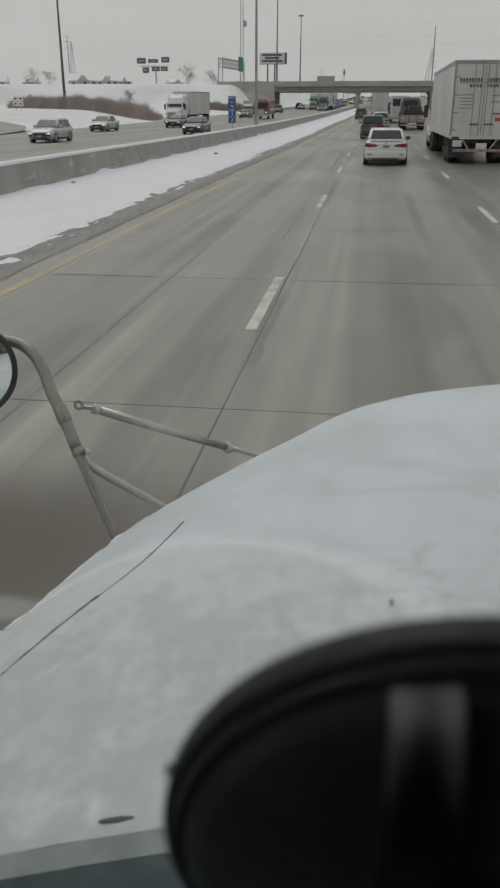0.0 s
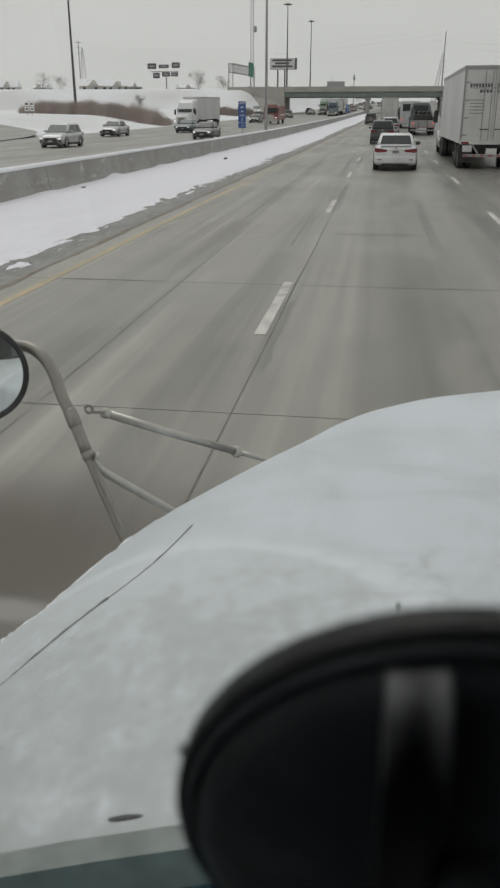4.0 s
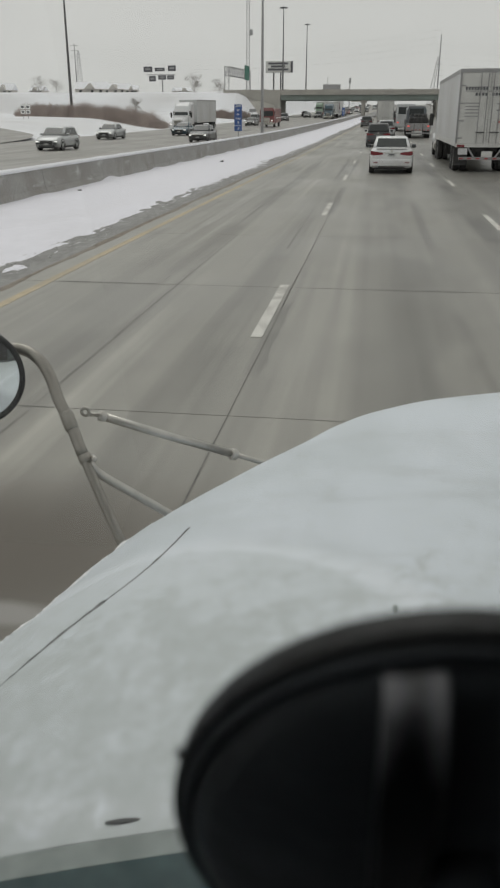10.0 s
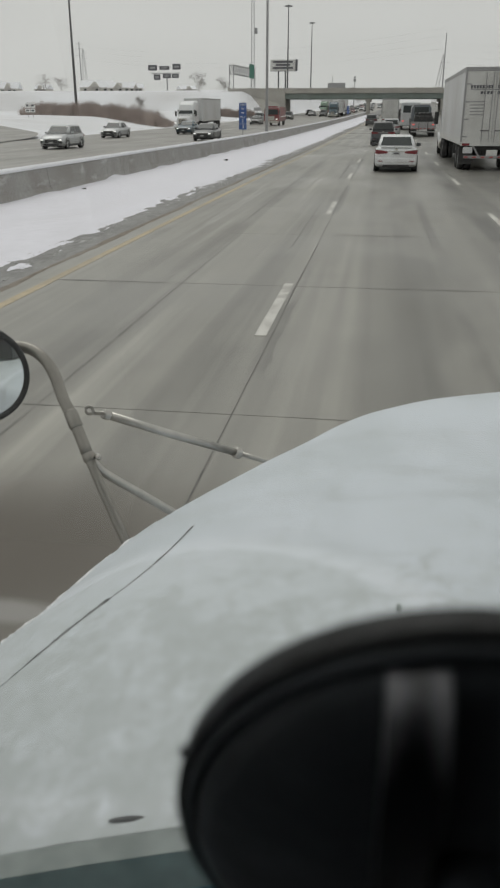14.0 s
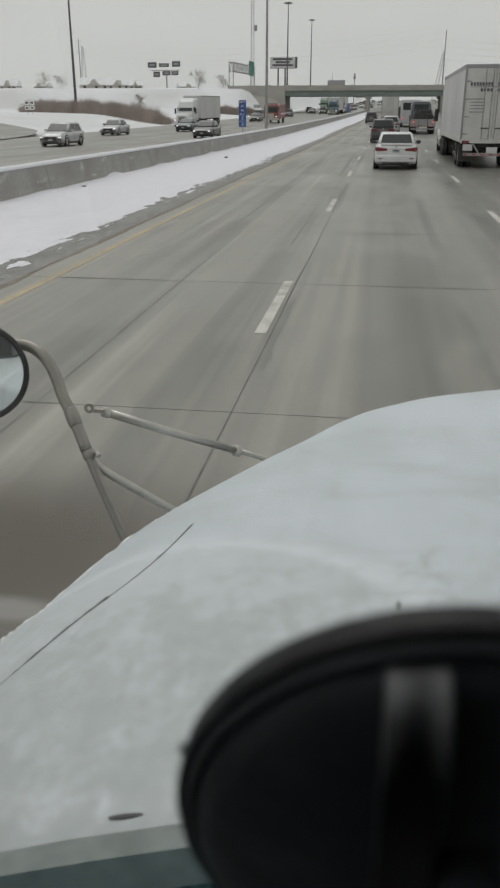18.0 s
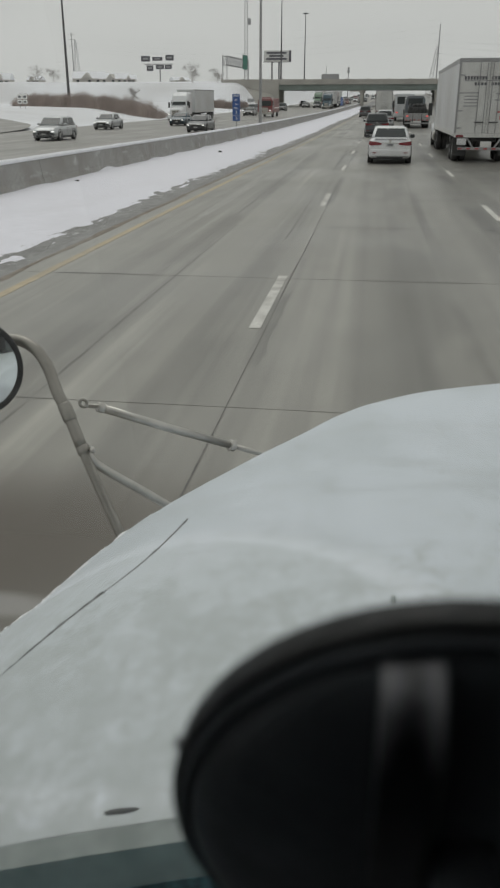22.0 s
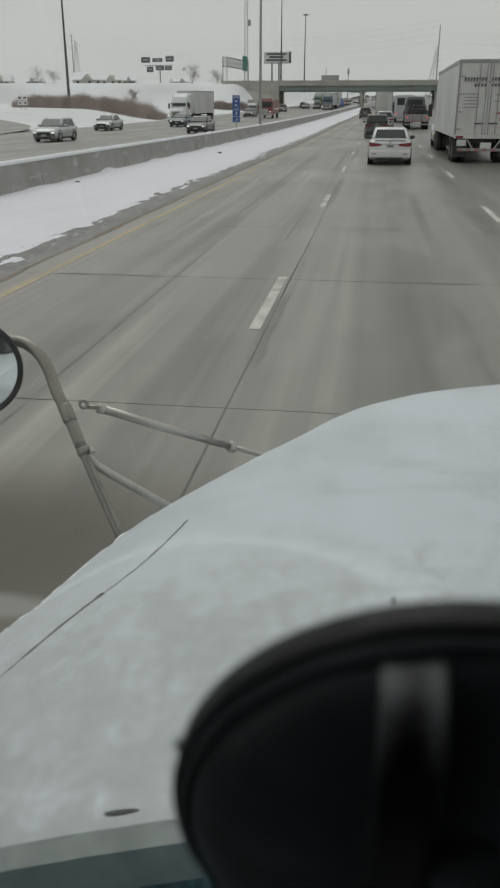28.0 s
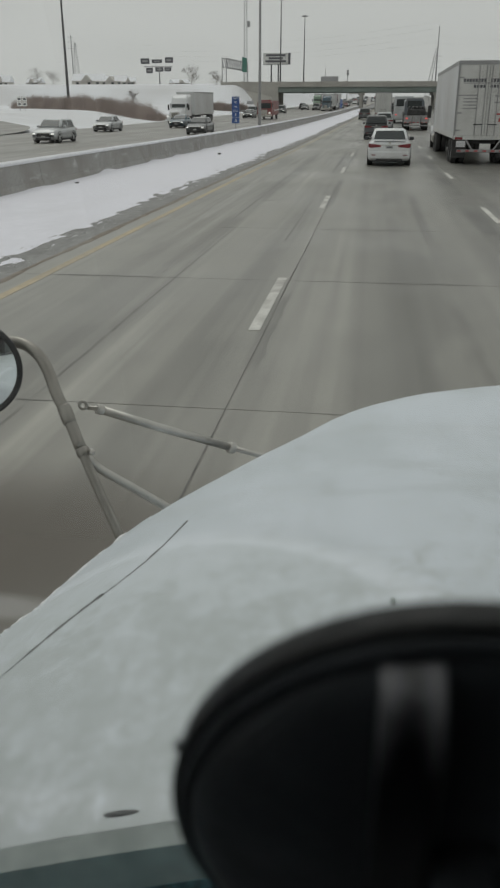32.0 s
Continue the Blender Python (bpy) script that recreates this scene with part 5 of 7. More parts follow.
def lettering(text, size, at, material, parent, turn=(90, 0, 0), name="lettering", spacing=1.0):
    cu = bpy.data.curves.new(name, "FONT")
    cu.body = text
    cu.size = size
    cu.align_x, cu.align_y = "CENTER", "CENTER"
    cu.extrude = 0.002
    cu.space_character = spacing
    ob = new(name, cu)
    ob.parent = parent
    ob.matrix_basis = pose(*at, *turn)
    dg = bpy.context.evaluated_depsgraph_get()
    me = bpy.data.meshes.new_from_object(ob.evaluated_get(dg))
    bpy.data.objects.remove(ob)
    me.materials.clear()
    me.materials.append(material)
    ob = new(name, me)
    ob.parent = parent
    ob.matrix_basis = pose(*at, *turn)
    return ob


def mile_sign(y, digit, turn=0):
    x = road_x(y) + BAR_X
    t = thing("mile_marker_sign", "tall narrow blue mile marker sign on the barrier", "road sign", pose(x, y, road_z(y) + 0.88, 0, 0, turn), "mile markers")
    part("post", tube([(0, 0.05, 0), (0, 0.05, 2.2)], 0.03, 8), M_STEEL, t)
    part("panel", box(-0.26, 0.26, 0.0, 0.02, 0.45, 2.15, 0.004), M_SIGNBLUE, t)
    part("split", box(-0.26, 0.26, -0.003, 0.0, 0.80, 0.815), M_SIGNWHITE, t)
    lettering("WEST", 0.17, (0, -0.003, 2.03), M_SIGNWHITE, t)
    for k, (txt, z) in enumerate((("80", 1.78), ("94", 1.5))):
        part("shield", box(-0.13, 0.13, -0.003, 0.0, z - 0.11, z + 0.11), mat("shield_blue", (0.05, 0.1, 0.3), 0.5), t)
        lettering(txt, 0.19, (0, -0.006, z), M_SIGNWHITE, t)
    lettering("MILE", 0.17, (0, -0.003, 1.25), M_SIGNWHITE, t)
    lettering("3", 0.26, (0, -0.003, 1.0), M_SIGNWHITE, t)
    lettering(digit, 0.26, (0, -0.003, 0.62), M_SIGNWHITE, t)
    return t


mile_sign(60.0, ".5")
mile_sign(190, ".4")


def lattice(t, h, w0, w1, bays, r, legs=4):
    """A braced lattice tower of four legs."""
    bm = bmesh.new()
    corners = ((-1, -1), (1, -1), (1, 1), (-1, 1))

    def at(i, c):
        f = i / bays
        w = (w0 + (w1 - w0) * f) / 2
        return (corners[c][0] * w, corners[c][1] * w, h * f)

    for c in range(4):
        tube([at(0, c), at(bays, c)], r, 4, bm)
    for i in range(bays):
        for c in range(4):
            tube([at(i, c), at(i + 1, (c + 1) % 4)], r * 0.6, 3, bm)
    return bm


def pylon(x, y, h, label):
    t = thing("power_pylon", label, "pylon", pose(x, y, land(x, y) - 0.3), "power pylons")
    part("mast", lattice(t, h, h * 0.15, h * 0.025, 9, 0.13), M_HAZE_STEEL, t)
    for k, f in enumerate((0.68, 0.8, 0.92)):
        part("cross_arm", box(-h * 0.1, h * 0.1, -0.1, 0.1, h * f, h * f + 0.2), M_HAZE_STEEL, t)
    return t


pylon(-206, 600, 44.5 - land(-206, 600), "steel lattice power pylon far across the fields")
stayed = thing("power_pylon", "slim steel power pole with a leaning lattice stay beyond the bridge", "pylon", pose(29.6, 460, land(29.6, 460) - 0.3), "power pylons")
part("pole", tube([(0, 0, 0), (0, 0, 17), (0, 0, 40.3 - land(29.6, 460))], 0.42, 10, r_end=0.22), M_STEEL, stayed)
stay = lattice(stayed, 25.5, 2.4, 0.7, 9, 0.12)
bmesh.ops.transform(stay, matrix=pose(-4.1, 0, 0, 0, 8.2, 0), verts=stay.verts)
part("lattice_stay", stay, M_HAZE_STEEL, stayed, "pale lattice stay leaning on the pole")
for f in (0.62, 0.72, 0.82):
    part("cross_arm", box(-2.2, 2.2, -0.1, 0.1, f * 26, f * 26 + 0.16), M_STEEL, stayed)
radio = thing("radio_tower", "slender steel radio mast against the sky", "tower", pose(-73, 500, land(-73, 500)))
part("mast", lattice(radio, 74, 1.7, 1.2, 30, 0.12), M_HAZE_STEEL, radio)
part("antenna", box(1.0, 2.6, -0.2, 0.2, 30, 33), M_STEEL, radio)
pole2 = thing("utility_pole", "tall slim utility pole", "utility pole", pose(-212, 610, land(-212, 610)))
part("pole", tube([(0, 0, 0), (0, 0, 49.9 - land(-212, 610))], 0.42, 8, r_end=0.25), M_STEEL, pole2)
for f in (0.74, 0.86, 0.95):
    part("cross_arm", box(-2.6, 2.6, -0.1, 0.1, f * (49.9 - land(-212, 610)), f * (49.9 - land(-212, 610)) + 0.25), M_STEEL, pole2)


def wires():
    bm = bmesh.new()
    for z0, z1 in ((44, 30), (41, 27), (38, 24), (36, 21)):
        pts = []
        for k in range(13):
            f = k / 12
            pts.append((-206 + 234.5 * f, 600 - 140 * f, land(-206, 600) + z0 - 14 + (z1 - z0 + 10) * f - 14 * 4 * f * (1 - f) * 0.5))
        tube(pts, 0.028, 3, bm)
        tube([(28.5 + 200 * f, 460 + 30 * f, land(28.5, 460) + z1 - 10 * 4 * f * (1 - f) * 0.4) for f in (0, 0.25, 0.5, 0.75, 1)], 0.028, 3, bm)
    return bm


tagged(link("power_lines", wires(), M_DARKSTEEL), "thin sagging power lines between pylons", "cables", kind="stuff")

bb = thing("billboard", "roadside billboard on steel posts beyond the bridge", "billboard", pose(-37, 330, land(-37, 330), 0, 0, 4))
part("panel", box(-4.6, 4.6, -0.15, 0.15, 8.6, 12.4, 0.05), M_TRAILER_REAR, bb, "printed white and grey panel")
part("edge", box(4.6, 5.4, -0.1, 2.6, 8.6, 12.4, 0.05), M_SIGNDARK, bb)
for z, w, mm in ((11.6, 3.6, M_MARK), (10.6, 2.6, M_MARK), (9.6, 3.8, M_SIGNDARK)):
    part("print_bar", box(-w, w, -0.17, -0.15, z - 0.35, z + 0.35), mm, bb)
part("walkway", box(-4.6, 4.6, -0.9, -0.16, 8.4, 8.5), M_DARKSTEEL, bb)
for px in (-1.6, 1.0):
    part("post", tube([(px, 0.3, -2), (px, 0.3, 9)], 0.28, 10), M_DARKSTEEL, bb)

hs = thing("sign_cluster", "cluster of six dark business signs on one post", "sign", pose(-111.6, 450, land(-111.6, 450) - 3.7))
part("post", tube([(1.2, 0, 0), (1.2, 0, 13)], 0.35, 10), M_STEEL, hs)
part("cross_beam", box(-7, 8, -0.15, 0.15, 12.6, 13.0), M_STEEL, hs)
for i, (px, pz, w, hh) in enumerate(((-6.2, 15.4, 4.6, 2.6), (0, 15.3, 5.2, 1.7), (6.4, 15.8, 4.2, 2.6), (-4.0, 11.0, 3.4, 2.6), (1.2, 11.5, 4.2, 2.0), (5.6, 11.5, 3.6, 1.9))):
    p = part("panel", box(px - w / 2, px + w / 2, -0.25, 0.25, pz - hh / 2, pz + hh / 2, 0.08), M_SIGNDARK, hs)
    part("print_bar", box(px - w * 0.3, px + w * 0.3, -0.29, -0.25, pz - hh * 0.15, pz + hh * 0.15), M_STEEL, p)


def gantry(m, span, h, name, label, deep=1.5):
    t = thing(name, label, "sign gantry", m)
    for s in (0, span):
        for dy in (-0.7, 0.7):
            part("leg", tube([(s, dy, 0), (s, dy, h)], 0.13, 8), M_STEEL, t)
        bm = bmesh.new()
        for k in range(6):
            tube([(s, -0.7 if k % 2 else 0.7, h * k / 6), (s, 0.7 if k % 2 else -0.7, h * (k + 1) / 6)], 0.05, 5, bm)
        part("leg_brace", bm, M_STEEL, t)
    for dy in (-0.7, 0.7):
        for dz in (0.0, deep):
            part("chord", tube([(-0.4, dy, h - deep + dz), (span + 0.4, dy, h - deep + dz)], 0.13, 8), M_STEEL, t)
    bm = bmesh.new()
    n = max(6, int(span / 1.5))
    for k in range(n):
        for dy in (-0.7, 0.7):
            a, b = (h - deep, h) if k % 2 else (h, h - deep)
            tube([(span * k / n, dy, a), (span * (k + 1) / n, dy, b)], 0.08, 5, bm)
    part("lacing", bm, M_STEEL, t)
    return t


g1 = gantry(pose(-48.4, 284, 9.2, 0, 0, 84.5), 29, 8.0, "sign_gantry", "steel truss sign gantry over the crossing road", 2.6)
part("sign_panel", box(20, 26.5, -0.95, -0.8, 4.8, 9.4, 0.02), M_STEEL, g1, "bare back of a road sign")
part("sign_face", box(20.05, 26.45, -1.0, -0.953, 4.85, 9.35, 0.01), M_SIGNGREEN, g1, "green road sign seen edge on")


def house(x, y, w, d, h, rh, turn):
    t = thing("house", "snow-roofed house on the far hill", "house", pose(x, y, land(x, y) - 0.3, 0, 0, turn), "far houses")
    part("wall", box(-w / 2, w / 2, -d / 2, d / 2, 0, h), M_HOUSE, t)
    r = loft([[(-w / 2 - 0.4, -d / 2 - 0.4, h), (-w / 2 - 0.4, 0, h + rh), (-w / 2 - 0.4, d / 2 + 0.4, h)], [(w / 2 + 0.4, -d / 2 - 0.4, h), (w / 2 + 0.4, 0, h + rh), (w / 2 + 0.4, d / 2 + 0.4, h)]])
    part("roof", r, M_SNOW, t)
    gb = loft([[(-w * 0.2, -d / 2 - 1.2, h), (-w * 0.02, -d / 2 - 1.2, h + rh * 0.8), (w * 0.16, -d / 2 - 1.2, h)], [(-w * 0.2, 0, h), (-w * 0.02, 0, h + rh * 0.8), (w * 0.16, 0, h)]])
    part("gable", gb, M_HOUSE, t)
    for k in (-0.33, 0.05, 0.33):
        win = part("window", box(w * k - 0.6, w * k + 0.6, -d / 2 - 0.06, -d / 2, h * 0.35, h * 0.75), M_CARGLASS, t)
    return t


for hx, hy, hw, hd, hh, hr, ht in ((-141.5, 430, 15, 11, 2.4, 3.4, 8), (-127.5, 428, 12.5, 9, 2.2, 2.8, -10), (-119.5, 424, 6, 8, 2.0, 2.2, 12), (-187, 430, 9, 8, 2.2, 3.2, 5), (-173.5, 440, 7, 7, 2, 2.2, -8), (-98, 440, 8, 8, 1.6, 1.8, 30)):
    house(hx, hy, hw, hd, hh, hr, ht)


def far_building(x, y, w, d, h, label):
    t = thing("far_building", label, "building", pose(x, y, land(x, y) - 0.3))
    part("wall", box(-w / 2, w / 2, -d / 2, d / 2, 0, h), M_HOUSE, t)
    part("roof", box(-w / 2 - 0.3, w / 2 + 0.3, -d / 2 - 0.3, d / 2 + 0.3, h, h + 0.5), M_ROOFDARK, t)
    for k in range(int(w / 5)):
        part("window", box(-w / 2 + 1.5 + 5 * k, -w / 2 + 4 + 5 * k, -d / 2 - 0.08, -d / 2, h * 0.45, h * 0.75), M_CARGLASS, t)


far_building(-20, 700, 13, 10, 5, "flat-roofed building far beyond the bridge")
far_building(-48, 720, 9, 8, 4, "low building far beyond the bridge")
far_building(75, 640, 22, 12, 5, "low building on the far slope")


foot = land(-23.2, 450)
roof_sign = thing("far_billboard", "low grey billboard beyond the bridge", "billboard", pose(-23.2, 450, foot))
part("panel", box(-4.4, 4.4, -0.3, 0.3, 14.8 - foot, 17.3 - foot, 0.05), M_STEEL, roof_sign)
for lx in (-3.2, 0, 3.2):
    part("leg", box(lx - 0.2, lx + 0.2, -0.2, 0.2, -0.5, 14.8 - foot), M_STEEL, roof_sign)
for mx, top, r0 in ((-25.4, 20.8, 0.22), (-14.25, 20.4, 0.26)):
    foot = land(mx, 452)
    mast_far = thing("antenna_mast", "slim grey antenna mast beyond the bridge", "mast", pose(mx, 452, foot), "antenna masts")
    part("pole", tube([(0, 0, -0.5), (0, 0, (top - foot) * 0.5), (0, 0, top - foot)], r0, 8, r_end=r0 * 0.6), M_STEEL, mast_far)
    if mx > -20:
        part("antenna_head", box(-0.6, 0.6, -0.4, 0.4, top - foot - 2.6, top - foot - 1.2, 0.1), M_STEEL, mast_far)
        part("antenna_head", box(-0.5, 0.5, -0.4, 0.4, top - foot - 0.9, top - foot - 0.1, 0.1), M_STEEL, mast_far)


# ---------------------------------------------------------------- what the truck has already passed
g2 = gantry(pose(-9.7, -95, 0.86), 26, 7.4, "sign_gantry", "steel truss gantry carrying a green destination sign")
part("sign_panel", box(14, 20, -0.95, -0.82, 4.6, 8.4, 0.03), M_SIGNGREEN, g2, "green motorway destination sign")
lettering("Indianapolis", 0.85, (17, -0.955, 7.2), M_SIGNWHITE, g2)
lettering("1 MILE", 0.8, (17, -0.955, 5.7), M_SIGNWHITE, g2)
nw = thing("noise_wall", "dark red panelled noise wall beyond the oncoming lanes", "wall", kind="structure")
for k in range(24):
    y = -260 + 6 * k
    part("panel", box(-41.2, -41.0, y + 0.15, y + 5.85, -0.4, 4.6, 0.02), M_BRICKRED, nw)
    part("post", box(-41.3, -40.9, y - 0.13, y + 0.13, -0.4, 4.9, 0.02), M_BARK, nw)
hp = thing("hotel_sign_post", "tall white post carrying three hotel signs", "sign", pose(-48, -70, land(-48, -70)))
part("post", tube([(0, 0, -0.2), (0, 0, 19)], 0.45, 12), M_WHITE, hp)
part("cross_beam", box(-5.5, 5.5, -0.2, 0.2, 18.6, 19.1, 0.03), M_WHITE, hp)
for px, mm in ((-4.6, M_SIGNBLUE), (0, M_HOTELYELLOW), (4.8, M_SIGNDARK)):
    part("sign_box", box(px - 1.7, px + 1.7, -0.3, 0.3, 19.4, 21.6 + (0.5 if px == 0 else 0), 0.08), mm, hp)
    part("print_bar", box(px - 1.1, px + 1.1, -0.33, -0.3, 20.2, 20.8), M_SIGNWHITE, hp)
bl = thing("office_block", "grey flat-roofed block with dark windows", "building", pose(-66, -20, land(-66, -20) - 0.3))
part("wall", box(-9, 9, -14, 14, 0, 11, 0.05), M_HOUSE, bl)
part("roof", box(-9.4, 9.4, -14.4, 14.4, 11, 11.5, 0.05), M_ROOFDARK, bl)
for fl in range(3):
    for k in range(7):
        part("window", box(9.0, 9.07, -12.8 + 3.9 * k, -10.4 + 3.9 * k, 1.2 + 3.4 * fl, 3.2 + 3.4 * fl), M_CARGLASS, bl)


# ---------------------------------------------------------------- small roadside things
def route_sign(x, y):
    t = thing("route_sign", "white route marker boards on two posts beside the slip road", "road sign", pose(x, y, land(x, y) - 0.2) @ Matrix.Scale(0.62, 4))
    for px in (-0.75, 0.75):
        part("post", box(px - 0.06, px + 0.06, -0.05, 0.05, 0, 4.3), M_STEEL, t)
    for k, (pz, ph) in enumerate(((3.5, 1.3), (2.15, 1.0))):
        for px in (-0.78, 0.78):
            p = part("board", box(px - 0.7, px + 0.7, -0.09, -0.05, pz - ph / 2, pz + ph / 2, 0.01), M_SIGNWHITE, t)
            part("print_bar", box(px - 0.4, px + 0.4, -0.1, -0.092, pz - ph * 0.22, pz + ph * 0.22), M_MARK, p)


route_sign(-62.0, 150)
verge_sign = thing("verge_sign", "small grey sign on a post by the embankment", "road sign", pose(road_x(232) - 36.5, 232, land(road_x(232) - 36.5, 232)))
part("post", tube([(0, 0.04, -0.2), (0, 0.04, 2.6)], 0.05, 8), M_STEEL, verge_sign)
part("panel", box(-0.9, 0.9, -0.02, 0.0, 2.0, 2.8, 0.01), M_STEEL, verge_sign)


def tyre_scrap(x, y, seed, size):
    """A torn, curled strip of tread lying in the snow."""
    rnd = random.Random(seed)
    t = thing("tyre_scrap", "torn black strip of tyre tread lying in the snow", "debris", pose(x, y, road_z(y) + 0.09, 0, 0, rnd.uniform(0, 90)))
    rings = []
    for k in range(12):
        a = 0.35 * k
        r = size * (0.5 + 0.06 * k)
        w = size * (0.30 + 0.12 * rnd.random())
        cy, cz = r * math.cos(a) * 0.8, abs(r * math.sin(a)) * 0.42
        rings.append([(-w, cy, cz), (w, cy, cz + 0.01), (w * 0.9, cy * 0.93, cz + 0.03), (-w * 0.9, cy * 0.93, cz + 0.02)])
    part("tread", loft(rings), M_TYRE, t)


tyre_scrap(BAR_X + 0.7, 25.5, 4, 0.17)
tyre_scrap(BAR_X + 1.9, 44.0, 9, 0.15)


# ---------------------------------------------------------------- vehicles
def section(w, zb, zt, y):
    pts = [(0.88, 0.0, 0), (0.97, 0.06, 0), (1.0, 0.2, 0), (1.0, None, 0.30), (0.985, None, 0.17), (0.93, None, 0.065), (0.82, None, 0.015), (0.5, None, 0.0)]
    right = [(w * f, y, zb + up if up is not None else zt - dn) for f, up, dn in pts]
    return right + [(-x, yy, z) for x, yy, z in reversed(right)]


SHAPES = {  # length, width, height, belt, stations (share of length from the rear, top), cabin (base rear, top rear, top front, base front)
    "sedan": (4.85, 1.83, 1.46, 0.98, ((0, 0.86), (0.03, 1.0), (0.2, 1.03), (0.45, 0.98), (0.68, 0.97), (0.88, 0.86), (0.98, 0.7), (1.0, 0.6)), (0.13, 0.27, 0.56, 0.71)),
    "coupe": (4.7, 1.85, 1.38, 0.95, ((0, 0.84), (0.03, 0.98), (0.2, 1.0), (0.45, 0.95), (0.66, 0.95), (0.88, 0.86), (0.98, 0.72), (1.0, 0.62)), (0.1, 0.30, 0.50, 0.66)),
    "suv": (4.7, 1.9, 1.72, 1.08, ((0, 0.95), (0.02, 1.1), (0.3, 1.1), (0.6, 1.08), (0.72, 1.08), (0.9, 0.98), (0.98, 0.82), (1.0, 0.7)), (0.015, 0.07, 0.56, 0.72)),
    "wagon": (4.6, 1.82, 1.55, 1.02, ((0, 0.95), (0.02, 1.04), (0.3, 1.03), (0.6, 1.0), (0.74, 1.0), (0.9, 0.9), (0.98, 0.75), (1.0, 0.65)), (0.02, 0.1, 0.57, 0.74)),
    "pickup": (5.7, 2.0, 1.9, 1.2, ((0, 1.0), (0.02, 1.18), (0.3, 1.2), (0.55, 1.2), (0.72, 1.2), (0.92, 1.12), (0.99, 0.9), (1.0, 0.8)), (0.36, 0.40, 0.58, 0.70)),
}


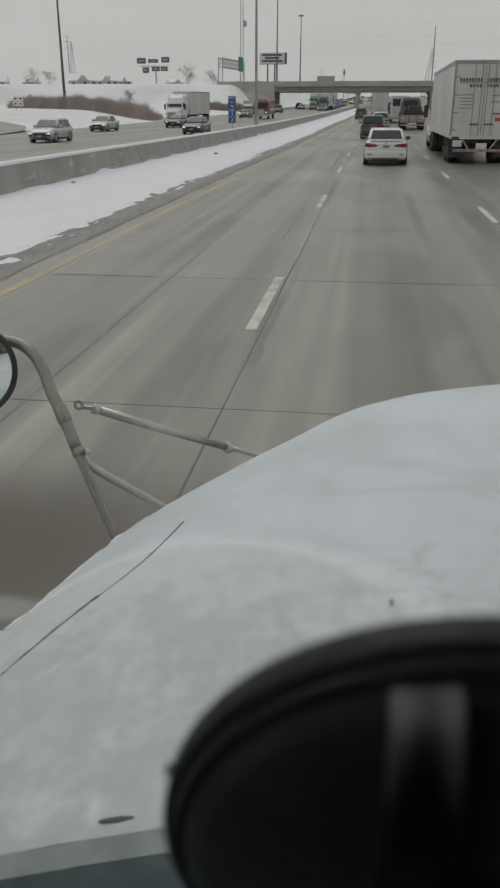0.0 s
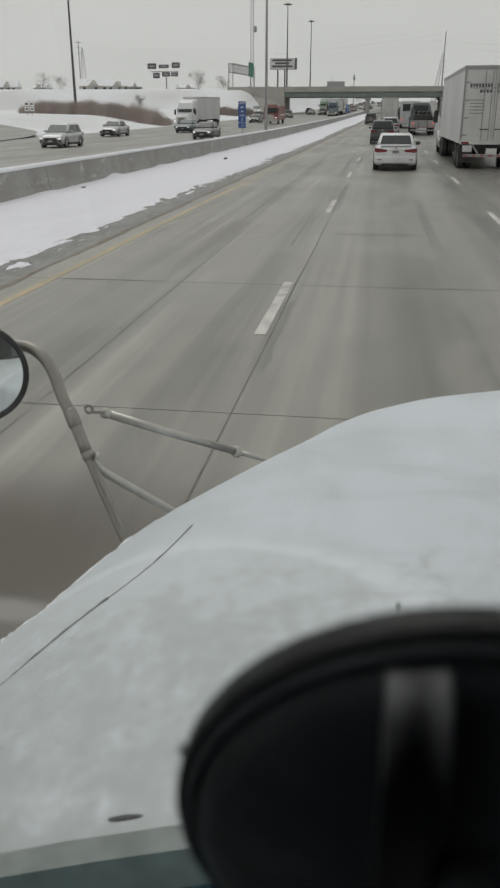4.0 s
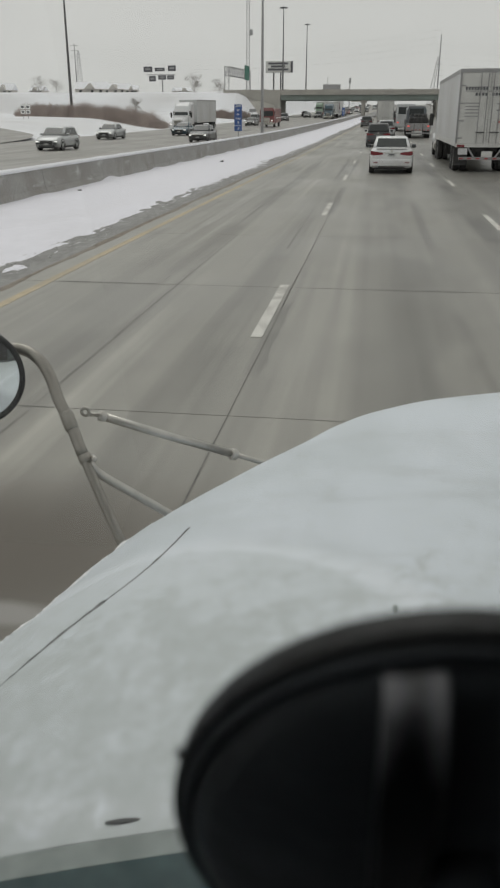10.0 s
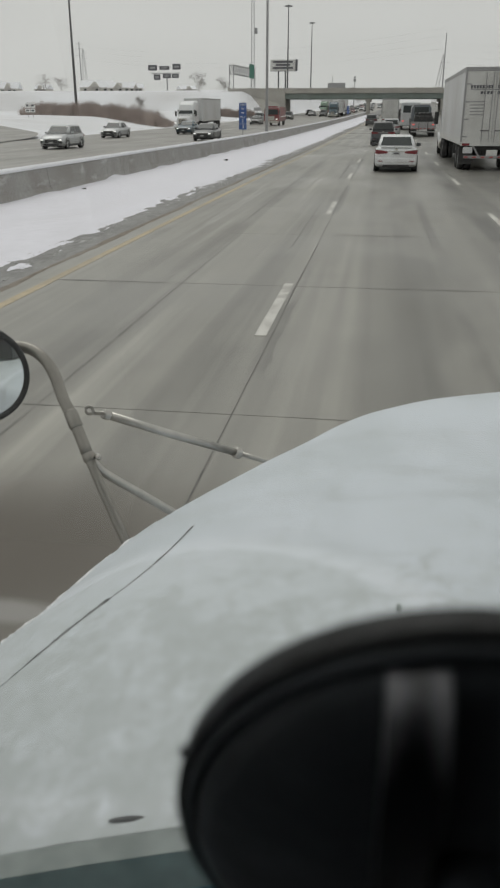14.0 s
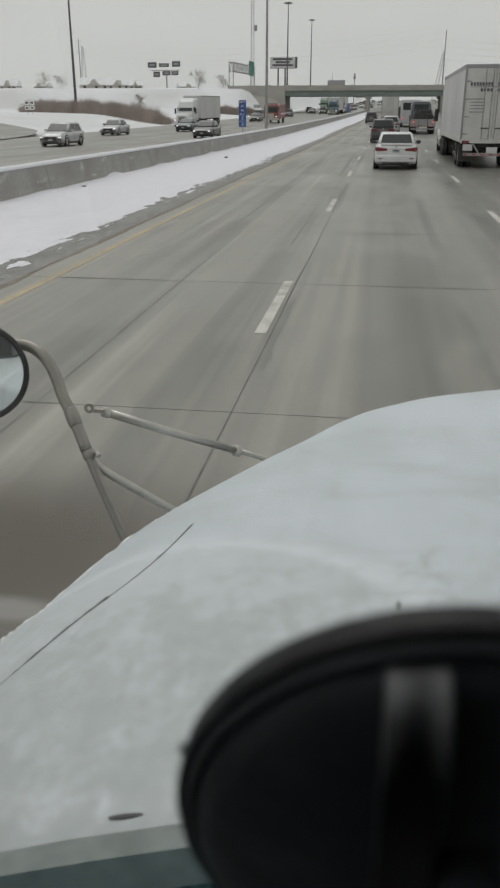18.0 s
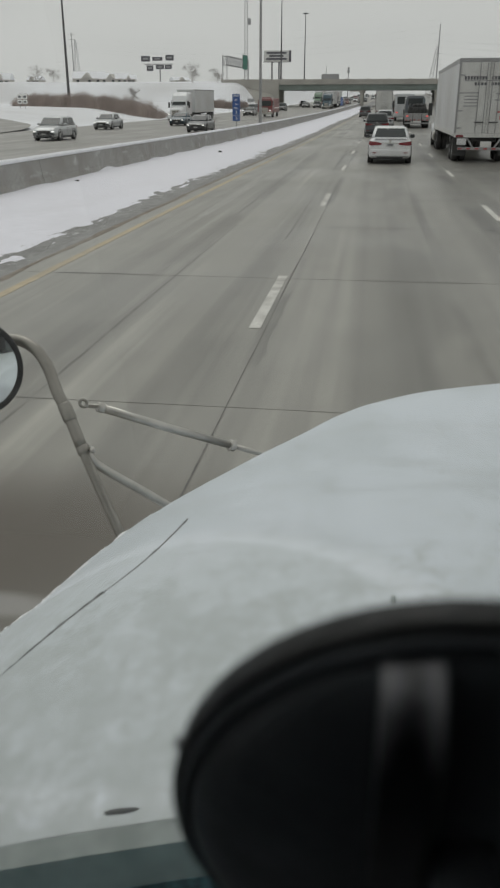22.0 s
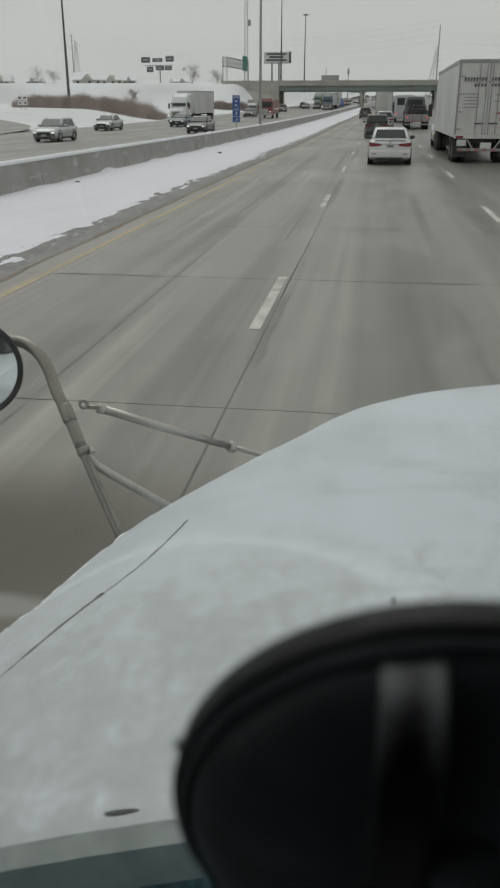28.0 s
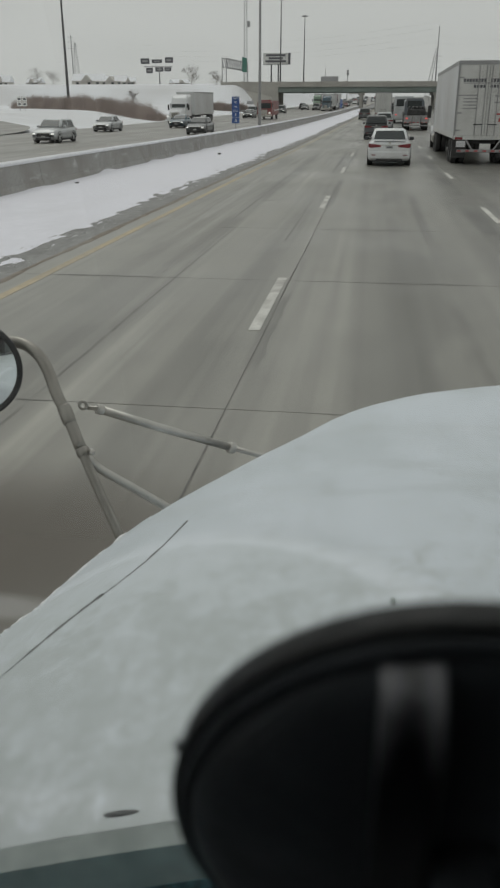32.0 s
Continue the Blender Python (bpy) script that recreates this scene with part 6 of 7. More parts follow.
def car(shape, paint, m, label, category="car", oncoming=False, lit=False, snowy=False):
    L, W, H, belt, stations, cab = SHAPES[shape]
    t = thing("car" if shape != "suv" else "suv", label, category, m, "traffic")
    w = W / 2
    y0 = -L / 2
    prof = bend([Vector((f, zt, 0)) for f, zt in stations], 4)
    rings = []
    for p in prof:
        f = max(0.0, min(1.0, p.x))
        end = min(f, 1 - f)
        ww = w * (1.0 - 0.10 * max(0, 1 - end / 0.05) ** 2 - 0.05 * max(0, 1 - end / 0.2) ** 2)
        zb = 0.22 + 0.14 * max(0, 1 - end / 0.06)
        rings.append(section(ww, zb, max(p.y, zb + 0.34), y0 + f * L))
    body = part("body", loft(rings), paint, t, "", True)
    cb0, ct0, ct1, cb1 = (y0 + f * L for f in cab)
    wb, wt = w * 0.90, w * (0.78 if shape in ("suv", "wagon", "pickup") else 0.73)
    zt = H
    lo = [(-wb, cb0, belt - 0.03), (wb, cb0, belt - 0.03), (wb, cb1, belt - 0.03), (-wb, cb1, belt - 0.03)]
    hi = [(-wt, ct0, zt), (wt, ct0, zt), (wt, ct1, zt), (-wt, ct1, zt)]

    def cab_ring(f, swell):
        q = [Vector(a) * (1 - f) + Vector(b) * f for a, b in zip(lo, hi)]
        mid = sum(q, Vector()) / 4
        out = []
        for i in range(4):
            a, b, c = q[i - 1], q[i], q[(i + 1) % 4]
            out += [b + (a - b) * 0.10, b + (a - b) * 0.03 + (c - b) * 0.02, b + (c - b) * 0.07]
        return [mid + (v - mid) * swell for v in out]

    g = loft([cab_ring(0, 1.0), cab_ring(0.5, 1.01), cab_ring(0.86, 1.0), cab_ring(0.96, 0.97), [v + Vector((0, 0, 0.012)) for v in cab_ring(1.0, 0.86)]])
    part("cabin", g, paint, t, "", True)
    if snowy:
        part("roof_snow", box(-wt * 0.9, wt * 0.9, ct0 + 0.1, ct1 - 0.1, zt, zt + 0.03, 0.01), M_SNOW, t)

    def face(i, j, name, a=0.1, b=0.9, c=0.14, d=0.88):
        p = [Vector(lo[i]), Vector(lo[j]), Vector(hi[j]), Vector(hi[i])]

        def at(u, v):
            return (p[0] * (1 - u) + p[1] * u) * (1 - v) + (p[3] * (1 - u) + p[2] * u) * v

        part(name, quad(at(a, c), at(b, c), at(b, d), at(a, d), 0.02), M_CARGLASS, t)

    face(0, 1, "rear_window", 0.08, 0.92, 0.2, 0.84)
    face(2, 3, "windshield", 0.07, 0.93)
    for i, j in ((1, 2), (3, 0)):
        face(i, j, "side_window", 0.12, 0.46)
        face(i, j, "side_window", 0.51, 0.86)
    for wy in (y0 + 0.19 * L, y0 + 0.81 * L):
        for s in (-1, 1):
            wheel(t, s * (w - 0.11), wy, 0.33 if shape in ("sedan", "coupe", "wagon") else 0.37, 0.22)
            arch = lathe([(0.39, -0.01), (0.43, -0.01), (0.43, 0.012), (0.39, 0.012), (0.39, -0.01)], "X", 20, (s * w, wy, 0.36))
            part("wheel_arch", arch, M_UNDER, t)
    for s in (-1, 1):
        zr = stations[1][1]
        lens = loft([[(s * w * 0.40, y0 - 0.018, zr - 0.225), (s * w * 0.40, y0 + 0.06, zr - 0.225), (s * w * 0.40, y0 + 0.06, zr - 0.150), (s * w * 0.40, y0 - 0.018, zr - 0.150)],
                     [(s * w * 0.62, y0 - 0.020, zr - 0.245), (s * w * 0.62, y0 + 0.06, zr - 0.245), (s * w * 0.62, y0 + 0.06, zr - 0.125), (s * w * 0.62, y0 - 0.020, zr - 0.125)],
                     [(s * w * 0.86, y0 - 0.004, zr - 0.26), (s * w * 0.86, y0 + 0.08, zr - 0.26), (s * w * 0.86, y0 + 0.08, zr - 0.095), (s * w * 0.86, y0 - 0.004, zr - 0.095)],
                     [(s * w * 0.965, y0 + 0.10, zr - 0.23), (s * w * 0.965, y0 + 0.2, zr - 0.23), (s * w * 0.965, y0 + 0.2, zr - 0.085), (s * w * 0.965, y0 + 0.10, zr - 0.085)]])
        part("tail_lamp", lens, M_TAIL_LIT if lit else M_TAIL, t, "red tail lamp")
        part("head_lamp", box(s * (w * 0.74) - w * 0.11, s * (w * 0.74) + w * 0.11, -y0 - 0.13, -y0 + 0.012, 0.58, 0.67, 0.02), M_HEAD if oncoming else M_CHROME, t, "lit head lamp" if oncoming else "")
        part("door_mirror", box(s * (w + 0.09) - 0.10, s * (w + 0.09) + 0.10, cb1 - 0.62, cb1 - 0.5, belt - 0.02, belt + 0.13, 0.03), paint if shape != "sedan" else M_BLACKCAR, t)
    zr = stations[1][1]
    part("deck_lip", box(-w * 0.72, w * 0.72, y0 + 0.02, y0 + 0.16, zr - 0.005, zr + 0.025, 0.012), paint, t)
    part("lamp_strip", box(-w * 0.54, w * 0.54, y0 - 0.012, y0 + 0.05, zr - 0.17, zr - 0.145, 0.005), M_CHROME, t)
    for s in (-1, 1):
        part("reflector", box(s * w * 0.72 - 0.09, s * w * 0.72 + 0.09, y0 - 0.068, y0 - 0.05, 0.44, 0.475, 0.006), M_TAIL, t)
        part("shut_line", box(s * (w + 0.001) - 0.003, s * (w + 0.001) + 0.003, -0.06, -0.045, 0.4, belt - 0.1), M_UNDER, t)
        part("door_handle", box(s * (w + 0.004) - 0.012, s * (w + 0.004) + 0.012, -0.3, -0.14, belt - 0.2, belt - 0.17, 0.005), paint, t)
    part("rear_bumper", box(-w * 0.92, w * 0.92, y0 - 0.06, y0 + 0.14, 0.30, 0.60, 0.06), paint, t)
    part("number_plate", box(-0.16, 0.16, y0 - 0.022, y0 - 0.008, 0.70, 0.84, 0.003), M_PLATE, t, "pale number plate")
    part("plate_bar", box(-0.11, 0.11, y0 - 0.026, y0 - 0.022, 0.745, 0.795), M_MARK, t)
    part("bumper_trim", box(-w * 0.8, w * 0.8, y0 - 0.06, y0 - 0.02, 0.40, 0.425, 0.006), M_CHROME, t)
    part("lower_intake", box(-w * 0.62, w * 0.62, -y0 - 0.05, -y0 + 0.03, 0.28, 0.38, 0.012), M_UNDER, t)
    part("front_plate", box(-0.16, 0.16, -y0 + 0.02, -y0 + 0.034, 0.40, 0.5, 0.003), M_PLATE, t)
    part("grille_rim", box(-w * 0.52, w * 0.52, -y0 - 0.05, -y0 + 0.026, 0.655, 0.685, 0.008), M_CHROME, t)
    for s in (-1, 1):
        part("sill", box(s * (w - 0.03) - 0.045, s * (w - 0.03) + 0.045, y0 + 0.28 * L, y0 + 0.72 * L, 0.2, 0.32, 0.015), M_UNDER, t)
        part("fog_lamp", box(s * w * 0.74 - 0.07, s * w * 0.74 + 0.07, -y0 - 0.1, -y0 - 0.005, 0.36, 0.43, 0.01), M_UNDER, t)
    part("underbody", box(-w * 0.8, w * 0.8, y0 + 0.3, -y0 - 0.3, 0.17, 0.3), M_UNDER, t)
    part("grille", box(-w * 0.5, w * 0.5, -y0 - 0.06, -y0 + 0.02, 0.42, 0.66, 0.015), M_UNDER, t)
    part("exhaust_diffuser", box(-w * 0.6, w * 0.6, y0 - 0.02, y0 + 0.05, 0.23, 0.31, 0.01), M_UNDER, t)
    part("badge", lathe([(0, -0.02), (0.05, -0.02), (0.05, 0.0), (0, 0.0)], "Y", 14, (0, y0 + 0.005, stations[1][1] - 0.07)), M_CHROME, t)
    return t


def on_road(y, xr, back=False):
    d = Vector((road_x(y + 1) - road_x(y), 1, road_z(y + 1) - road_z(y)))
    q = d.to_track_quat("Y", "Z").to_matrix().to_4x4()
    m = Matrix.Translation((road_x(y) + xr, y, road_z(y) + 0.001)) @ q
    return m @ Matrix.Rotation(math.pi, 4, "Z") if back else m


def trailer(m, label, length=16.0, h=4.1, side=None, rear=None, marks=True, reefer=False, lit=False):
    """A box trailer; its rear stands at the origin and it reaches forwards."""
    t = thing("semi_trailer", label, "trailer", m, "traffic")
    side = side or M_TRAILER
    w = 1.29
    part("box", box(-w, w, 0.06, length, 1.12, h, 0.02), side, t)
    n = 13
    for s in (-1, 1):
        for k in range(n):
            y = 0.5 + (length - 1) * k / (n - 1)
            part("side_rib", box(s * w - 0.004, s * w + 0.004, y - 0.025, y + 0.025, 1.3, h - 0.16), side, t)
        part("top_rail", box(s * w - 0.02, s * w + 0.02, 0.05, length, h - 0.16, h + 0.01, 0.006), M_STEEL, t)
        part("bottom_rail", box(s * w - 0.02, s * w + 0.02, 0.05, length, 1.06, 1.28, 0.006), M_TRAILER_REAR, t)
    fr = box(-w - 0.01, w + 0.01, -0.02, 0.06, h - 0.14, h + 0.01)
    box(-w - 0.01, -w + 0.07, -0.02, 0.06, 1.1, h - 0.14, bm=fr)
    box(w - 0.07, w + 0.01, -0.02, 0.06, 1.1, h - 0.14, bm=fr)
    part("rear_frame", fr, M_STEEL, t, "grey steel rear door frame")
    for s in (-1, 1):
        d = part("rear_door", box(min(s * 0.015, s * (w - 0.08)), max(s * 0.015, s * (w - 0.08)), -0.005, 0.055, 1.2, h - 0.15, 0.008), rear or M_TRAILER_REAR, t)
        for rx in (0.12, 0.42):
            part("lock_rod", tube([(s * rx, -0.03, 1.18), (s * rx, -0.03, h - 0.18)], 0.017, 8), M_STEEL, d)
        part("lock_handle", box(min(s * 0.12, s * 0.5), max(s * 0.12, s * 0.5), -0.06, -0.03, 1.62, 1.66, 0.006), M_UNDER, d)
        for hz in (1.4, 2.1, 2.8, 3.5):
            part("hinge", box(s * (w - 0.17) - 0.1, s * (w - 0.17) + 0.1, -0.025, 0.0, hz - 0.03, hz + 0.03, 0.004), M_STEEL, d)
        part("tail_lamp", box(s * 1.05 - 0.16, s * 1.05 + 0.16, -0.05, 0.0, 1.03, 1.13, 0.01), M_TAIL_LIT if lit else M_TAIL, t, "red tail lamp")
        part("stripe", box(s * 0.6 - 0.5, s * 0.6 + 0.5, -0.02, -0.012, 1.12, 1.17), M_REDMARK, t)
    part("sill", box(-w, w, -0.04, 0.1, 1.02, 1.19, 0.01), M_TRAILER_REAR, t)
    ug = box(-1.1, 1.1, -0.03, 0.05, 0.5, 0.62, 0.01)
    for s in (-1, 1):
        loft([[(s * 0.45 - 0.04, 0, 0.6), (s * 0.45 + 0.04, 0, 0.6), (s * 0.45 + 0.04, 0.06, 0.6), (s * 0.45 - 0.04, 0.06, 0.6)], [(s * 0.75 - 0.04, 0, 1.04), (s * 0.75 + 0.04, 0, 1.04), (s * 0.75 + 0.04, 0.06, 1.04), (s * 0.75 - 0.04, 0.06, 1.04)]], bm=ug)
    part("underride_guard", ug, M_STEEL, t, "grey steel underride guard")
    for k in range(6):
        part("guard_stripe", box(-1.08 + 0.36 * k, -0.92 + 0.36 * k, -0.034, -0.03, 0.53, 0.59), M_REDMARK, t)
    part("licence_board", box(-1.15, -0.75, -0.02, 0.0, 0.72, 0.98, 0.004), M_TRAILER, t)
    part("chassis", box(-0.55, 0.55, 0.3, length - 1, 0.85, 1.08), M_UNDER, t)
    for wy in (1.1, 2.35):
        for s in (-1, 1):
            wheel(t, s * 1.13, wy, 0.50, 0.26, rim=M_RIM)
            wheel(t, s * 0.80, wy, 0.50, 0.26, rim=M_UNDER)
        part("mud_flap", box(-1.28, -0.68, wy - 0.66, wy - 0.64, 0.25, 0.95), M_UNDER, t)
        part("mud_flap", box(0.68, 1.28, wy - 0.66, wy - 0.64, 0.25, 0.95), M_UNDER, t)
    for s in (-1, 1):
        part("landing_leg", box(s * 0.7 - 0.06, s * 0.7 + 0.06, length - 3.4, length - 3.2, 0.3, 1.1), M_UNDER, t)
    if marks:
        bars = [(-1.05, -0.08, 3.32, 3.46), (0.08, 1.05, 3.32, 3.46), (-0.62, -0.08, 3.10, 3.22), (0.08, 0.6, 3.10, 3.22)]
        for x0, x1, z0, z1 in bars:
            n2 = max(2, int((x1 - x0) / 0.12))
            for k in range(n2):
                a = x0 + (x1 - x0) * k / n2
                part("lettering_bar", box(a, a + (x1 - x0) / n2 * 0.72, -0.0095, -0.0055, z0, z1), M_MARK, t)
        part("lettering_rule", box(-1.05, 1.05, -0.0095, -0.0055, 3.27, 3.29), M_MARK, t)
        for k in range(5):
            part("small_print", box(-1.0, -0.42, -0.0095, -0.0055, 2.78 - 0.13 * k, 2.83 - 0.13 * k), M_STEEL, t)
        for z in (2.75, 2.5):
            part("small_print", box(0.3, 1.05, -0.0095, -0.0055, z, z + 0.05), M_STEEL, t)
        part("small_print", box(0.45, 1.0, -0.0095, -0.0055, 2.02, 2.09), M_REDMARK, t)
        part("small_print", box(0.55, 0.85, -0.0095, -0.0055, 1.75, 1.9), M_REDMARK, t)
    return t


def tractor(m, paint, label, sleeper=True, oncoming=False):
    """A conventional tractor; the middle of its rear axles stands at the origin and it faces forwards."""
    t = thing("truck_tractor", label, "truck", m, "traffic")
    part("chassis", box(-0.5, 0.5, -1.6, 6.0, 0.7, 0.95), M_UNDER, t)
    h = [[(-1.0, 3.9, 0.95), (1.0, 3.9, 0.95), (1.0, 3.9, 1.9), (0.85, 3.9, 2.05), (-0.85, 3.9, 2.05), (-1.0, 3.9, 1.9)],
         [(-0.95, 5.2, 0.75), (0.95, 5.2, 0.75), (0.92, 5.2, 1.6), (0.75, 5.2, 1.8), (-0.75, 5.2, 1.8), (-0.92, 5.2, 1.6)],
         [(-0.8, 6.1, 0.7), (0.8, 6.1, 0.7), (0.78, 6.1, 1.35), (0.6, 6.1, 1.55), (-0.6, 6.1, 1.55), (-0.78, 6.1, 1.35)]]
    part("hood", loft(h), paint, t)
    for s in (-1, 1):
        part("fender", loft([[(s * 0.75, 4.5, 0.75), (s * 1.2, 4.5, 0.75), (s * 1.2, 4.6, 1.0), (s * 0.75, 4.6, 1.0)], [(s * 0.75, 5.0, 1.2), (s * 1.22, 5.0, 1.2), (s * 1.22, 5.0, 1.28), (s * 0.75, 5.0, 1.3)], [(s * 0.75, 5.7, 0.9), (s * 1.15, 5.7, 0.9), (s * 1.15, 5.75, 1.1), (s * 0.75, 5.75, 1.15)], [(s * 0.75, 5.95, 0.6), (s * 1.05, 5.95, 0.6), (s * 1.05, 6.0, 0.8), (s * 0.75, 6.0, 0.8)]]), paint, t)
        part("head_lamp", box(s * 0.98 - 0.13, s * 0.98 + 0.13, 5.92, 6.04, 0.86, 1.03, 0.03), M_HEAD if oncoming else M_CHROME, t)
        part("side_window", box(s * 1.16 - 0.01, s * 1.16 + 0.012, 2.9, 3.75, 2.0, 2.6), M_CARGLASS, t)
        part("door_mirror", box(s * 1.42 - 0.12, s * 1.42 + 0.12, 3.75, 3.85, 1.75, 2.45, 0.03), M_UNDER, t)
        part("fuel_tank", lathe([(0, -0.65), (0.3, -0.65), (0.32, -0.6), (0.32, 0.6), (0.3, 0.65), (0, 0.65)], "Y", 16, (s * 0.95, 2.7, 0.62)), M_CHROME, t)
        wheel(t, s * 1.02, 5.1, 0.52, 0.3)
        for wy in (-0.65, 0.65):
            wheel(t, s * 1.08, wy, 0.51, 0.27)
            wheel(t, s * 0.76, wy, 0.51, 0.27)
    top = 3.75 if sleeper else 2.85
    cabr = [[(-1.2, 1.2, 0.95), (1.2, 1.2, 0.95), (1.2, 1.2, top - 0.2), (1.0, 1.2, top), (-1.0, 1.2, top), (-1.2, 1.2, top - 0.2)],
            [(-1.2, 2.7, 0.95), (1.2, 2.7, 0.95), (1.18, 2.7, top - 0.3), (0.95, 2.7, top - 0.05), (-0.95, 2.7, top - 0.05), (-1.18, 2.7, top - 0.3)],
            [(-1.15, 3.35, 0.95), (1.15, 3.35, 0.95), (1.1, 3.35, 2.75), (0.9, 3.35, top - 0.5 if sleeper else 2.83), (-0.9, 3.35, top - 0.5 if sleeper else 2.83), (-1.1, 3.35, 2.75)],
            [(-1.12, 4.0, 0.95), (1.12, 4.0, 0.95), (1.1, 4.0, 1.95), (1.0, 3.95, 2.02), (-1.0, 3.95, 2.02), (-1.1, 4.0, 1.95)]]
    part("cab", loft(cabr), paint, t)
    part("windshield", quad((0.95, 3.97, 2.1), (-0.95, 3.97, 2.1), (-0.88, 3.5, 2.78), (0.88, 3.5, 2.78), 0.02), M_CARGLASS, t)
    part("grille", box(-0.5, 0.5, 6.05, 6.16, 0.75, 1.45, 0.03), M_CHROME, t)
    for k in range(5):
        part("grille_bar", box(-0.44, 0.44, 6.155, 6.17, 0.82 + 0.12 * k, 0.87 + 0.12 * k), M_UNDER, t)
    part("bumper", box(-1.15, 1.15, 6.0, 6.25, 0.35, 0.72, 0.06), M_CHROME if paint is not M_WHITE else paint, t)
    return t


def semi(y, xr, paint, label, back=True, length=15.5, side=None, **kw):
    """Tractor and trailer as two things, nose at y for oncoming traffic."""
    if back:
        tractor(on_road(y + 6.2, xr, True), paint, "truck tractor, " + label, oncoming=True)
        trailer(on_road(y + 6.4 + length + 0.3, xr, True), "box trailer of the " + label, length, marks=False, side=side)
    else:
        trailer(on_road(y, xr), "box trailer of the " + label, length, marks=False, side=side, **kw)
        tractor(on_road(y + length - 1.0, xr), paint, "truck tractor, " + label)


# ahead, same direction
trailer(on_road(39.0, 4.75 - road_x(39)), "white box trailer with grimy doors in the next lane", 14.0, 4.15)
tractor(on_road(51.5, 4.75 - road_x(51.5)), M_WHITE, "white tractor pulling the box trailer in the next lane")
car("sedan", M_WHITE, on_road(39.6, 0.72 - road_x(39.6)), "white sedan with red tail lamps ahead in our lane")
car("suv", M_BLACKCAR, on_road(72, -0.15), "black suv ahead in our lane", "suv")
car("suv", M_SILVER, on_road(97, 1.1 - road_x(97)), "silver suv ahead in our lane", "suv")
car("coupe", M_BLACKCAR, on_road(70, 9.6 - road_x(70)), "black car with snow on its rear in an outer lane", snowy=True)
semi(140, 1.3 - road_x(140), M_WHITE, "white truck far ahead", False, 14)


def flatbed(m):
    t = thing("flatbed_truck", "flatbed truck carrying dark machinery, tail lamps lit", "truck", m, "traffic")
    part("bed", box(-1.3, 1.3, 0, 9.0, 1.15, 1.4, 0.02), M_UNDER, t)
    part("tail_board", box(-1.3, 1.3, -0.06, 0.0, 0.72, 1.46, 0.01), M_STEEL, t, "grimy grey tail board")
    for k in range(6):
        part("tail_stripe", box(-1.2 + 0.42 * k, -0.98 + 0.42 * k, -0.066, -0.06, 0.76, 0.84), M_REDMARK, t)
    part("bumper", box(-1.25, 1.25, -0.1, 0.0, 0.42, 0.56, 0.02), M_STEEL, t)
    for s in (-1, 1):
        part("tail_lamp", box(s * 1.0 - 0.11, s * 1.0 + 0.11, -0.1, -0.06, 1.12, 1.24, 0.01), M_TAIL_LIT, t, "lit red tail lamp")
        part("stake", box(s * 0.45 - 0.03, s * 0.45 + 0.03, -0.1, -0.06, 0.6, 1.4), M_UNDER, t)
        for wy in (1.2, 2.5):
            wheel(t, s * 1.1, wy, 0.5, 0.27)
            wheel(t, s * 0.78, wy, 0.5, 0.27)
        wheel(t, s * 1.05, 12.6, 0.5, 0.3)
        part("side_rail", box(s * 1.28, s * 1.32, 0, 9, 1.4, 1.75), M_UNDER, t)
    load = box(-0.95, 0.95, 0.6, 3.0, 1.4, 2.05, 0.12)
    box(-0.5, 0.75, 1.2, 2.6, 2.0, 2.35, 0.1, bm=load)
    part("load", load, M_UNDER, t, "dark machinery on the bed")
    for k in range(5):
        part("load_pipe", tube(bend([(-0.9 + 0.4 * k, 0.5, 1.45), (-0.8 + 0.4 * k, 0.9, 2.3), (-0.6 + 0.35 * k, 2.8, 2.1)], 4), 0.07, 6), M_UNDER, t)
    part("cab", loft([[(-1.12, 9.2, 0.9), (1.12, 9.2, 0.9), (1.1, 9.2, 2.75), (0.85, 9.2, 3.15), (-0.85, 9.2, 3.15), (-1.1, 9.2, 2.75)], [(-1.2, 11.4, 0.9), (1.2, 11.4, 0.9), (1.15, 11.4, 2.9), (0.9, 11.4, 3.1), (-0.9, 11.4, 3.1), (-1.15, 11.4, 2.9)]]), M_CABGREY, t, "blue-grey cab")
    part("cab_rear_window", box(-0.8, 0.8, 9.17, 9.2, 2.2, 2.9), M_CARGLASS, t)
    part("hood", box(-0.9, 0.9, 11.4, 13.4, 0.8, 1.9, 0.1), M_CABGREY, t)
    return t


flatbed(on_road(93, 4.35 - road_x(93)))
coach = thing("coach_bus", "grey coach ahead of the flatbed truck", "bus", on_road(122, 3.9 - road_x(122)), "traffic")
part("body", box(-1.28, 1.28, 0, 12, 0.5, 3.5, 0.15), M_SILVER, coach)
part("rear_window", box(-1.0, 1.0, -0.02, 0.01, 2.2, 3.1), M_CARGLASS, coach)
for s in (-1, 1):
    part("tail_lamp", box(s * 1.0 - 0.12, s * 1.0 + 0.12, -0.03, 0.01, 1.05, 1.22), M_TAIL_LIT, coach)
    part("side_glass", box(s * 1.285 - 0.005, s * 1.285 + 0.005, 0.6, 11.4, 1.9, 3.0), M_CARGLASS, coach)
    for wy in (2.5, 9.5):
        wheel(coach, s * 1.1, wy, 0.5, 0.3)
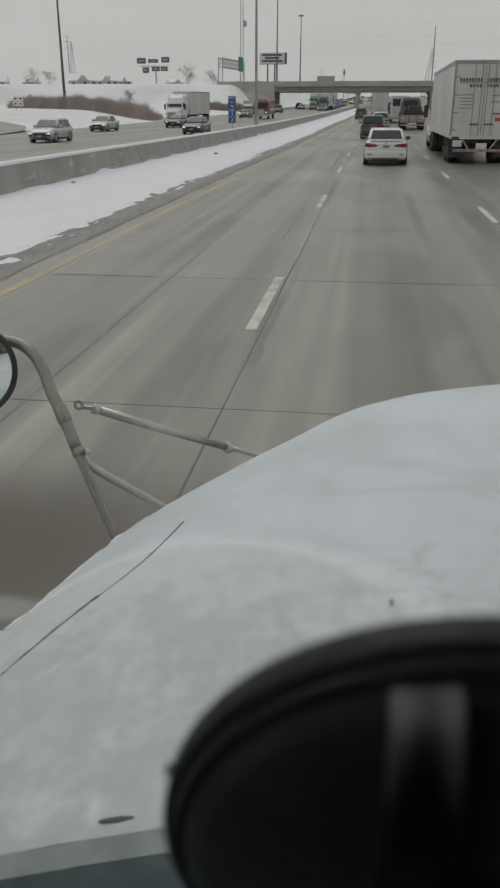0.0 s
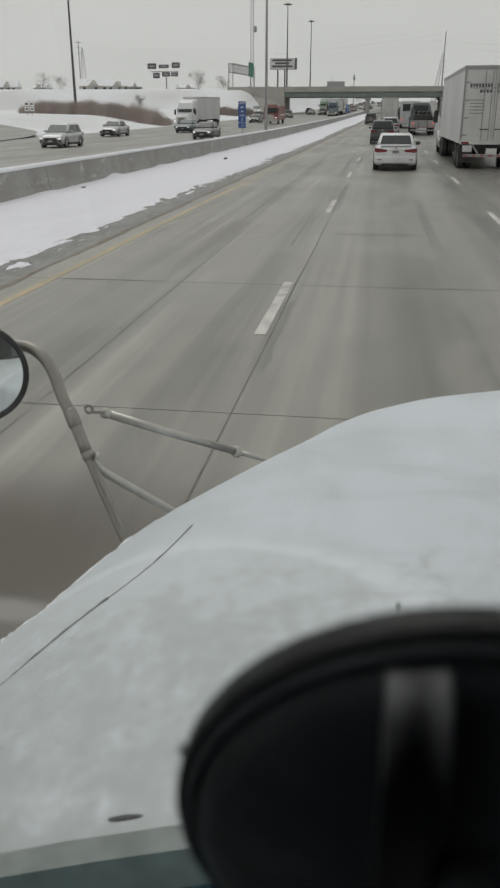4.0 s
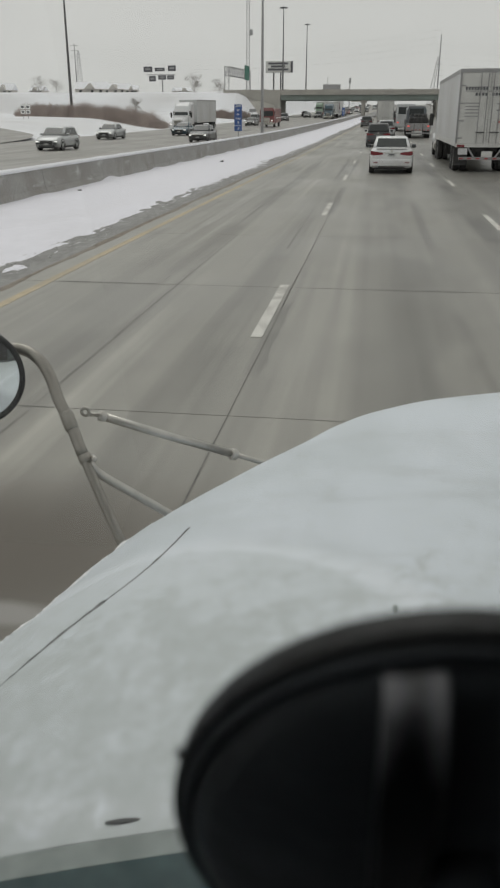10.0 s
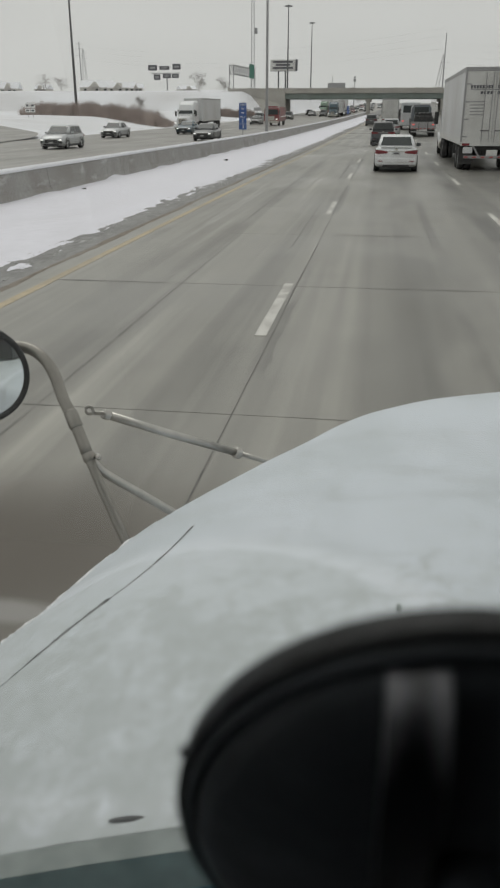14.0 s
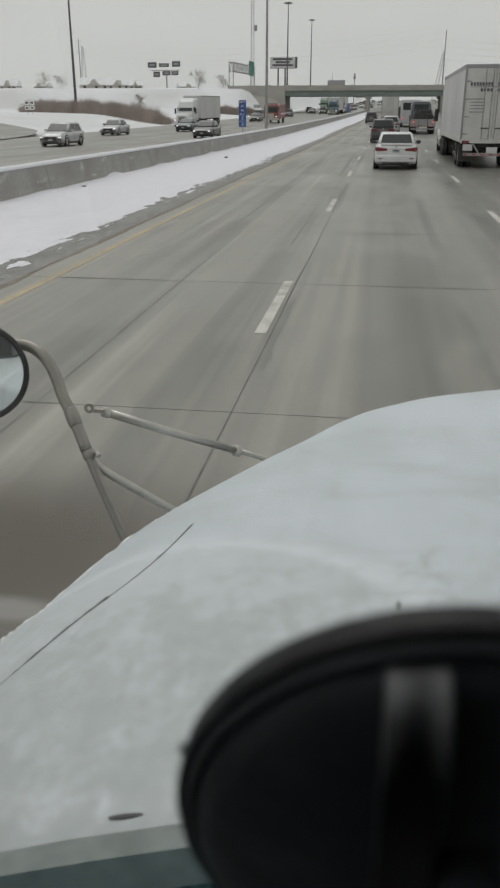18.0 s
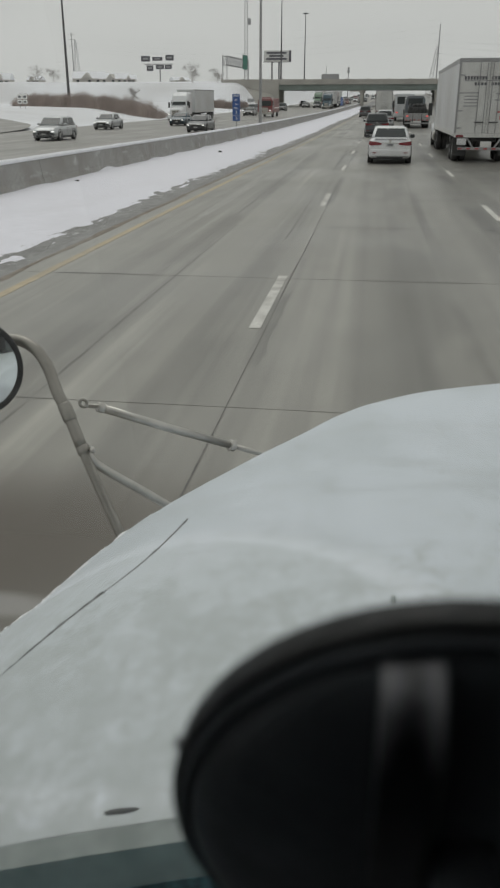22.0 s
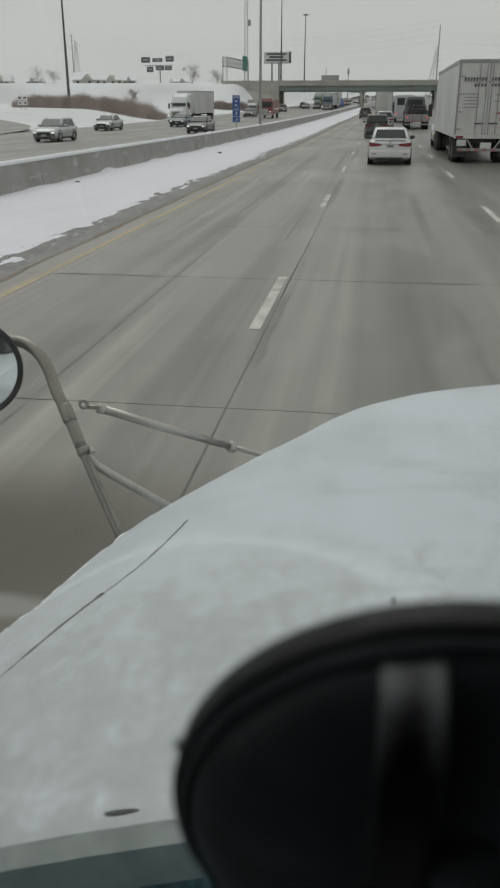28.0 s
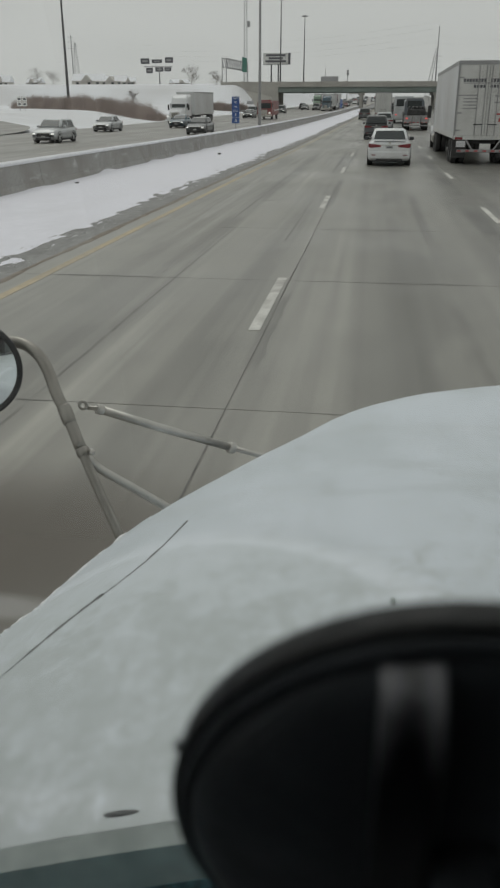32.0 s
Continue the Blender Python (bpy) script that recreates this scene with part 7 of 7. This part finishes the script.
for y, xr, shp, pnt, lab in ((150, -3.2, "suv", M_GREYCAR, "grey suv in the inner lane far ahead"), (165, 4.5, "sedan", M_SILVER, "silver car far ahead"), (185, 0.8, "suv", M_BLACKCAR, "dark suv far ahead"), (205, 4.4, "suv", M_WHITE, "white suv far ahead"), (240, -3, "sedan", M_GREYCAR, "grey car near the bridge")):
    car(shp, pnt, on_road(y, xr), lab, "car")
for y, xr, shp, pnt in ((270, 0.6, "sedan", M_SILVER), (292, 4.2, "suv", M_BLACKCAR), (318, 0.4, "suv", M_GREYCAR), (345, 4.0, "sedan", M_WHITE), (375, 7.8, "suv", M_GREYCAR)):
    car(shp, pnt, on_road(y, xr), "small distant car beyond the bridge", "car")
for y, xr, shp, pnt in ((182, -27.6, "suv", M_GREYCAR), (218, -27.9, "sedan", M_SILVER), (246, -20.4, "suv", M_BLACKCAR), (252, -24.2, "sedan", M_GREYCAR), (262, -16.5, "suv", M_SILVER), (276, -27.8, "sedan", M_BLACKCAR), (283, -16.4, "sedan", M_GREYCAR), (308, -24.0, "suv", M_WHITE), (316, -16.6, "suv", M_BLACKCAR), (332, -20.3, "sedan", M_SILVER), (346, -27.7, "suv", M_GREYCAR), (358, -16.5, "sedan", M_WHITE), (372, -24.1, "suv", M_BLACKCAR), (395, -20.4, "sedan", M_GREYCAR), (410, -16.4, "suv", M_SILVER)):
    car(shp, pnt, on_road(y, xr, True), "small oncoming car in the queue near the bridge", "car", oncoming=True)
police = car("suv", M_WHITE, on_road(330, -6.5), "white patrol car with red and blue lights on the shoulder", "patrol car")
part("light_bar", box(-0.6, 0.0, -0.1, 0.1, 1.73, 1.88, 0.02), mat("blue_beacon", (0.1, 0.25, 1.0), 0.3, glow=2.5), police)
part("light_bar", box(0.0, 0.6, -0.1, 0.1, 1.73, 1.88, 0.02), mat("red_beacon", (1.0, 0.1, 0.15), 0.3, glow=2.0), police)

# oncoming
semi(117, -27.8, M_WHITE, "white truck in the outer oncoming lane", True, 13.5)
car("coupe", M_BLUECAR, on_road(101, -23.2, True), "dark blue coupe with head lamps lit", oncoming=True)
car("sedan", M_GREYCAR, on_road(157, -24.0, True), "dark grey sedan with head lamps lit", oncoming=True)
car("suv", M_BLACKCAR, on_road(205, -24.5, True), "black suv with head lamps lit", "suv", oncoming=True)
car("wagon", M_SILVER, on_road(61, -23.2, True), "silver wagon with snow on its roof", oncoming=True, snowy=True)
car("sedan", M_SILVER, on_road(87, -27.5, True), "silver sedan with head lamps lit", oncoming=True)
car("sedan", M_GREYCAR, on_road(80, -16.4, True), "dark grey saloon in the inner oncoming lane", oncoming=True)
semi(232, -16.6, M_BLUECAR, "blue truck near the bridge", True, 14)
semi(300, -20.5, M_REDCAR, "red truck beyond the bridge", True, 14)
semi(285, -24.5, M_GREENCAR, "pale green truck beyond the bridge", True, 14)


def fire_truck(m):
    t = thing("fire_truck", "red fire engine, dulled by road salt, head lamps lit", "fire truck", m, "traffic")
    part("cab", loft([[(-1.22, 2.2, 0.6), (1.22, 2.2, 0.6), (1.22, 2.2, 2.7), (1.1, 2.2, 2.9), (-1.1, 2.2, 2.9), (-1.22, 2.2, 2.7)], [(-1.22, 4.6, 0.6), (1.22, 4.6, 0.6), (1.2, 4.4, 2.65), (1.05, 4.3, 2.85), (-1.05, 4.3, 2.85), (-1.2, 4.4, 2.65)]]), M_REDCAR, t)
    part("body", box(-1.22, 1.22, -4.4, 2.1, 0.7, 2.9, 0.06), M_REDCAR, t)
    part("windshield", box(-1.05, 1.05, 4.42, 4.6, 1.75, 2.55, 0.03), M_CARGLASS, t)
    part("bumper", box(-1.25, 1.25, 4.6, 5.1, 0.45, 0.8, 0.05), M_CHROME, t)
    part("grille", box(-0.5, 0.5, 4.58, 4.66, 0.85, 1.5, 0.02), M_CHROME, t)
    part("stripe", box(-1.235, 1.235, -4.3, 2.0, 1.35, 1.5), M_SIGNWHITE, t)
    for s in (-1, 1):
        part("head_lamp", box(s * 0.85 - 0.15, s * 0.85 + 0.15, 4.58, 4.66, 0.95, 1.12), M_HEAD, t)
        part("side_window", box(s * 1.22 - 0.012, s * 1.22 + 0.012, 3.2, 4.2, 1.75, 2.5), M_CARGLASS, t)
        for wy in (-2.4, 3.2):
            wheel(t, s * 1.08, wy, 0.5, 0.3)
    part("light_bar", box(-0.9, 0.9, 3.2, 3.6, 2.9, 3.05, 0.03), M_TAIL, t)


fire_truck(on_road(150, -19.6, True))
rnd_far = random.Random(11)
for k in range(26):
    y = 290 + 13 * k + rnd_far.uniform(-3, 3)
    lane = rnd_far.choice((-12.8, -16.6, -20.4, -24.2))
    car(rnd_far.choice(("sedan", "suv", "wagon")), rnd_far.choice((M_BLACKCAR, M_GREYCAR, M_SILVER, M_WHITE, M_REDCAR)), on_road(y, lane, True), "oncoming car far beyond the bridge, lamps lit", oncoming=True)

# ---------------------------------------------------------------- concrete slabs, last
slab_lanes = ((-5.2, -1.08), (-1.08, 2.8), (2.8, 6.36), (6.36, 10.05), (10.05, 18.4))
for lane_no, (xa, xb) in enumerate(slab_lanes):
    me = None
    for k in range(22):
        y0 = -15.6 + 5.45 * k + 0.35 * lane_no * (lane_no > 2)
        if me is None:
            bm = box(xa + 0.003, xb - 0.003, 0.006, 5.45 - 0.006, -0.2, 0.0)
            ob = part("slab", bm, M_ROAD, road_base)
            me = ob.data
        else:
            ob = new("slab", me)
            ob.parent = road_base
        d = Vector((road_x(y0 + 5.45) - road_x(y0), 5.45, road_z(y0 + 5.45) - road_z(y0)))
        ob.matrix_basis = Matrix.Translation((road_x(y0), y0, road_z(y0))) @ d.to_track_quat("Y", "Z").to_matrix().to_4x4()
